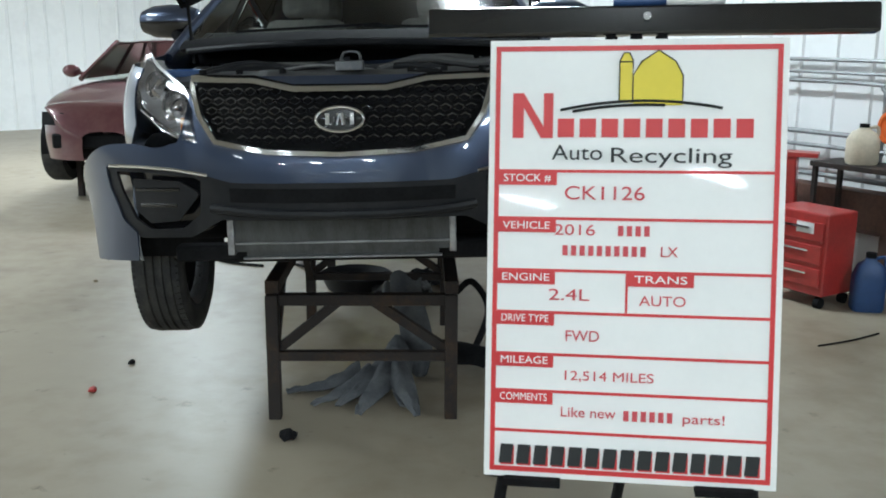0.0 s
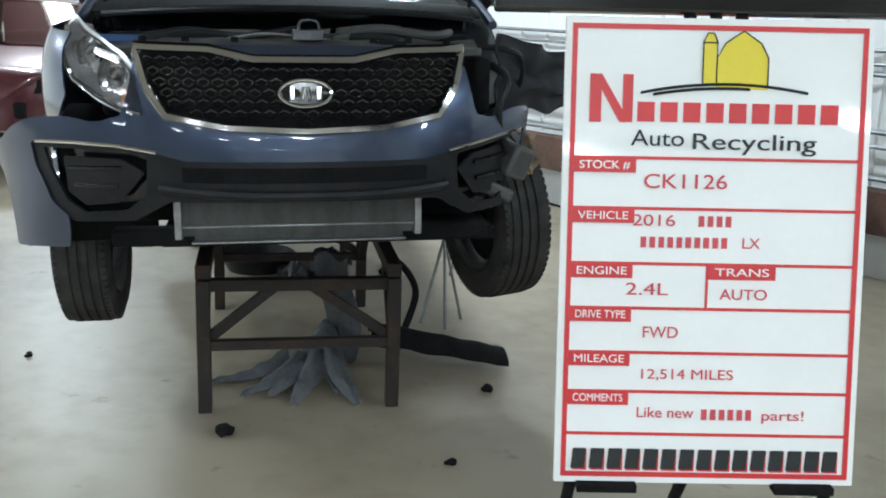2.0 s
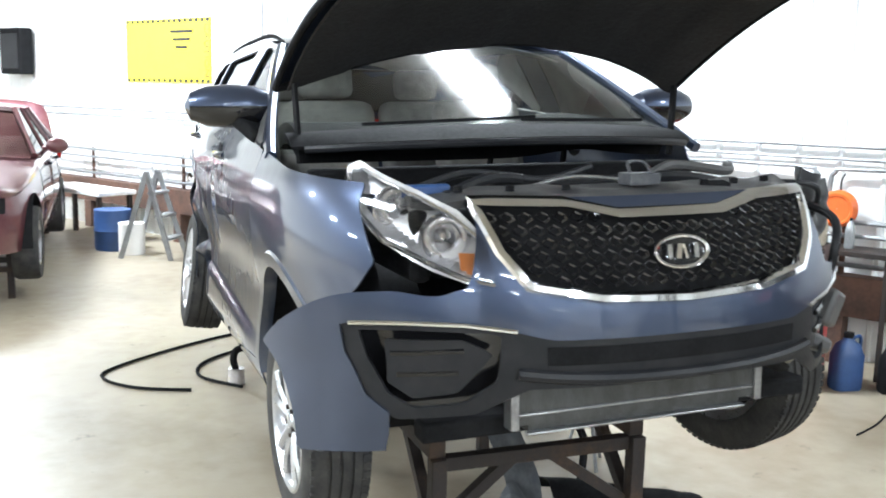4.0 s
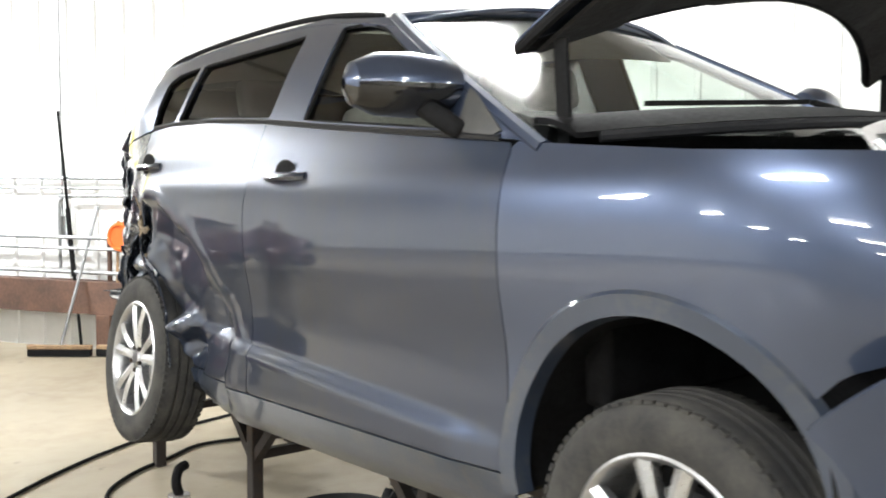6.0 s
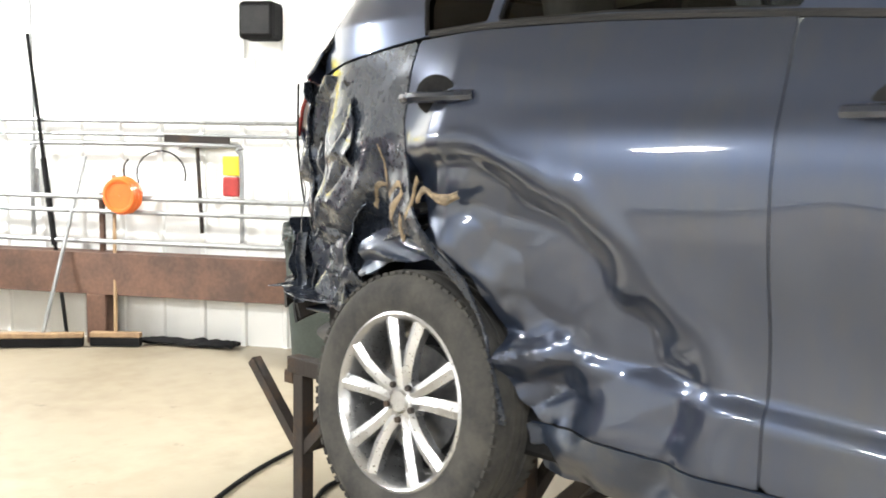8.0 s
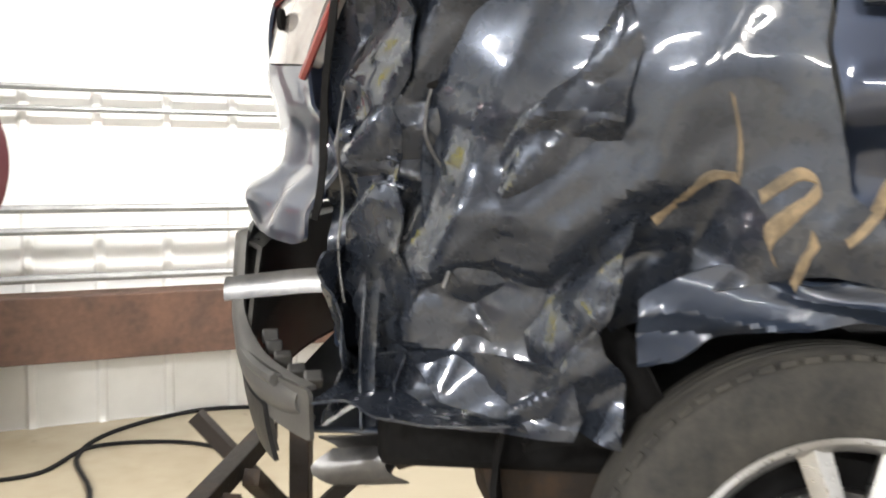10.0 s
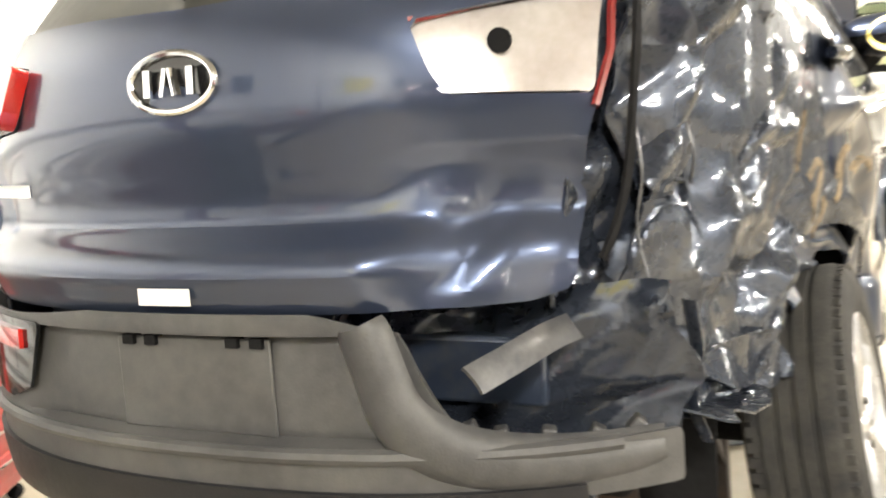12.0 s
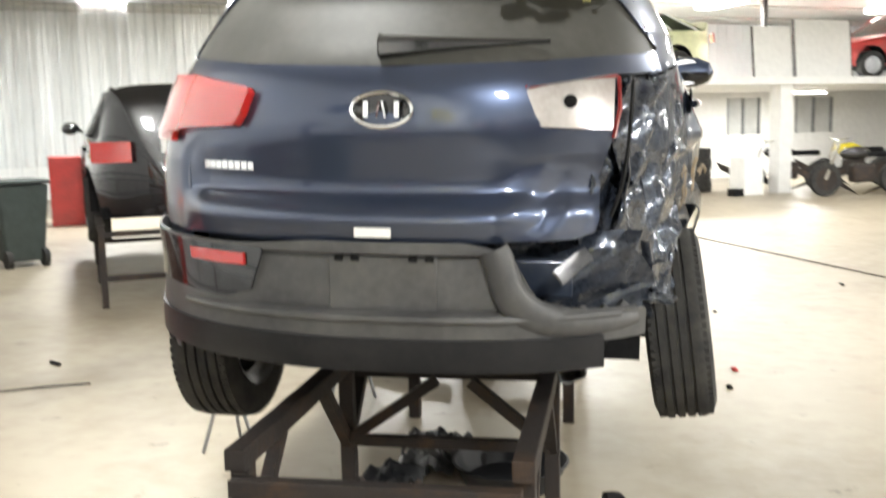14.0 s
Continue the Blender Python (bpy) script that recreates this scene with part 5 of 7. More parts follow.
box(bm, 0, -1.90, 0.35, 1.30, 0.08, 0.06)
box(bm, 0.1, -1.7, 0.32, 1.2, 0.3, 0.05)
part("subframe", bm, MATT_BLACK, car, bevel=0.01)


# wheels
def make_wheel(m):
    w = new("wheel")
    w.parent = car
    w.matrix_local = m
    b = bmesh.new()
    prof = [(0.238, -0.098), (0.262, -0.108), (0.310, -0.112), (0.338, -0.100), (0.350, -0.086)]
    for a in (-0.055, -0.018, 0.018, 0.055):
        prof += [(0.357, a - 0.013), (0.357, a + 0.011), (0.347, a + 0.014), (0.347, a + 0.021)]
    prof += [(0.350, 0.086), (0.338, 0.100), (0.310, 0.112), (0.262, 0.108), (0.238, 0.098)]
    lathe(b, prof, 64, "x")
    part("tyre", b, RUBBER, w, "worn black tyre")
    for sx in (-1, 1):
        b = bmesh.new()
        for k in range(72):
            t = 2 * math.pi * k / 72
            box(b, sx * 0.085, 0.347 * math.cos(t), 0.347 * math.sin(t), 0.026, 0.008, 0.020, Matrix.Rotation(t, 4, "X"))
        part("shoulder_tread", b, RUBBER, w, smooth=False)
    b = bmesh.new()
    lathe(b, [(0.243, -0.102), (0.236, -0.106), (0.224, -0.096), (0.216, -0.06), (0.205, 0.08), (0.236, 0.1)], 56, "x")
    rim = part("rim", b, ALLOY, w, "silver alloy rim")
    for k in range(5):
        b = bmesh.new()
        for lean in (-1, 1):
            pts = []
            for r, off, x, wd in ((0.040, 0.013, -0.078, 0.016), (0.09, 0.019, -0.088, 0.0185), (0.15, 0.033, -0.094, 0.021), (0.228, 0.058, -0.092, 0.024)):
                pts.append((r, lean * off, x, wd))
            rows = []
            for r, o, x, wd in pts:
                rows.append([b.verts.new((x, o - wd, r)), b.verts.new((x - 0.010, o, r)), b.verts.new((x, o + wd, r)), b.verts.new((x + 0.03, o + wd * 0.8, r)), b.verts.new((x + 0.03, o - wd * 0.8, r))])
            for r1, r2 in zip(rows, rows[1:]):
                for q in range(5):
                    b.faces.new((r1[q], r1[(q + 1) % 5], r2[(q + 1) % 5], r2[q]))
        bmesh.ops.rotate(b, cent=(0, 0, 0), matrix=Matrix.Rotation(2 * math.pi * k / 5, 3, "X"), verts=b.verts)
        bmesh.ops.recalc_face_normals(b, faces=b.faces)
        part("spoke", b, ALLOY, rim, smooth=False)
    b = bmesh.new()
    lathe(b, [(0.002, -0.094), (0.028, -0.094), (0.034, -0.086), (0.062, -0.082), (0.066, -0.05)], 28, "x")
    part("hub_cap", b, ALLOY, rim)
    b = bmesh.new()
    lathe(b, [(0.005, -0.01), (0.15, -0.01), (0.15, 0.02)], 28, "x")
    part("brake_disc", b, SCRAPED, w)
    b = bmesh.new()
    lathe(b, [(0.03, 0.03), (0.19, 0.03), (0.20, 0.045)], 28, "x")
    part("back_plate", b, MATT_BLACK, w)
    for k in range(5):
        b = bmesh.new()
        t = 2 * math.pi * (k + 0.5) / 5
        rod(b, (-0.095, 0.05 * math.sin(t), 0.05 * math.cos(t)), (-0.07, 0.05 * math.sin(t), 0.05 * math.cos(t)), 0.009, 6)
        part("nut", b, STEEL_DARK, rim)
    return w


for x, y, z, toe, camber, size in ((-0.81, -1.35, 0.235, 0, 0, 0.94), (0.80, -1.36, 0.30, 12, -4, 1), (-0.84, 1.235, 0.315, -2, 8, 0.94), (0.79, 1.33, 0.285, 0, 0, 1)):
    make_wheel(pose(x, y, z, 0, camber, toe) @ Matrix.Scale(size, 4) @ (pose(0, 0, 0, 0, 0, 180) if x > 0 else Matrix()))

# ---- the hall ----
def slab(name, x0, x1, y0, y1, z0, z1, mat_, label, category):
    bm = bmesh.new()
    box(bm, (x0 + x1) / 2, (y0 + y1) / 2, (z0 + z1) / 2, x1 - x0, y1 - y0, z1 - z0)
    bmesh.ops.transform(bm, matrix=ROOM, verts=bm.verts)
    ob = part(name, bm, mat_, None, smooth=False)
    return tagged(ob, label, category, kind="structure")


slab("floor", OPEN_X - 0.3, WALL_X + 0.3, FAR_Y - 0.3, BACK_Y + 0.3, -0.2, 0.0, FLOOR_MAT, "sealed grey-beige concrete floor with stains", "floor")
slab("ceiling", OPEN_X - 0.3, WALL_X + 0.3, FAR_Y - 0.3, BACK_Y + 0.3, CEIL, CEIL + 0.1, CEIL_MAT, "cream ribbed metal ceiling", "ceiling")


def ribbed_wall(name, a, b, height, label, pitch=0.30):
    """Ribbed sheet wall from a to b (hall coordinates), standing on the floor."""
    a, b = Vector((*a, 0)), Vector((*b, 0))
    d = (b - a).normalized()
    n = Vector((-d.y, d.x, 0))
    bm = bmesh.new()
    count = int((b - a).length / pitch)
    prof = []
    for i in range(count):
        s0 = i * pitch
        prof += [(s0, 0), (s0 + pitch * 0.80, 0), (s0 + pitch * 0.84, 0.018), (s0 + pitch * 0.93, 0.018), (s0 + pitch * 0.97, 0)]
    prof.append(((b - a).length, 0))
    low = [bm.verts.new(ROOM @ (a + d * s + n * o)) for s, o in prof]
    high = [bm.verts.new(ROOM @ (a + d * s + n * o + Vector((0, 0, height)))) for s, o in prof]
    lo2 = [bm.verts.new(ROOM @ (a - n * 0.12)), bm.verts.new(ROOM @ (b - n * 0.12))]
    hi2 = [bm.verts.new(ROOM @ (a - n * 0.12 + Vector((0, 0, height)))), bm.verts.new(ROOM @ (b - n * 0.12 + Vector((0, 0, height))))]
    for i in range(len(low) - 1):
        bm.faces.new((low[i], low[i + 1], high[i + 1], high[i]))
    bm.faces.new((lo2[0], lo2[1], hi2[1], hi2[0]))
    return tagged(part(name, bm, WALL_MAT, None, smooth=False), label, "wall", kind="structure")


ribbed_wall("wall_railed", (WALL_X, FAR_Y), (WALL_X, BACK_Y), CEIL, "white ribbed sheet metal wall")
ribbed_wall("wall_far", (OPEN_X, FAR_Y), (WALL_X, FAR_Y), CEIL, "white ribbed end wall")
ribbed_wall("wall_back", (WALL_X, BACK_Y), (OPEN_X, BACK_Y), CEIL, "white ribbed end wall")
ribbed_wall("wall_open", (OPEN_X, BACK_Y), (OPEN_X, FAR_Y), CEIL, "white ribbed long wall")



# rails, conduits and the brown crash beam along the railed wall
def along(name, x, z, y0, y1, r, mat_, label, category, seg=8):
    bm = bmesh.new()
    rod(bm, ROOM @ Vector((x, y0, z)), ROOM @ Vector((x, y1, z)), r, seg)
    return tagged(part(name, bm, mat_), label, category, kind="structure")


RUN0, RUN1 = -12.6, 9.6
for z, r, x in ((1.515, 0.014, 0.06), (1.425, 0.012, 0.05), (1.0, 0.018, 0.16), (0.905, 0.016, 0.16), (0.70, 0.018, 0.16)):
    along("trim_pipe_rail", WALL_X - x, z, RUN0, RUN1, r, PIPE, "dull grey pipe rail along the white wall", "pipe rail")
bm = bmesh.new()
for z0, z1, t in ((0.34, 0.35, 0.16), (0.615, 0.625, 0.16), (0.34, 0.625, 0.02)):
    box(bm, WALL_X - 0.20 + (0.08 if t > 0.1 else 0.0), (RUN0 + RUN1) / 2, (z0 + z1) / 2, t, RUN1 - RUN0, z1 - z0)
bmesh.ops.transform(bm, matrix=ROOM, verts=bm.verts)
tagged(part("trim_crash_beam", bm, RUST, None, smooth=False, bevel=0.004), "brown primed steel beam along the wall foot", "steel beam", kind="structure")
for y in grid(4.55 - 9 * 1.86, 4.55 + 2 * 1.86, 12):
    bm = bmesh.new()
    box(bm, WALL_X - 0.14, y, 0.17, 0.16, 0.14, 0.34)
    box(bm, WALL_X - 0.11, y, 0.825, 0.03, 0.035, 0.40)
    bmesh.ops.transform(bm, matrix=ROOM, verts=bm.verts)
    tagged(part("trim_beam_post", bm, RUST, None, smooth=False, bevel=0.004), "brown steel post carrying beam and rails", "post", kind="structure")
# bent conduit hoops
for y, ln in ((0.20, 1.02), (-0.90, 1.02), (-4.6, 1.02), (5.09, 1.55)):
    bm = bmesh.new()
    e = y - ln
    pts = [(0.09, y, 0.72), (0.09, y, 1.24), (0.09, y - 0.03, 1.33), (0.09, y - 0.12, 1.36), (0.09, e + 0.12, 1.36), (0.09, e + 0.03, 1.33), (0.09, e, 1.24), (0.09, e, 0.72)]
    tube(bm, [ROOM @ Vector((WALL_X - a, b, c)) for a, b, c in smooth_path(pts, 4)], 0.016, 8)
    tagged(part("trim_pipe_hoop", bm, PIPE), "grey bent pipe hoop on the wall", "pipe", kind="structure")
# ---- steel stand under the vehicle ----
STAND_Z = 0.635
stand = thing("steel_stand", "dark brown welded steel stand carrying the SUV", "stand")
RAIL_R, RAIL_L, Y_FRONT, Y_REAR = -0.40, 0.385, -1.38, 2.34
for x in (RAIL_R, RAIL_L):
    bm = bmesh.new()
    bar(bm, (x, Y_FRONT, STAND_Z - 0.03), (x, Y_REAR, STAND_Z - 0.03), 0.06, 0.06)
    part("rail", bm, STEEL_DARK, stand, smooth=False, bevel=0.004)
for y in (Y_FRONT, -0.2, 1.1, Y_REAR):
    bm = bmesh.new()
    bar(bm, (RAIL_R, y + 0.03, STAND_Z - 0.09), (RAIL_L, y + 0.03, STAND_Z - 0.09), 0.05, 0.05)
    part("crossbeam", bm, STEEL_DARK, stand, smooth=False, bevel=0.004)
for y in (Y_FRONT, 0.02, 1.24, 2.28):
    for x in (RAIL_R, RAIL_L):
        bm = bmesh.new()
        bar(bm, (x, y, 0.0), (x, y, STAND_Z - 0.06), 0.055, 0.055, (0, 1, 0))
        part("leg", bm, STEEL_DARK, stand, smooth=False, bevel=0.004)
        for d in (-1, 1):
            if y == Y_FRONT and d < 0:
                continue
            bm = bmesh.new()
            bar(bm, (x, y, STAND_Z - 0.36), (x, y + 0.30 * d, STAND_Z - 0.06), 0.04, 0.04)
            part("brace", bm, STEEL_DARK, stand, smooth=False)
    bm = bmesh.new()
    bar(bm, (RAIL_R, y, 0.295), (RAIL_L, y, 0.295), 0.04, 0.04)
    part("tie", bm, STEEL_DARK, stand, smooth=False)
    for x, xx in ((RAIL_R, -0.1), (RAIL_L, 0.03)):
        bm = bmesh.new()
        bar(bm, (x, y + 0.03, 0.30), (xx, y + 0.03, STAND_Z - 0.09), 0.04, 0.04)
        part("brace", bm, STEEL_DARK, stand, smooth=False)

# ---- notice board on an easel in front of the vehicle ----
BOARD = Matrix.Translation((0.674, -3.593, 1.256)) @ pose(0, 0, 0, -10.0, -1.1, -10.0) @ Matrix.Diagonal((0.933, 1, 0.953, 1))
easel = thing("notice_easel", "white vehicle data board with red borders on a black easel", "sign board")
bm = bmesh.new()
box(bm, 0, 0, 0, 0.610, 0.012, 0.914)
bmesh.ops.transform(bm, matrix=BOARD, verts=bm.verts)
board = part("board", bm, SIGN_WHITE, easel, "white wipe-off board", smooth=False, bevel=0.002)
FACE = BOARD @ Matrix.Translation((0, -0.0075, 0))
PRINT = FACE @ Matrix.Translation((0, 0, 0.018))


def strip(name, x0, x1, z0, z1, mat_, lift=0.0, face=PRINT):
    b = bmesh.new()
    box(b, (x0 + x1) / 2, -lift, (z0 + z1) / 2, x1 - x0, 0.0016, z1 - z0)
    bmesh.ops.transform(b, matrix=face, verts=b.verts)
    return part(name, b, mat_, board, smooth=False)


W2, H2 = 0.292, 0.444
for x0, x1, z0, z1 in ((-W2, W2, H2 - 0.010, H2), (-W2, W2, -H2, -H2 + 0.010), (-W2, -W2 + 0.010, -H2 + 0.010, H2 - 0.010), (W2 - 0.010, W2, -H2 + 0.010, H2 - 0.010)):
    strip("red_border", x0, x1, z0, z1, SIGN_RED, face=FACE)
LINES = [0.170, 0.072, -0.036, -0.124, -0.212, -0.290, -0.375]
for z in LINES:
    strip("red_line", -W2 + 0.010, W2 - 0.010, z - 0.003, z + 0.003, SIGN_RED)
strip("red_divider", -0.012, -0.007, -0.121, -0.039, SIGN_RED)
for text, x, z, w in (("STOCK #", -0.222, 0.155, 0.125), ("VEHICLE", -0.222, 0.057, 0.125), ("ENGINE", -0.222, -0.051, 0.125), ("TRANS", 0.060, -0.051, 0.135),
                      ("DRIVE TYPE", -0.222, -0.137, 0.125), ("MILEAGE", -0.222, -0.225, 0.125), ("COMMENTS", -0.222, -0.303, 0.125)):
    tag_ = strip("red_tab", x - w / 2, x + w / 2, z - 0.014, z + 0.014, SIGN_RED, 0.0018)
    words("tab_text", text, 0.022, PRINT @ Matrix.Translation((x, -0.0032, z)), SIGN_WHITE, board, width=w * 0.80)
for text, x, z, size, w in (("CK1126", -0.06, 0.124, 0.040, 0.165), ("2016", -0.12, 0.048, 0.032, 0.085), ("LX", 0.075, 0.006, 0.030, 0.035), ("2.4L", -0.13, -0.087, 0.034, 0.085),
                            ("AUTO", 0.065, -0.095, 0.030, 0.095), ("FWD", -0.10, -0.172, 0.032, 0.070), ("12,514 MILES", -0.045, -0.255, 0.028, 0.185),
                            ("Like new", -0.085, -0.332, 0.030, 0.115), ("parts!", 0.155, -0.335, 0.028, 0.085)):
    words("handwriting", text, size, PRINT @ Matrix.Translation((x, -0.002, z)), INK_RED, board, width=w, extrude=0.0006)
for x0, x1, z in ((-0.03, 0.055, 0.048), (-0.145, 0.04, 0.006), (-0.01, 0.10, -0.335)):
    n = int((x1 - x0) / 0.018)
    for k in range(n):
        strip("ink_bar", x0 + k * 0.018, x0 + k * 0.018 + 0.011, z - 0.010, z + 0.011, INK_RED)
# printed head: barn and silo, hill line, name shown as bars
bm = bmesh.new()
poly_prism(bm, [(-0.005, 0.305), (-0.005, 0.365), (0.010, 0.392), (0.045, 0.415), (0.080, 0.392), (0.095, 0.365), (0.095, 0.305)], -0.0016, PRINT)
part("yellow_barn", bm, YELLOW, board, smooth=False)
bm = bmesh.new()
poly_prism(bm, [(-0.034, 0.310), (-0.034, 0.395), (-0.026, 0.410), (-0.014, 0.410), (-0.008, 0.395), (-0.008, 0.310)], -0.0016, PRINT)
part("yellow_silo", bm, YELLOW, board, smooth=False)
for pts in ([(-0.034, 0.312), (-0.034, 0.395), (-0.026, 0.411), (-0.014, 0.411), (-0.0065, 0.395), (-0.0065, 0.365), (0.010, 0.393), (0.045, 0.416), (0.080, 0.393), (0.095, 0.365), (0.095, 0.310)],
            [(-0.034, 0.393), (-0.007, 0.393)], [(-0.0065, 0.37), (-0.0065, 0.31)]):
    bm = bmesh.new()
    tube(bm, [PRINT @ Vector((x, -0.0022, z)) for x, z in pts], 0.0014, 5)
    part("outline", bm, INK_BLACK, board)
for dz, x0, x1 in ((0.0, -0.155, 0.175), (-0.008, -0.13, 0.06)):
    bm = bmesh.new()
    tube(bm, [PRINT @ Vector((x, -0.002, 0.292 + dz + 0.022 * (1 - ((x - 0.02) / 0.19) ** 2))) for x in grid(x0, x1, 16)], 0.0028, 6)
    part("hill_line", bm, INK_BLACK, board)
bm = bmesh.new()
poly_prism(bm, [(-0.255, 0.238), (-0.255, 0.330), (-0.232, 0.330), (-0.190, 0.262), (-0.190, 0.330), (-0.170, 0.330), (-0.170, 0.238), (-0.195, 0.238), (-0.232, 0.300), (-0.232, 0.238)], -0.0016, PRINT)
part("red_initial_shape", bm, SIGN_RED, board, smooth=False)
for k in range(9):
    x0 = -0.160 + k * 0.0455
    strip("red_name_bar", x0, x0 + 0.034, 0.240, 0.278, SIGN_RED)
words("printed_word", "Auto", 0.044, PRINT @ Matrix.Translation((-0.118, -0.002, 0.207)), INK_BLACK, board, width=0.105)
words("printed_word", "Recycling", 0.044, PRINT @ Matrix.Translation((0.072, -0.002, 0.202)), INK_BLACK, board, width=0.245)
for k in range(15):
    x0 = -0.272 + k * 0.0365
    strip("shadow_bar", x0 + 0.003, x0 + 0.032, -0.431, -0.391, SIGN_RED, face=FACE)
    b = bmesh.new()
    poly_prism(b, [(x0, -0.427), (x0 + 0.027, -0.427), (x0 + 0.031, -0.387), (x0 + 0.004, -0.387)], -0.0034, FACE)
    part("black_web_bar", b, INK_BLACK, board, smooth=False)
# easel frame
bm = bmesh.new()
box(bm, 0.02, 0.030, 0.500, 0.93, 0.035, 0.060)
bmesh.ops.transform(bm, matrix=BOARD, verts=bm.verts)
top = part("clamp_bar", bm, GLOSS_BLACK, easel, "black clamp bar", smooth=False, bevel=0.006)
bm = bmesh.new()
rod(bm, BOARD @ Vector((0.02, 0.01, 0.505)), BOARD @ Vector((0.02, 0.0, 0.505)), 0.008, 10)
part("clamp_knob", bm, CHROME, top)
for a_, b_ in (((-0.255, 0.02, -0.40), (-0.37, -0.02)), ((0.255, 0.02, -0.40), (0.36, -0.02)), ((0.0, 0.05, -0.40), (0.0, 0.42))):
    bm = bmesh.new()
    p = BOARD @ Vector(a_)
    rod(bm, p, (p.x + (b_[0] - a_[0]) * 1.0, p.y + b_[1] - 0.25 * (b_[0] - a_[0]), 0.0), 0.012, 8)
    rod(bm, p, BOARD @ Vector((a_[0] * 0.2, 0.03, 0.47)), 0.012, 8)
    part("leg", bm, MATT_BLACK, easel)
for x in (-0.20, 0.20):
    bm = bmesh.new()
    bar(bm, BOARD @ Vector((x - 0.06, -0.010, -0.462)), BOARD @ Vector((x + 0.06, -0.010, -0.462)), 0.03, 0.014)
    part("ledge", bm, MATT_BLACK, easel, smooth=False)
for x, mat_, nm in ((0.0, BLUE, "blue marker pen"), (0.11, WHITE, "white marker pen")):
    bm = bmesh.new()
    rod(bm, BOARD @ Vector((x - 0.05, 0.030, 0.540)), BOARD @ Vector((x + 0.05, 0.030, 0.540)), 0.010, 10)
    rod(bm, BOARD @ Vector((x + 0.05, 0.030, 0.540)), BOARD @ Vector((x + 0.07, 0.030, 0.540)), 0.007, 8)
    tagged(part("marker_pen", bm, mat_), nm + " lying on the easel bar", "marker pen", group="pens on the easel")


# ---- other cars in the hall ----
def wheel_simple(parent, x, y, z, r=0.31, w=0.20):
    wh = new("wheel")
    wh.parent = parent
    s = 1 if x > 0 else -1
    b = bmesh.new()
    lathe(b, [(r * 0.62, -w / 2), (r * 0.95, -w / 2 - 0.004), (r, -w * 0.38), (r, w * 0.38), (r * 0.95, w / 2 + 0.004), (r * 0.62, w / 2)], 32, "x")
    bmesh.ops.translate(b, vec=(x, y, z), verts=b.verts)
    part("tyre", b, RUBBER, wh)
    b = bmesh.new()
    lathe(b, [(r * 0.64, s * w * 0.46), (r * 0.6, s * w * 0.36), (r * 0.55, s * w * 0.30), (0.002, s * w * 0.34)], 24, "x")
    for k in range(5):
        t = 2 * math.pi * k / 5
        bar(b, (s * w * 0.38, 0.03 * math.sin(t), 0.03 * math.cos(t)), (s * w * 0.40, r * 0.6 * math.sin(t), r * 0.6 * math.cos(t)), 0.05, 0.02, (1, 0, 0))
    bmesh.ops.translate(b, vec=(x, y, z), verts=b.verts)
    part("rim", b, ALLOY, wh)


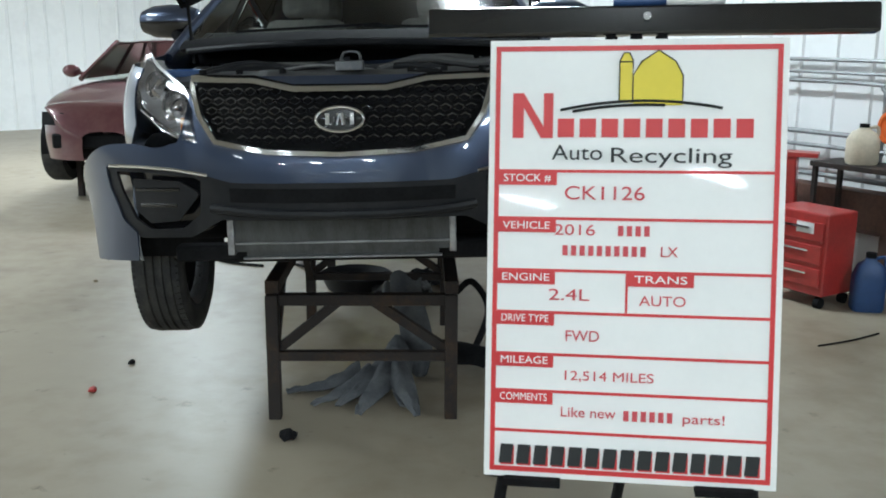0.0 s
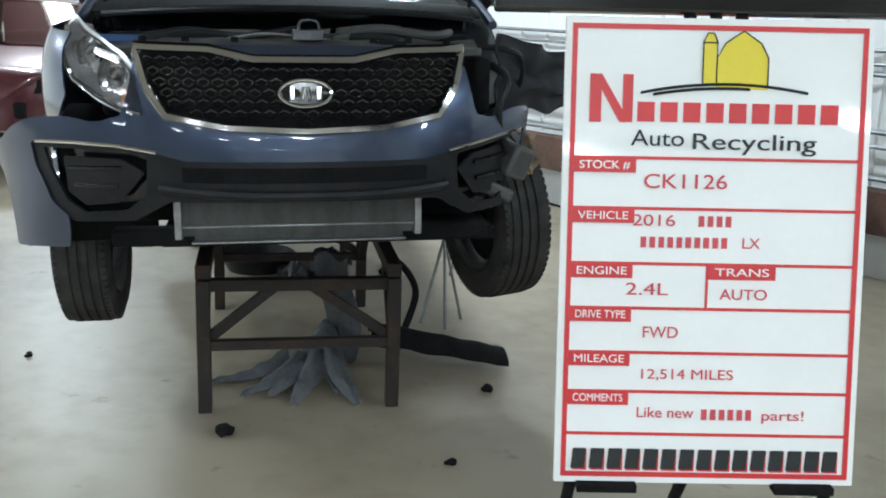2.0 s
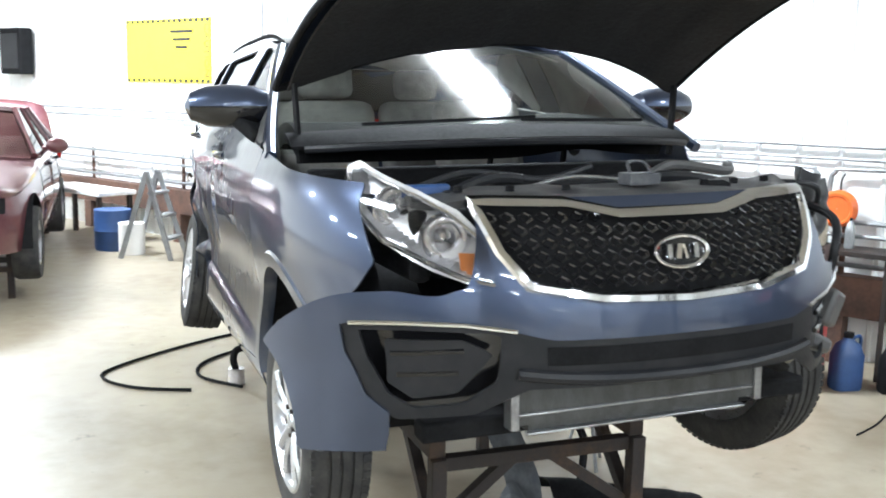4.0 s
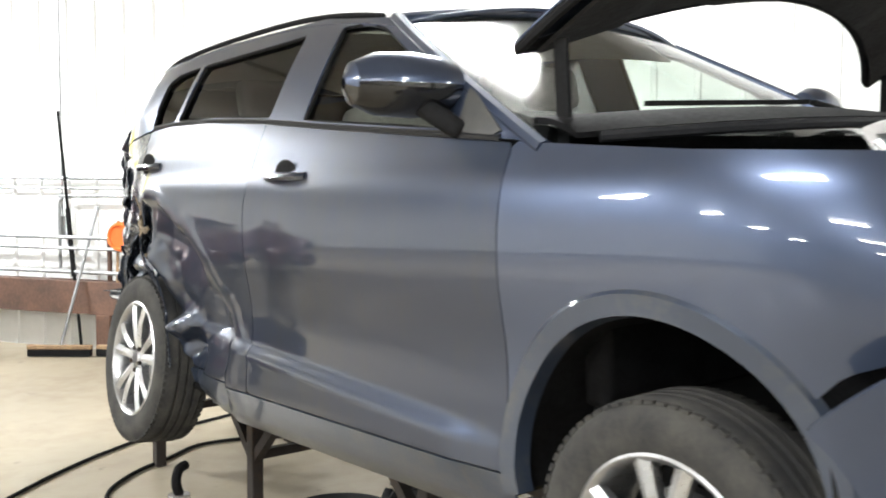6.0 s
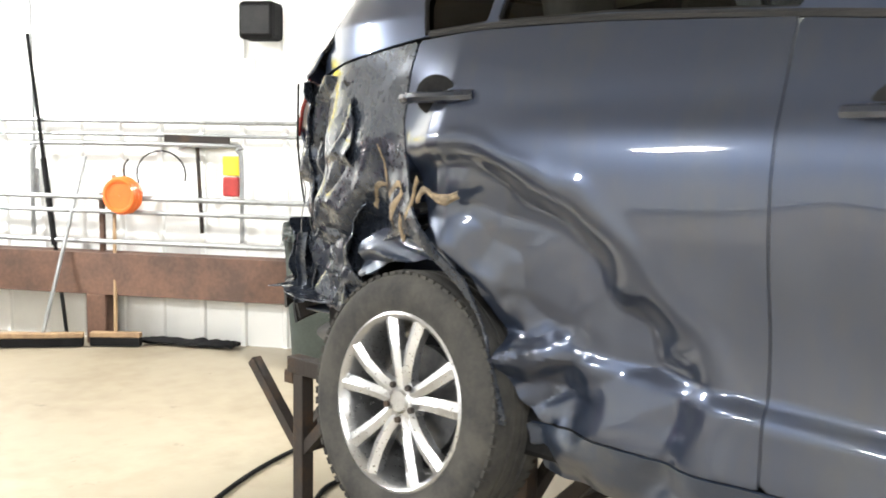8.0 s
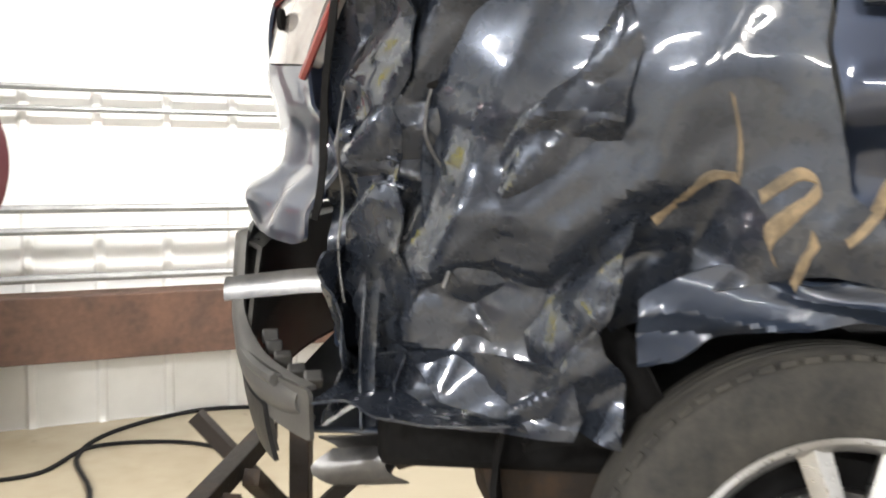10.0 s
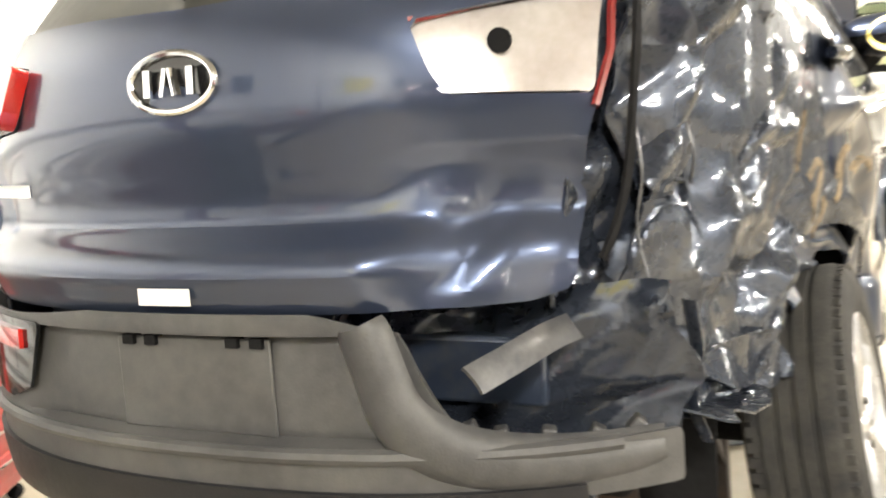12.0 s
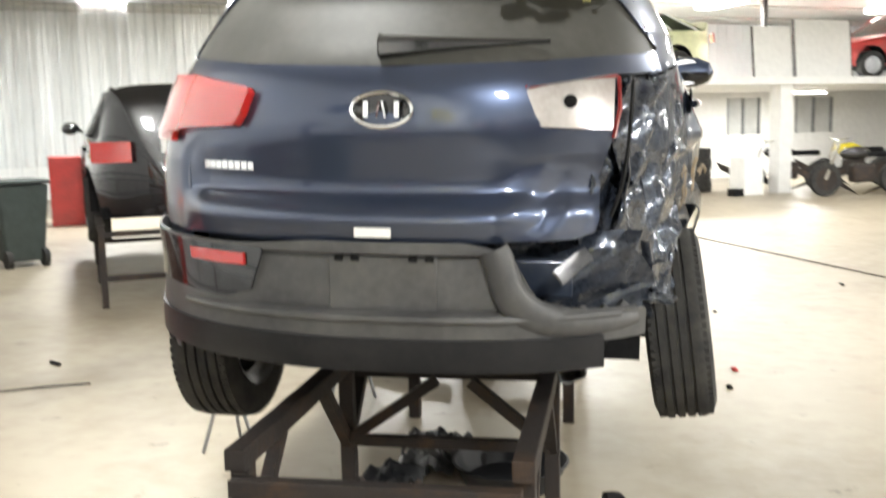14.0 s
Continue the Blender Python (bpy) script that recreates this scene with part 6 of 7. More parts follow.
def sedan(name, label, paint, m, length=4.5, width=1.74, height=1.42, front_hurt=False, roof_paint=None, plate_z=0.52):
    """A four-door saloon, its nose towards -y."""
    c = thing(name, label, "car", m)
    hl, hw = length / 2, width / 2
    top = curve_of([-hl, -hl + 0.10, -hl + 0.5, -0.85, -0.15, 0.55, 1.25, 1.75, hl - 0.05, hl], [0.52, 0.68, 0.78, 0.92, 0.93, 0.94, 0.96, 0.98, 0.93, 0.60])
    plan = lambda y: hw * max(1 - min(abs(y / (hl * 1.005)), 1) ** 5.5, 0.02) ** (1 / 2.6)
    def shell(u, y):
        """u runs 0..1 from sill over the shoulder to the middle of the deck."""
        w, t = plan(y), top(y)
        bottom = 0.22 + 0.10 * max(0, abs(y) / hl - 0.75)
        if u < 0.55:
            k = u / 0.55
            z = bottom + (t - 0.07 - bottom) * k
            return w * (0.93 + 0.07 * math.sin(math.pi * min(1, 0.15 + k * 0.75))), z
        k = (u - 0.55) / 0.45
        return w * 0.985 * math.cos(k * math.pi / 2) ** 0.75, t - 0.07 + 0.07 * math.sin(k * math.pi / 2)
    for s in (-1, 1):
        b = bmesh.new()
        def fn(y, u):
            x, z = shell(u, y)
            return (s * x, y, z)
        ax = [-hl + 0.85, hl - 0.95]
        patch(b, fn, grid(-hl, hl, 90), grid(0, 1, 30), lambda p: min(math.hypot(p.y - ax[0], p.z - 0.31) - 0.345, math.hypot(p.y - ax[1], p.z - 0.31) - 0.345))
        part("body_side", b, paint, c)
        for y0 in ax:
            b = bmesh.new()
            patch(b, lambda t, x: (s * x, y0 + 0.35 * math.cos(t), 0.31 + 0.35 * math.sin(t)), grid(-0.2, math.pi + 0.2, 16), [hw * 0.55, hw * 0.97])
            part("arch_liner", b, MATT_BLACK, c)
            wheel_simple(c, s * (hw - 0.10), y0, 0.24)
        # greenhouse
        side = lambda y, k: (s * (hw * 0.91 - 0.20 * k - 0.03 * abs(y) * k), y, 0.93 + (height - 0.97) * k)
        b = bmesh.new()
        patch(b, lambda y, k: side(-0.85 + (y + 0.85) * 1.0 + (0.62 * k * (1 - (y + 0.85) / 2.5)) - 0.62 * k * ((y + 0.85) / 2.5), k), grid(-0.85, 1.65, 40), grid(0, 1, 10))
        face_out(b, (s, 0, 0.3))
        part("side_glass", b, GLASS_DARK, c)
        for y in (-0.83, 0.18, 0.98, 1.55):
            b = bmesh.new()
            q = (y + 0.85) / 2.5
            tube(b, [side(y + 0.62 * k * (1 - q) - 0.62 * k * q, k) for k in grid(0, 1, 8)], 0.03 if y in (-0.83, 1.55) else 0.022, 6)
            part("pillar", b, roof_paint or paint, c)
        b = bmesh.new()
        rod(b, (s * (hw - 0.03), -0.62, 0.98), (s * (hw + 0.09), -0.62, 1.0), 0.02, 8)
        v = bmesh.ops.create_uvsphere(b, u_segments=14, v_segments=8, radius=1)["verts"]
        bmesh.ops.transform(b, matrix=Matrix.Translation((s * (hw + 0.10), -0.62, 1.01)) @ Matrix.Diagonal((0.10, 0.06, 0.07, 1)), verts=v)
        part("mirror", b, paint, c)
        for y in (0.02, 0.88):
            b = bmesh.new()
            box(b, s * (hw * 0.985), y, 0.80, 0.03, 0.18, 0.025)
            part("handle", b, MATT_BLACK, c, bevel=0.008)
        for y in (-0.88, 0.15, 0.98):
            b = bmesh.new()
            pts = []
            for u in grid(0.05, 0.54, 10):
                x, z = shell(u, y)
                pts.append((s * (x + 0.001), y, z))
            tube(b, pts, 0.004, 4)
            part("door_gap", b, MATT_BLACK, c)
        # lamps
        b = bmesh.new()
        patch(b, lambda x, z: (s * x, -hl + (0.10 + 1.3 * max(0, x - 0.4 * hw) ** 2 if front_hurt else 0.06 + 0.55 * max(0, x - 0.4 * hw) ** 2) + 0.25 * (z - 0.55), z), grid(hw * 0.48, hw * (0.78 if front_hurt else 0.92), 10), grid(0.56, 0.68, 6))
        part("headlamp", b, MATT_BLACK if front_hurt else REFLECTOR, c, solid=0.02)
        b = bmesh.new()
        patch(b, lambda x, z: (s * x, hl - 0.03 - 0.55 * max(0, x - 0.4 * hw) ** 2 - 0.1 * (z - 0.7), z), grid(hw * 0.55, hw * 0.93, 10), grid(0.70, 0.88, 6))
        part("tail_lamp", b, RED_LENS, c, solid=0.02)
    b = bmesh.new()
    patch(b, lambda u, y: (u * (hw * 0.91 - 0.20 - 0.03 * abs(y)), y, height - 0.04 + 0.04 * (1 - u * u) - 0.03 * ((y - 0.4) / 0.8) ** 2), grid(-1, 1, 20), grid(-0.26, 1.05, 20))
    part("roof", b, roof_paint or paint, c, solid=0.02)
    for y0, y1, nm in ((-0.90, -0.24, "windscreen"), (1.72, 1.03, "rear_screen")):
        b = bmesh.new()
        patch(b, lambda u, k: (u * (hw * 0.90 - 0.20 * k), y0 + (y1 - y0) * k - math.copysign(0.10, 1) * (1 - u * u) * (1 if y0 < 0 else -1) * (1 - 0.4 * k), 0.93 + (height - 0.97) * k), grid(-1, 1, 20), grid(0, 1, 10))
        face_out(b, (0, y0, 0.8))
        part(nm, b, GLASS, c)
    b = bmesh.new()
    box(b, 0, -hl + 0.10, 0.42, width * 0.62, 0.06, 0.14)
    part("front_intake", b, MATT_BLACK, c, bevel=0.02)
    b = bmesh.new()
    box(b, 0, hl - 0.005 if plate_z < 0.7 else hl - 0.015, plate_z, 0.46, 0.03, 0.13)
    part("rear_plate", b, WHITE, c, bevel=0.004)
    b = bmesh.new()
    box(b, 0, 0.1, 0.24, width * 0.86, length * 0.8, 0.10)
    part("underbody", b, MATT_BLACK, c)
    return c


def trestle(m, w=0.8, l=2.6, h=0.62, label="dark welded steel stand under a parked car"):
    t = thing("steel_stand", label, "stand", m, group="car stands")
    for x in (-w / 2, w / 2):
        b = bmesh.new()
        bar(b, (x, -l / 2, h - 0.03), (x, l / 2, h - 0.03), 0.06, 0.06)
        part("rail", b, STEEL_DARK, t, smooth=False)
        for y in (-l / 2 + 0.03, 0, l / 2 - 0.03):
            b = bmesh.new()
            bar(b, (x, y, 0), (x, y, h - 0.06), 0.055, 0.055, (0, 1, 0))
            part("leg", b, STEEL_DARK, t, smooth=False)
            b = bmesh.new()
            bar(b, (x, y, h - 0.34), (x, y + (0.28 if y <= 0 else -0.28), h - 0.06), 0.04, 0.04)
            part("brace", b, STEEL_DARK, t, smooth=False)
    for y in (-l / 2 + 0.03, l / 2 - 0.03):
        for z in (h - 0.09, 0.25):
            b = bmesh.new()
            bar(b, (-w / 2, y, z), (w / 2, y, z), 0.045, 0.045)
            part("crossbeam", b, STEEL_DARK, t, smooth=False)
    return t


RED_M = Matrix.Translation((-2.62, 5.90, 0)) @ pose(0, 0, 0, 0, 0, -3)
sedan("saloon_car", "dusty maroon saloon with missing headlamps on a stand", MAROON, Matrix.Translation((0, 0, 0.24)) @ RED_M, length=4.6, height=1.36, front_hurt=True)
trestle(RED_M, 1.25, 2.9, 0.42)
BLACK_M = ROOM @ pose(0.98, -5.63, 0, 0, 0, 0)
sedan("saloon_car", "black saloon with a red tail lamp on a stand", BLACK_PAINT, Matrix.Translation((0, 0, 0.52)) @ BLACK_M @ pose(-0.03, -1.05, 0), length=4.6, plate_z=0.84)
trestle(BLACK_M, 1.5, 3.0, 0.72)

# ---- mezzanine store at the far end, with a car parked on its deck ----
PART_Y, DECK, EDGE_Y = -15.4, 2.16, -10.5
def room_box(name, x, y, z, sx, sy, sz, mat_, label, category, kind="structure", bevel=0.0):
    b = bmesh.new()
    box(b, x, y, z, sx, sy, sz)
    bmesh.ops.transform(b, matrix=ROOM, verts=b.verts)
    return tagged(part(name, b, mat_, None, smooth=False, bevel=bevel), label, category, kind=kind)


room_box("deck", -15.1, (EDGE_Y + FAR_Y) / 2, DECK, 17.6, EDGE_Y - FAR_Y, 0.14, WHITE, "white edged mezzanine deck", "deck")
store_wall_x = [(-23.9, -16.5), (-15.3, -14.2), (-13.2, -12.1), (-10.9, -6.4)]
for x0, x1 in store_wall_x:
    room_box("wall_store", (x0 + x1) / 2, PART_Y, (DECK - 0.07) / 2, x1 - x0, 0.12, DECK - 0.07, WHITE, "white painted store front", "wall")
for x0, x1 in ((-16.5, -15.3), (-14.2, -13.2), (-12.1, -10.9)):
    for z0, z1 in ((0, 1.05), (1.95, DECK - 0.07)):
        room_box("wall_store", (x0 + x1) / 2, PART_Y, (z0 + z1) / 2, x1 - x0, 0.12, z1 - z0, WHITE, "white painted store front", "wall")
    win = thing("window_1", "white framed store window, panes coloured pale for the bright store", "window", kind="structure")
    for xx in (x0 + 0.02, (x0 + x1) / 2, x1 - 0.02):
        b = bmesh.new()
        box(b, xx, PART_Y + 0.02, 1.5, 0.05, 0.10, 0.9)
        bmesh.ops.transform(b, matrix=ROOM, verts=b.verts)
        part("window_frame", b, PIPE, win, smooth=False)
    b = bmesh.new()
    box(b, (x0 + x1) / 2, PART_Y, 1.5, x1 - x0 - 0.02, 0.01, 0.9)
    bmesh.ops.transform(b, matrix=ROOM, verts=b.verts)
    part("pane", b, PALE_PANE, win, smooth=False)
room_box("trim_column", -10.95, EDGE_Y - 0.25, (DECK - 0.07) / 2, 0.30, 0.30, DECK - 0.07, WHITE, "white painted column under the deck", "column", bevel=0.01)
for x in (-16.4, -11.6, -6.5):
    room_box("trim_post", x, EDGE_Y - 1.6, (CEIL + DECK + 0.07) / 2, 0.10, 0.10, CEIL - DECK - 0.07, STEEL_DARK, "dark steel roof post", "post")
LIME_M = ROOM @ pose(-8.1, EDGE_Y - 2.0, DECK + 0.07, 0, 0, 84)
sedan("saloon_car", "faded lime green and white saloon parked on the mezzanine deck", LIME, Matrix.Translation((0, 0, 0.02)) @ LIME_M, length=4.1, height=1.30, roof_paint=WHITE)
RED2_M = ROOM @ pose(-15.7, EDGE_Y - 2.0, DECK + 0.07, 0, 0, 80)
sedan("saloon_car", "red saloon parked on the mezzanine deck", RED, Matrix.Translation((0, 0, 0.07)) @ RED2_M, length=4.2)

# white boards leaning along the deck edge
for x, w, h in ((-11.0, 0.92, 1.0), (-12.25, 1.40, 1.15)):
    t = thing("leaning_board", "plain white board leaning on the mezzanine deck", "board", ROOM @ pose(x, EDGE_Y - 0.55, DECK + 0.07, 6, 0, 0), group="boards on the deck")
    b = bmesh.new()
    box(b, 0, 0, h / 2, w, 0.03, h)
    part("sheet", b, WHITE, t, smooth=False, bevel=0.004)
    for sx in (-1, 1):
        b = bmesh.new()
        box(b, sx * (w / 2 + 0.012), 0, h / 2, 0.02, 0.04, h)
        part("edge_strip", b, STEEL_DARK, t, smooth=False)

# workbench with clutter
bench = thing("workbench", "dark workbench crowded with tools by the store front", "workbench", ROOM @ pose(-10.75, PART_Y + 0.75, 0))
for z, d in ((0.92, 0.06), (0.45, 0.04)):
    b = bmesh.new()
    box(b, 0, 0, z, 1.05, 0.55, d)
    part("shelf", b, STEEL_DARK, bench, smooth=False, bevel=0.005)
for x, y in itertools.product((-0.48, 0.48), (-0.23, 0.23)):
    b = bmesh.new()
    box(b, x, y, 0.445, 0.05, 0.05, 0.89)
    part("leg", b, STEEL_DARK, bench, smooth=False)
random.seed(5)
for k in range(9):
    b = bmesh.new()
    sx, sz = random.uniform(0.10, 0.24), random.uniform(0.10, 0.30)
    z0 = 0.95 if k < 6 else 0.47
    box(b, -0.4 + 0.16 * (k % 6), random.uniform(-0.1, 0.1), z0 + sz / 2, sx * 0.62, 0.2, sz)
    bmesh.ops.transform(b, matrix=ROOM @ pose(-10.75, PART_Y + 0.75, 0), verts=b.verts)
    tagged(part("tool_box", b, (MATT_BLACK, STEEL_DARK, RED, PLASTIC, CREAM_PLASTIC)[k % 5], None, smooth=False, bevel=0.012), "small workshop box on the bench", "box", group="boxes on the bench")


def tyre(m, r=0.33, w=0.22, label="loose black car tyre"):
    t = thing("tyre", label, "tyre", m, group="loose tyres")
    b = bmesh.new()
    prof = [(r * 0.60, -w * 0.40), (r * 0.70, -w / 2), (r * 0.93, -w / 2), (r, -w * 0.36), (r * 0.985, -w * 0.16), (r, -w * 0.13), (r, w * 0.13), (r * 0.985, w * 0.16), (r, w * 0.36), (r * 0.93, w / 2), (r * 0.70, w / 2), (r * 0.60, w * 0.40), (r * 0.60, -w * 0.40)]
    lathe(b, prof, 36, "z")
    part("casing", b, RUBBER, t)
    return t


for k in range(4):
    tyre(ROOM @ pose(-9.87 + 0.02 * (k % 2), -12.0, 0.11 + 0.22 * k), label="black tyre in a stack by the store")
room_box("cabinet", -10.15, -10.75, 0.36, 0.45, 0.45, 0.72, WHITE, "white painted low cabinet in front of the store", "cabinet", kind="thing", bevel=0.01)
room_box("doorstop_block", -9.75, -10.55, 0.07, 0.22, 0.22, 0.14, MATT_BLACK, "small black block on the floor", "block", kind="thing", bevel=0.01)
room_box("notice_plate", -15.0, PART_Y + 0.08, 1.92, 0.38, 0.02, 0.18, RED, "plain red notice plate on the white wall", "notice", kind="thing")


def motorbike(m, paint, label):
    t = thing("motorcycle", label, "motorcycle", m, group="parked motorcycles")
    for y in (-0.68, 0.68):
        b = bmesh.new()
        lathe(b, [(0.20, -0.05), (0.29, -0.06), (0.31, 0), (0.29, 0.06), (0.20, 0.05)], 24, "x")
        bmesh.ops.translate(b, vec=(0, y, 0.31), verts=b.verts)
        part("tyre", b, RUBBER, t)
        b = bmesh.new()
        for k in range(6):
            a = k * math.pi / 3
            rod(b, (0, y, 0.31), (0, y + 0.2 * math.cos(a), 0.31 + 0.2 * math.sin(a)), 0.01, 6)
        lathe(b, [(0.002, -0.02), (0.21, -0.02), (0.21, 0.02), (0.002, 0.02)], 24, "x")
        bmesh.ops.translate(b, vec=(0, y, 0.31), verts=b.verts[-96:])
        part("spoke_star", b, STEEL_DARK, t)
    b = bmesh.new()
    box(b, 0, 0.02, 0.42, 0.26, 0.42, 0.34)
    part("engine", b, STEEL_DARK, t, bevel=0.05)
    b = bmesh.new()
    v = bmesh.ops.create_uvsphere(b, u_segments=16, v_segments=10, radius=1)["verts"]
    bmesh.ops.transform(b, matrix=Matrix.Translation((0, -0.12, 0.78)) @ Matrix.Diagonal((0.15, 0.30, 0.13, 1)), verts=v)
    part("tank", b, paint, t)
    b = bmesh.new()
    box(b, 0, 0.38, 0.76, 0.24, 0.55, 0.10)
    part("seat", b, MATT_BLACK, t, bevel=0.04)
    b = bmesh.new()
    tube(b, smooth_path([(-0.36, -0.30, 1.02), (-0.12, -0.42, 0.98), (0.12, -0.42, 0.98), (0.36, -0.30, 1.02)]), 0.014, 8)
    rod(b, (0, -0.42, 0.98), (0, -0.68, 0.31), 0.03, 8)
    part("fork", b, CHROME, t)
    return t


motorbike(ROOM @ pose(-11.6, -9.35, 0, 0, 0, 75), BLACK_PAINT, "black motorcycle parked by the store")
motorbike(ROOM @ pose(-11.2, -10.9, 0, 0, 0, 65), BLACK_PAINT, "black motorcycle parked by the store")
motorbike(ROOM @ pose(-13.2, -11.2, 0, 0, 0, 80), YELLOW, "yellow and black motorcycle parked by the store")

# ---- strip curtain beside the black car ----
CURT_Y = -13.4
curtain = thing("strip_curtain", "clear plastic strip curtain hanging across the hall", "curtain")
random.seed(11)
x = WALL_X - 0.25
bm = bmesh.new()
rod(bm, ROOM @ Vector((WALL_X - 0.05, CURT_Y, 3.72)), ROOM @ Vector((-2.6, CURT_Y, 3.72)), 0.03, 8)
part("curtain_rail", bm, PIPE, curtain)
k = 0
while x > -2.4:
    w = 0.20
    b = bmesh.new()
    ph = random.random() * 6
    patch(b, lambda u, v: ROOM @ Vector((x - u * w, CURT_Y + 0.02 * (k % 2) + 0.018 * math.sin(u * 3.1 + ph) + 0.03 * math.sin(v * 5 + ph) * (1 - v), 0.9 + 2.8 * v)), grid(0, 1, 5), grid(0, 1, 16))
    part("strip", b, STRIP, curtain)
    x -= 0.16
    k += 1

# ---- ceiling: battens, ribs and lamps ----
for y in grid(-17.0, 12.0, 13):
    b = bmesh.new()
    box(b, (OPEN_X + WALL_X) / 2, y, CEIL - 0.03, WALL_X - OPEN_X, 0.07, 0.06)
    bmesh.ops.transform(b, matrix=ROOM, verts=b.verts)
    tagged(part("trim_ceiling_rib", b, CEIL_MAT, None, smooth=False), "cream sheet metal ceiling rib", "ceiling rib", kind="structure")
fixture = thing("ceiling_lamp", "bright tube lamp fixture under the ceiling", "lamp", ROOM @ pose(*LAMPS[0], CEIL - 0.02), group="ceiling lamps")
b = bmesh.new()
box(b, 0, 0, -0.06, 0.30, 1.20, 0.12)
part("housing", b, WHITE, fixture, smooth=False, bevel=0.01)
b = bmesh.new()
box(b, 0, 0, -0.18, 0.42, 1.30, 0.12)
part("diffuser", b, TUBE_GLOW, fixture, "glowing white diffuser", smooth=False, bevel=0.015)
for x, y in LAMPS[1:]:
    copy_thing(fixture, ROOM @ pose(x, y, CEIL - 0.02))
# unseen fixtures, added to go with the assumed lamps under the deck
under = thing("added_deck_lamp", "assumed tube lamp, added to brighten the store under the deck", "lamp", ROOM @ pose(*ADDED_DECK_LAMPS[0], DECK - 0.07), group="deck lamps")
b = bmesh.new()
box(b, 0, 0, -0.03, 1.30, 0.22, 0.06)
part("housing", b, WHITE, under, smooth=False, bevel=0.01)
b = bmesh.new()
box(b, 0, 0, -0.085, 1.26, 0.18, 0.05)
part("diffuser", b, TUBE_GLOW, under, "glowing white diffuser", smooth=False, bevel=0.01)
for x, y in ADDED_DECK_LAMPS[1:]:
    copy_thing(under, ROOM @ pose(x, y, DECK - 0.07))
# hanging cables
for x, y, z in ((-0.5, -1.0, 3.3), (0.9, -4.4, 3.2)):
    b = bmesh.new()
    tube(b, [ROOM @ Vector((x + 0.02 * math.sin(k), y, CEIL - (CEIL - z) * k / 6)) for k in range(7)], 0.008, 6)
    tagged(part("hanging_cable", b, MATT_BLACK), "thin dark cable hanging from the ceiling", "cable")


def on_wall(y, z, out=0.03):
    return ROOM @ pose(WALL_X - out, y, z, 0, 0, -90)      # local x runs to the viewer's right, y into the wall


# yellow caution board
sign = thing("caution_sign", "yellow caution board with black hazard edge on the wall", "sign", on_wall(6.80, 2.23, 0.02))
b = bmesh.new()
box(b, 0, 0, 0, 1.62, 0.012, 0.74)
part("plate", b, YELLOW, sign, smooth=False)
for k in range(16):
    for z in (-0.345, 0.345):
        b = bmesh.new()
        box(b, -0.765 + k * 0.102, -0.008, z, 0.055, 0.004, 0.04)
        part("hazard_block", b, INK_BLACK, sign, smooth=False)
words("caution_word", "CAUTION", 0.12, Matrix.Translation((0.74, -0.008, 0.0)) @ pose(0, 0, 0, 0, 90, 0), INK_BLACK, sign, width=0.60)
for k in range(3):
    b = bmesh.new()
    box(b, 0.28, -0.008, 0.22 - k * 0.09, 0.42 - 0.1 * k, 0.004, 0.035)
    part("text_bar", b, INK_BLACK, sign, smooth=False)

# boxes on the wall
for y, z, w, h in ((3.37, 2.16, 0.24, 0.24), (-12.2, 3.30, 0.55, 1.0), (9.98, 2.24, 0.55, 0.62)):
    t = thing("wall_box", "dark wall-mounted loudspeaker box on a bracket", "loudspeaker", on_wall(y, z, 0.16), group="wall boxes")
    b = bmesh.new()
    box(b, 0, 0, 0, w, 0.20, h)
    part("case", b, MATT_BLACK, t, smooth=False, bevel=0.03)
    b = bmesh.new()
    box(b, 0, -0.104, 0, w * 0.8, 0.01, h * 0.75)
    part("grille", b, PLASTIC, t, smooth=False, bevel=0.01)
    b = bmesh.new()
    bar(b, (0, 0.08, -h * 0.2), (0, 0.16, -h * 0.2), 0.06, 0.06)
    part("bracket", b, STEEL_DARK, t, smooth=False)
t = thing("wall_thermometer", "white vertical gauge strip on the wall", "gauge", on_wall(3.52, 1.73, 0.02))
b = bmesh.new()
box(b, 0, 0, 0, 0.09, 0.02, 0.42)
part("strip", b, WHITE, t, smooth=False, bevel=0.004)
t = thing("hanging_tag", "red and yellow tag hanging on the wall", "tag", on_wall(3.63, 1.15, 0.05))
for dz, m_ in ((0.08, YELLOW), (-0.06, RED)):
    b = bmesh.new()
    box(b, 0, 0, dz, 0.12, 0.03, 0.13)
    part("leaf", b, m_, t, smooth=False, bevel=0.01)


def cord_reel(m, label):
    t = thing("cord_reel", label, "cord reel", m, group="orange cord reels")
    b = bmesh.new()
    for k in range(5):
        r = 0.105 + 0.008 * (k % 2)
        tube(b, [Vector((r * math.cos(a), -0.05 + 0.024 * k, r * math.sin(a))) for a in grid(0, 2 * math.pi, 25)[:-1]], 0.016, 6, True)
    part("cord", b, ORANGE, t)
    b = bmesh.new()
    lathe(b, [(0.002, -0.05), (0.09, -0.05), (0.09, 0.07)], 24, "y")
    part("drum", b, ORANGE, t)
    b = bmesh.new()
    tube(b, smooth_path([(0, 0.03, 0.10), (0.0, 0.02, 0.19), (0.01, 0.06, 0.24)]), 0.007, 6)
    part("hook", b, STEEL_DARK, t)
    return t


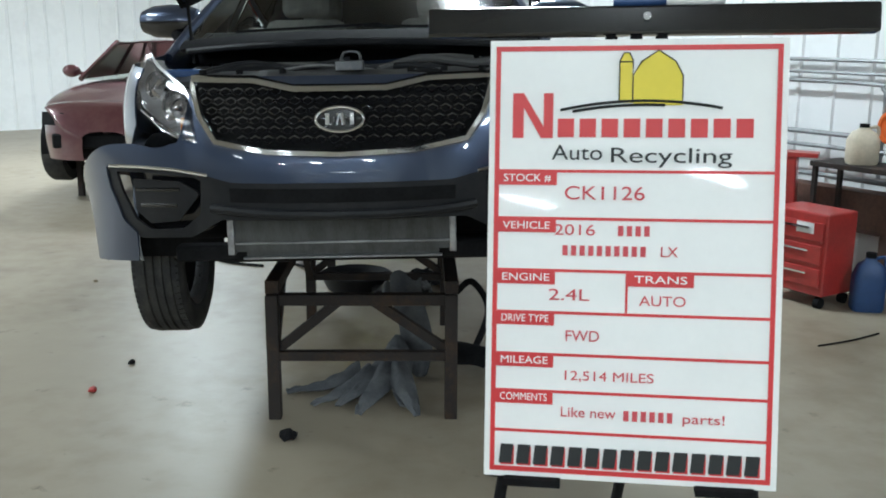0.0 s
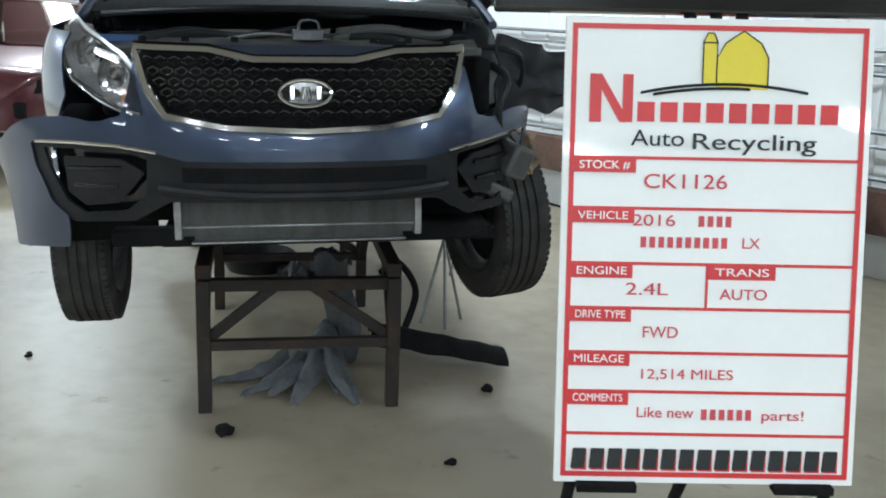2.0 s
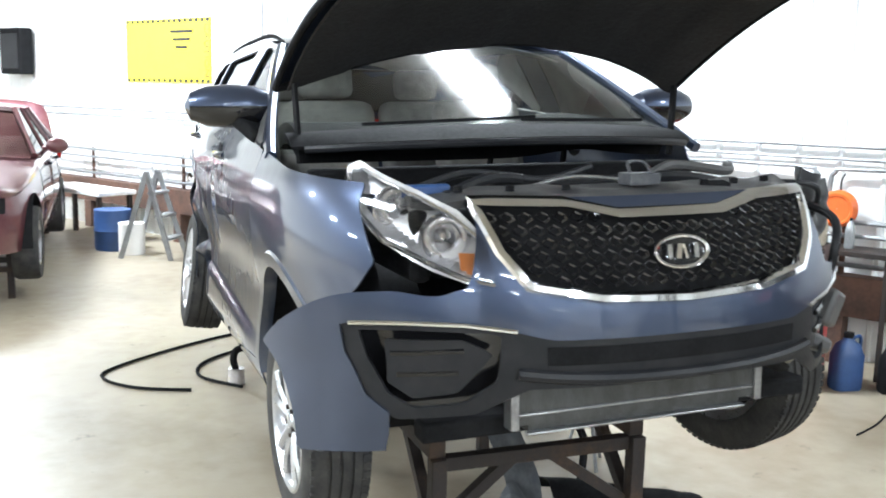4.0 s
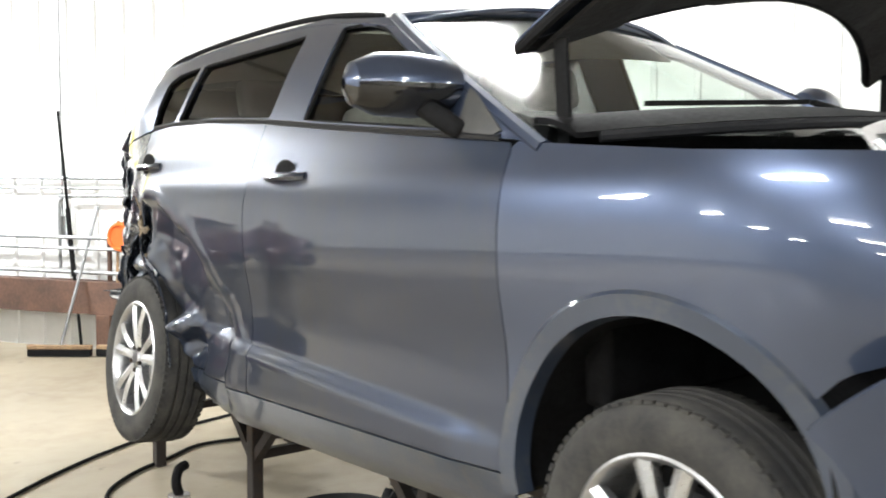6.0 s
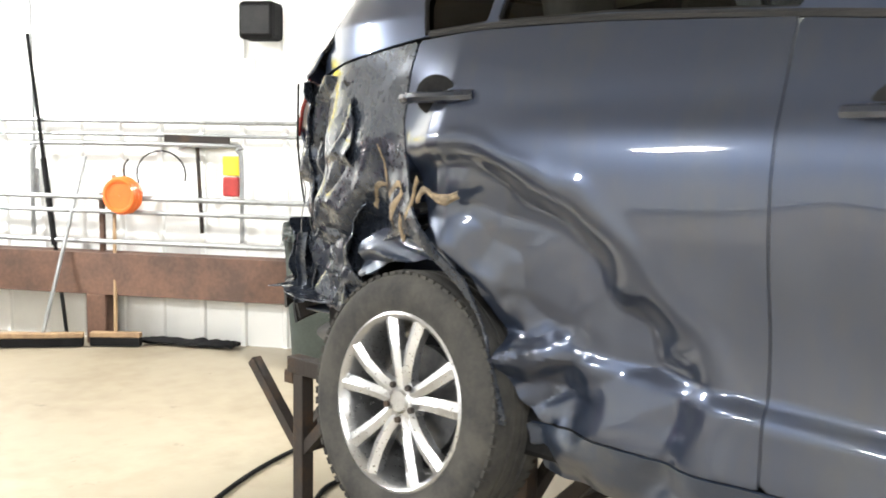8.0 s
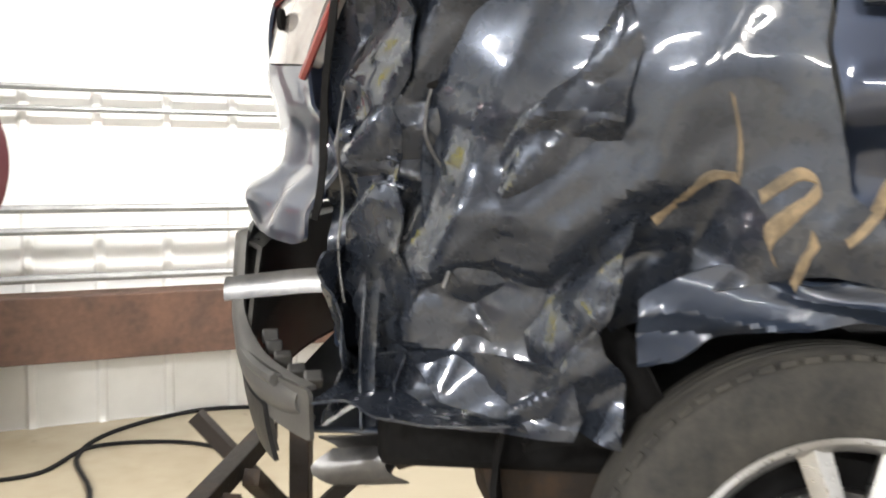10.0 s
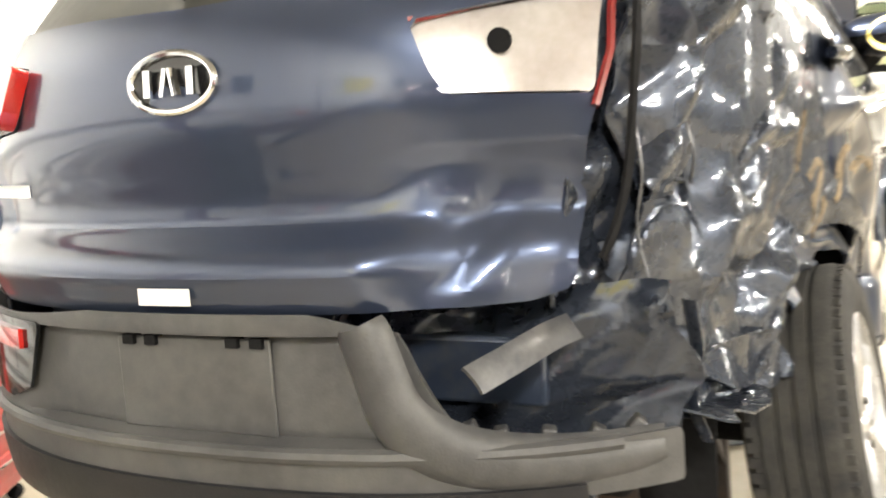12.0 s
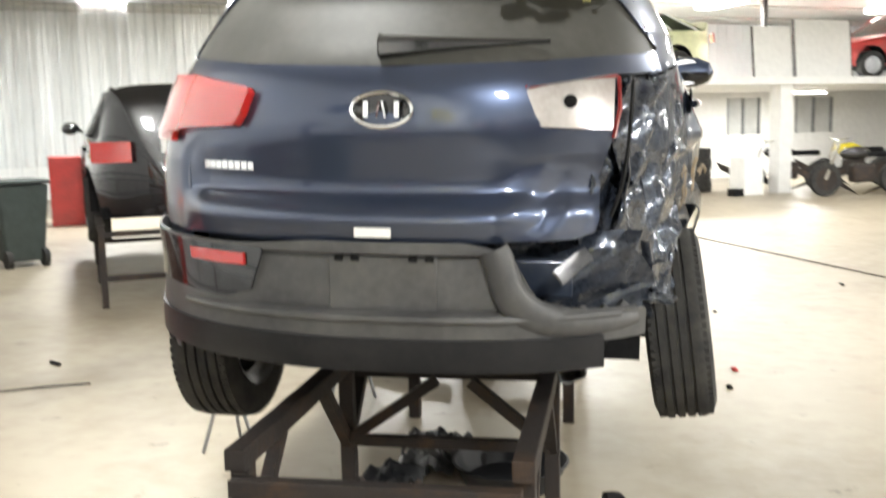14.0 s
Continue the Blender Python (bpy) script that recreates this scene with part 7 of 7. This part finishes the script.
cord_reel(on_wall(4.34, 1.02, 0.20), "orange extension cord coiled on a wall hook")
cord_reel(on_wall(-1.00, 1.09, 0.20), "orange extension cord coiled on a wall hook")
b = bmesh.new()
tube(b, [ROOM @ Vector((WALL_X - 0.05, 4.14 + 0.18 * math.cos(a), 1.16 + 0.16 * math.sin(a))) for a in grid(-0.4, 3.4, 14)], 0.006, 6)
tagged(part("cable_loop", b, MATT_BLACK), "thin dark cable loop on the wall", "cable")
b = bmesh.new()
tube(b, [ROOM @ Vector((WALL_X - 0.04, 5.10, z)) for z in (3.9, 3.0, 2.0, 1.15)], 0.008, 6)
tube(b, [ROOM @ Vector((WALL_X - 0.05, 5.10, z)) for z in (1.18, 1.12, 1.02, 0.98)], 0.03, 10)
tagged(part("extension_cord", b, PIPE), "grey cord with plug hanging down the wall", "cord")
b = bmesh.new()
tube(b, [ROOM @ Vector((WALL_X - 0.06, 3.87 - 0.03 * k, 1.39 - 0.62 * k)) for k in (0, 0.5, 1)], 0.014, 6)
bar(b, ROOM @ Vector((WALL_X - 0.06, 4.10, 1.405)), ROOM @ Vector((WALL_X - 0.06, 3.64, 1.395)), 0.03, 0.05)
tagged(part("squeegee", b, STEEL_DARK), "dark squeegee hanging upside down on the wall", "squeegee")


def broom(head, topp, w, handle_mat, label, yaw=0.0):
    t = thing("push_broom", label, "broom", group="brooms by the wall")
    b = bmesh.new()
    rod(b, head, topp, 0.013, 10)
    part("handle", b, handle_mat, t)
    b = bmesh.new()
    d = ROOM.to_3x3() @ Vector((math.sin(yaw), math.cos(yaw), 0))
    h = Vector(head)
    bar(b, h - d * w / 2 + Vector((0, 0, 0.02)), h + d * w / 2 + Vector((0, 0, 0.02)), 0.06, 0.035)
    part("block", b, WOOD, t, smooth=False, bevel=0.006)
    b = bmesh.new()
    bar(b, h - d * w / 2 * 0.97 + Vector((0, 0, -0.026)), h + d * w / 2 * 0.97 + Vector((0, 0, -0.026)), 0.07, 0.055)
    part("bristle_pad", b, MATT_BLACK, t, smooth=False)
    return t


broom(room(3.17, 4.83, 0.062), room(3.53, 4.70, 1.27), 0.54, PIPE, "wide push broom with a grey handle leaning on the wall", -0.35)
broom(room(3.33, 4.38, 0.062), room(3.50, 4.47, 1.15), 0.34, WOOD, "wooden-handled broom leaning on the wall", -0.2)
b = bmesh.new()
rod(b, room(3.36, 4.76, 0.0), room(3.55, 5.13, 2.10), 0.013, 10)
rod(b, room(3.42, 4.88, 0.66), room(3.47, 4.98, 1.25), 0.021, 10)
tagged(part("long_pole", b, MATT_BLACK), "long black pole with a thick sleeve leaning on the wall", "pole")

b = bmesh.new()
random.seed(4)
patch(b, lambda u, v: ROOM @ Vector((3.40 + 0.14 * v, 4.25 - 0.68 * u, 0.03 + 0.045 * abs(noise.noise(Vector((u * 6, v * 3, 2)))))), grid(0, 1, 24), grid(0, 1, 8))
tagged(part("floor_rag", b, MATT_BLACK, None, solid=0.02), "crumpled black rag on the floor by the wall", "rag")


# ---- tools and containers beside the railed wall ----
col = thing("engine_hoist", "red steel hoist column with a round white badge", "hoist", ROOM @ pose(3.08, -0.27, 0, 0, 0, -58))
b = bmesh.new()
for z0, z1, w0, w1 in ((0.06, 0.30, 0.54, 0.36), (0.30, 0.86, 0.36, 0.32)):
    v = [b.verts.new((sx * w, sy * 0.09, z)) for z, w in ((z0, w0 / 2), (z1, w1 / 2)) for sx, sy in ((-1, -1), (1, -1), (1, 1), (-1, 1))]
    for q in ((0, 1, 5, 4), (1, 2, 6, 5), (2, 3, 7, 6), (3, 0, 4, 7), (4, 5, 6, 7), (3, 2, 1, 0)):
        b.faces.new([v[k] for k in q])
part("column", b, RED, col, smooth=False, bevel=0.012)
b = bmesh.new()
lathe(b, [(0.002, -0.096), (0.072, -0.096), (0.078, -0.088)], 28, "y")
bmesh.ops.translate(b, vec=(0, 0, 0.50), verts=b.verts)
part("badge", b, WHITE, col)
b = bmesh.new()
bar(b, (-0.34, -0.05, 0.045), (0.36, -0.05, 0.045), 0.12, 0.08)
bar(b, (0.0, -0.3, 0.045), (0.0, 0.3, 0.045), 0.10, 0.07)
part("foot", b, RED, col, smooth=False, bevel=0.01)
b = bmesh.new()
rod(b, (-0.08, 0, 0.86), (-0.08, 0, 1.0), 0.08, 14, 0.06)
bar(b, (-0.22, -0.02, 0.87), (0.30, -0.02, 0.87), 0.16, 0.03)
part("ram_head", b, RED, col)

shelf = thing("tool_shelf", "black steel tool shelf beside the red hoist", "shelf", ROOM @ pose(3.22, -1.02, 0))
b = bmesh.new()
box(b, 0, 0, 0.83, 0.34, 0.86, 0.035)
part("top", b, STEEL_DARK, shelf, smooth=False, bevel=0.004)
for x, y in itertools.product((-0.14, 0.14), (-0.40, 0.40)):
    b = bmesh.new()
    bar(b, (x, y, 0), (x, y, 0.815), 0.03, 0.03, (0, 1, 0))
    part("leg", b, STEEL_DARK, shelf, smooth=False)
cart = thing("tool_cart", "red metal cabinet on castors with paper labels", "tool cart", ROOM @ pose(2.67, -0.94, 0, 0, 0, -90) @ Matrix.Diagonal((1.28, 1, 0.98, 1)))
b = bmesh.new()
box(b, 0, 0, 0.35, 0.34, 0.30, 0.54)
part("body", b, RED, cart, smooth=False, bevel=0.012)
for k in range(3):
    b = bmesh.new()
    box(b, 0, -0.155, 0.20 + 0.15 * k, 0.30, 0.012, 0.12)
    d_ = part("drawer", b, RED, cart, smooth=False, bevel=0.004)
    b = bmesh.new()
    bar(b, (-0.08, -0.17, 0.225 + 0.15 * k), (0.08, -0.17, 0.225 + 0.15 * k), 0.012, 0.012)
    part("pull", b, CHROME, d_)
for x, y in itertools.product((-0.14, 0.14), (-0.12, 0.12)):
    b = bmesh.new()
    lathe(b, [(0.002, -0.015), (0.035, -0.015), (0.035, 0.015), (0.002, 0.015)], 14, "x")
    bmesh.ops.translate(b, vec=(x, y, 0.035), verts=b.verts)
    part("castor", b, MATT_BLACK, cart)
b = bmesh.new()
box(b, 0.05, -0.1625, 0.52, 0.10, 0.002, 0.07)
part("paper_label", b, WHITE, cart, smooth=False)


def jug(m, mat_, label, h=0.30, w=0.19, d=0.12, tag_mat=None):
    t = thing("jug", label, "jug", m, group="jugs by the wall")
    b = bmesh.new()
    rows = []
    for z, k in ((0.0, 0.92), (0.02, 1.0), (h * 0.62, 1.0), (h * 0.82, 0.72), (h * 0.9, 0.34), (h * 0.95, 0.28)):
        rows.append([b.verts.new((w / 2 * k * math.copysign(abs(math.cos(a)) ** 0.5, math.cos(a)), d / 2 * k * math.copysign(abs(math.sin(a)) ** 0.5, math.sin(a)), z)) for a in [2 * math.pi * q / 20 for q in range(20)]])
    for r1, r2 in zip(rows, rows[1:]):
        for q in range(20):
            b.faces.new((r1[q], r1[(q + 1) % 20], r2[(q + 1) % 20], r2[q]))
    b.faces.new(rows[0][::-1])
    part("bottle", b, mat_, t)
    b = bmesh.new()
    rod(b, (0, 0, h * 0.94), (0, 0, h * 1.03), w * 0.16, 12)
    part("cap", b, MATT_BLACK if mat_ is not MATT_BLACK else RED, t)
    b = bmesh.new()
    tube(b, smooth_path([(w * 0.14, 0, h * 0.92), (w * 0.40, 0, h * 0.95), (w * 0.46, 0, h * 0.80), (w * 0.42, 0, h * 0.68)]), 0.012, 6)
    part("handle", b, mat_, t)
    if tag_mat:
        b = bmesh.new()
        box(b, 0, -d / 2 - 0.002, h * 0.33, w * 0.62, 0.003, h * 0.4)
        part("label_patch", b, tag_mat, t, smooth=False)
    return t


jug(ROOM @ pose(2.90, -1.58, 0, 0, 0, -60), MATT_BLACK, "black oil jug with a white label on the floor", 0.34, 0.22, 0.14, WHITE)
jug(ROOM @ pose(2.78, -1.30, 0, 0, 0, -40), BLUE, "blue fluid jug on the floor", 0.36, 0.20, 0.14)
jug(ROOM @ pose(3.2, -0.88, 0.848, 0, 0, -40), CREAM_PLASTIC, "cream plastic jug on the tool shelf", 0.26, 0.20, 0.16)
jug(ROOM @ pose(3.2, -1.14, 0.848, 0, 0, 0), PIPE, "slim silver bottle on the tool shelf", 0.20, 0.06, 0.06)
tyre(ROOM @ pose(3.10, 0.22, 0.33, 90, 0, -80), label="black tyre standing against the wall")

# wheeled bin, red cabinet and clutter further along
binn = thing("wheeled_bin", "dark grey wheeled rubbish bin by the wall", "bin", ROOM @ pose(2.55, -7.45, 0, 0, 0, 20))
b = bmesh.new()
v = [b.verts.new((sx * w, sy * w * 1.05, z)) for z, w in ((0.06, 0.21), (0.92, 0.28)) for sx, sy in ((-1, -1), (1, -1), (1, 1), (-1, 1))]
for q in ((0, 1, 5, 4), (1, 2, 6, 5), (2, 3, 7, 6), (3, 0, 4, 7), (4, 5, 6, 7), (3, 2, 1, 0)):
    b.faces.new([v[k] for k in q])
part("body", b, GREEN_GREY, binn, smooth=False, bevel=0.03)
b = bmesh.new()
box(b, 0, 0, 0.955, 0.60, 0.62, 0.05)
part("lid", b, GREEN_GREY, binn, smooth=False, bevel=0.02)
for x in (-0.2, 0.2):
    b = bmesh.new()
    lathe(b, [(0.002, -0.03), (0.10, -0.03), (0.10, 0.03), (0.002, 0.03)], 18, "x")
    bmesh.ops.translate(b, vec=(x, 0.24, 0.10), verts=b.verts)
    part("wheel", b, RUBBER, binn)
room_box("tool_chest", 2.05, -12.4, 0.55, 0.5, 0.7, 1.1, RED, "tall red tool chest by the wall", "tool chest", kind="thing", bevel=0.015)
room_box("grey_locker", 1.72, -12.0, 0.60, 0.16, 0.16, 1.2, PIPE, "narrow grey steel cylinder rack", "rack", kind="thing", bevel=0.02)
random.seed(9)
rack = thing("wall_shelf", "cluttered steel wall shelf with boxes and cans", "shelf", ROOM @ pose(3.15, -9.9, 0))
for z in (0.4, 0.85, 1.3):
    b = bmesh.new()
    box(b, 0, 0, z, 0.4, 2.2, 0.03)
    part("shelf_board", b, WOOD, rack, smooth=False)
for y in (-1.08, 0, 1.08):
    b = bmesh.new()
    box(b, -0.18, y, 0.7, 0.04, 0.04, 1.4)
    part("upright", b, STEEL_DARK, rack, smooth=False)
for k in range(18):
    z = (0.415, 0.865, 1.315)[k % 3]
    h = random.uniform(0.12, 0.30)
    b = bmesh.new()
    y = -0.95 + 0.32 * (k // 3) + random.uniform(-0.05, 0.05)
    if k % 2:
        rod(b, (0, y, z), (0, y, z + h), 0.08, 14)
    else:
        box(b, 0, y, z + h / 2, 0.26, 0.22, h)
    bmesh.ops.transform(b, matrix=ROOM @ pose(3.15, -9.9, 0), verts=b.verts)
    tagged(part("stored_can" if k % 2 else "stored_box", b, (RED, CREAM_PLASTIC, BLUE, YELLOW, PIPE, ORANGE, WOOD)[k % 7], None, bevel=0.01), "small container on the wall shelf", "container", group="containers on the wall shelf")

# drums, ladder and bench behind the maroon car
drum_ = thing("drum", "blue plastic drum on the floor", "drum", ROOM @ pose(2.58, 6.5, 0))
b = bmesh.new()
lathe(b, [(0.002, 0.0), (0.19, 0.0), (0.2, 0.03), (0.2, 0.2), (0.21, 0.22), (0.2, 0.24), (0.2, 0.45), (0.002, 0.46)], 24, "z")
part("barrel", b, BLUE, drum_)
drum2 = thing("drum", "white plastic drum on the floor", "drum", ROOM @ pose(2.55, 6.1, 0))
b = bmesh.new()
lathe(b, [(0.002, 0.0), (0.13, 0.0), (0.14, 0.03), (0.14, 0.34), (0.002, 0.36)], 24, "z")
part("barrel", b, WHITE, drum2)
lad = thing("step_ladder", "aluminium step ladder standing open", "ladder", ROOM @ pose(2.60, 5.78, 0, 0, 0, 30))
for s in (-1, 1):
    for y0 in (-0.28, 0.28):
        b = bmesh.new()
        bar(b, (s * 0.20, y0, 0), (s * 0.14, 0, 0.92), 0.03, 0.05)
        part("stile", b, PIPE, lad, smooth=False)
for k in range(3):
    b = bmesh.new()
    box(b, 0, -0.28 * (1 - (0.22 + 0.24 * k) / 0.92), 0.22 + 0.24 * k, 0.34, 0.10, 0.025)
    part("step", b, PIPE, lad, smooth=False)
bench2 = thing("side_bench", "low white bench by the wall", "bench", ROOM @ pose(2.85, 7.45, 0))
b = bmesh.new()
box(b, 0, 0, 0.58, 0.5, 1.3, 0.05)
part("top", b, WHITE, bench2, smooth=False, bevel=0.008)
for x, y in itertools.product((-0.2, 0.2), (-0.58, 0.58)):
    b = bmesh.new()
    box(b, x, y, 0.277, 0.05, 0.05, 0.555)
    part("leg", b, STEEL_DARK, bench2, smooth=False)

can = thing("rubbish_can", "grey plastic rubbish can with a clear liner bag over its rim", "rubbish can", pose(1.23, 4.04, 0))
b = bmesh.new()
lathe(b, [(0.002, 0.02), (0.20, 0.0), (0.225, 0.03), (0.275, 0.80), (0.29, 0.81), (0.29, 0.85), (0.27, 0.855), (0.262, 0.80), (0.215, 0.06)], 36, "z")
part("barrel", b, GREEN_GREY, can)
b = bmesh.new()
patch(b, lambda a, v: Vector(((0.300 - 0.02 * v + 0.010 * noise.noise(Vector((a * 3, v * 2, 1)))) * math.cos(a), (0.300 - 0.02 * v + 0.010 * noise.noise(Vector((a * 3, v * 2, 1)))) * math.sin(a), 0.76 + 0.15 * v + 0.03 * noise.noise(Vector((a * 4, v, 5))))), grid(0, 2 * math.pi, 70), grid(0, 1, 8))
part("liner_bag", b, STRIP, can, "clear crinkled liner bag")
b = bmesh.new()
patch(b, lambda u, v: Vector((1.37 + 0.10 * math.sin(math.pi * u) - 0.10 * v, 3.83 - 0.16 * math.sin(math.pi * u) + 0.12 * v, 0.84 + 0.86 * u + 0.03 * noise.noise(Vector((u * 5, v * 4, 3))) - 0.10 * v * u)) + Vector((-0.06 * u, 0.10 * u, 0)), grid(0, 1, 30), grid(0, 1, 10))
tagged(part("scrap_bumper", b, MAROON, None, solid=0.006), "bent piece of maroon bumper skin standing in the rubbish can", "scrap bumper")

# ---- on the floor round the stand ----
def loose_hose(pts, r, label, mat_=MATT_BLACK):
    b = bmesh.new()
    tube(b, smooth_path([(x, y, r + 0.001) for x, y in pts], 10), r, 8)
    return tagged(part("floor_hose", b, mat_), label, "hose")


loose_hose([(-0.92, 1.42), (-1.22, 1.55), (-1.40, 1.78), (-1.34, 2.02), (-0.82, 2.48), (-0.22, 2.83), (0.5, 3.05), (1.1, 3.25), (1.5, 3.5), (1.85, 3.49), (2.2, 3.25), (2.36, 2.85), (2.55, 2.42)], 0.010, "black air hose lying across the floor")
loose_hose([(-0.62, 1.40), (-0.828, 1.668), (-0.80, 1.95), (-0.586, 2.19), (-0.30, 2.36), (-0.05, 2.49), (0.30, 2.40), (0.57, 2.185)], 0.010, "black hose loop on the floor")
loose_hose([(1.1, 3.9), (1.28, 3.57), (1.62, 3.50), (1.745, 3.21), (1.68, 2.95), (1.35, 2.75)], 0.009, "black hose loops on the floor")
# this run stands for a crack in the concrete
loose_hose([(-3.6, -3.4), (-3.085, -4.5), (-1.563, -7.75), (-0.4, -10.2)], 0.006, "crack across the floor, drawn as a thin dark tube")
loose_hose([(2.90, -0.17), (2.68, -0.30), (2.457, -0.394)], 0.005, "thin rod-like hose end on the floor")
loose_hose([(2.99, -0.83), (2.90, -0.78)], 0.012, "short black hose piece on the floor")

random.seed(21)
for x, y, r, mat_, lab in ((-0.313, -1.61, 0.038, MATT_BLACK, "black"), (0.84, -1.267, 0.03, MATT_BLACK, "black"), (-1.329, -1.06, 0.022, RED, "reddish"), (0.539, -1.956, 0.022, MATT_BLACK, "black"),
                        (-1.256, -0.668, 0.02, MATT_BLACK, "black"), (-2.6, -4.12, 0.022, MATT_BLACK, "black"), (-1.385, -2.83, 0.015, MATT_BLACK, "black"), (-2.0, 1.0, 0.015, DIRT, "brown"), (0.25, -2.45, 0.012, MATT_BLACK, "black")):
    b = bmesh.new()
    v = bmesh.ops.create_icosphere(b, subdivisions=2, radius=r)["verts"]
    for q in v:
        q.co *= 1 + 0.5 * noise.noise(q.co * 40 + Vector((x, y, 0)))
        q.co.z = max(q.co.z * 0.7, -r * 0.4)
    bmesh.ops.translate(b, vec=(x, y, r * 0.4), verts=v)
    tagged(part("plastic_fragment", b, mat_, None, smooth=False), f"small {lab} plastic fragment on the floor", "fragment", group="fragments on the floor")

# pile of torn grey panels under the stand
random.seed(3)
CLOTH_GREY = material("grey_felt", (0.075, 0.08, 0.09), 0.85, second=(0.13, 0.135, 0.14), scale=8, bump=0.2, bump_scale=60)
for k, (x, y, ang, ln, w) in enumerate(((-0.12, -1.00, 200, 0.36, 0.12), (-0.05, -1.08, 222, 0.34, 0.11), (0.06, -1.12, 250, 0.34, 0.12), (0.16, -1.12, 285, 0.36, 0.12), (0.06, -1.00, 235, 0.42, 0.15), (0.14, -0.95, 275, 0.42, 0.14))):
    b = bmesh.new()
    a = radians(ang)
    d, n = Vector((math.cos(a), math.sin(a), 0)), Vector((-math.sin(a), math.cos(a), 0))
    patch(b, lambda u, v: Vector((x, y, 0)) + d * ln * (u - 0.2) + n * w * (v - 0.5) * (1 - 0.75 * u ** 2) + Vector((0, 0, 0.015 + 0.02 * k * (1 - u) + 0.10 * (1 - u) ** 2 * (1 - (2 * v - 1) ** 2) + 0.03 * abs(noise.noise(Vector((u * 4, v * 3, k * 3.0)))))), grid(0, 1, 16), grid(0, 1, 8))
    tagged(part("torn_liner", b, CLOTH_GREY, None, solid=0.008), "torn grey felt liner strip in a heap under the stand", "liner", group="heap of torn liners")
b = bmesh.new()
patch(b, lambda u, v: Vector((0.12 + 0.16 * v + 0.03 * math.sin(u * 5), -0.86 + 0.25 * u, 0.02 + 0.44 * u + 0.03 * math.sin(v * 6))), grid(0, 1, 14), grid(0, 1, 8))
tagged(part("felt_sheet", b, CLOTH_GREY, None, solid=0.01), "grey felt sheet leaning against the stand leg", "felt sheet")
b = bmesh.new()
def liner(u, v):
    a = math.pi * (0.15 + 0.70 * v)
    return Vector((0.36 + 0.62 * u, -0.72 - 0.28 * u + 0.12 * math.cos(a), 0.012 + 0.13 * math.sin(a) * (1 - 0.35 * u) + 0.012 * noise.noise(Vector((u * 6, v * 4, 1)))))
patch(b, liner, grid(0, 1, 24), grid(0, 1, 12))
tagged(part("arch_liner", b, MATT_BLACK, None, solid=0.006), "black plastic wheel arch liner lying on the floor", "liner")
b = bmesh.new()
tube(b, smooth_path([(0.52, -0.75, 0.1), (0.60, -0.62, 0.28), (0.52, -0.5, 0.40), (0.44, -0.45, 0.33)]), 0.018, 8)
tagged(part("bent_duct", b, MATT_BLACK), "bent black plastic duct on the floor", "duct")
bowl = thing("drain_pan", "black round drain pan under the vehicle", "pan", pose(-0.20, 0.86, 0))
b = bmesh.new()
lathe(b, [(0.002, 0.01), (0.19, 0.0), (0.235, 0.09), (0.245, 0.10), (0.235, 0.105), (0.19, 0.02), (0.002, 0.02)], 32, "z")
part("basin", b, PLASTIC, bowl)
for k, (x, y) in enumerate(((0.18, 0.75), (0.28, 0.95), (0.05, 0.62), (0.20, 0.50))):
    b = bmesh.new()
    patch(b, lambda u, v: Vector((x + 0.26 * (u - 0.5), y + 0.22 * (v - 0.5), 0.02 + 0.09 * abs(noise.noise(Vector((u * 4 + k, v * 4, k * 1.0)))) + 0.05 * math.sin(u * 3) * math.sin(v * 3))), grid(0, 1, 16), grid(0, 1, 14))
    tagged(part("broken_trim", b, PLASTIC if k % 2 else PLASTIC_LIT, None, solid=0.008), "broken dark plastic trim piece on the floor", "trim piece", group="broken trim under the vehicle")
lamp_ = thing("work_light", "small black and silver work light on the floor", "work light", pose(-0.64, 1.50, 0, 0, 0, 30))
b = bmesh.new()
rod(b, (0, 0, 0), (0, 0, 0.10), 0.055, 14, 0.05)
part("head", b, WHITE_LENS, lamp_)
b = bmesh.new()
tube(b, smooth_path([(0, 0, 0.10), (-0.02, 0, 0.16), (0.0, 0, 0.21), (0.05, 0, 0.22)]), 0.022, 8)
part("grip", b, MATT_BLACK, lamp_)
# spindly prop stands
for x, y, h in ((1.14, 0.62, 0.42), (0.80, -0.30, 0.48)):
    t = thing("axle_prop", "thin bright steel prop standing under the vehicle", "prop", pose(x, y, 0), group="thin props")
    for dx, dy in ((-0.12, 0.0), (0.12, 0.05), (0.0, -0.12)):
        b = bmesh.new()
        rod(b, (dx, dy, 0), (0, 0, h), 0.009, 6)
        part("leg", b, PIPE, t)
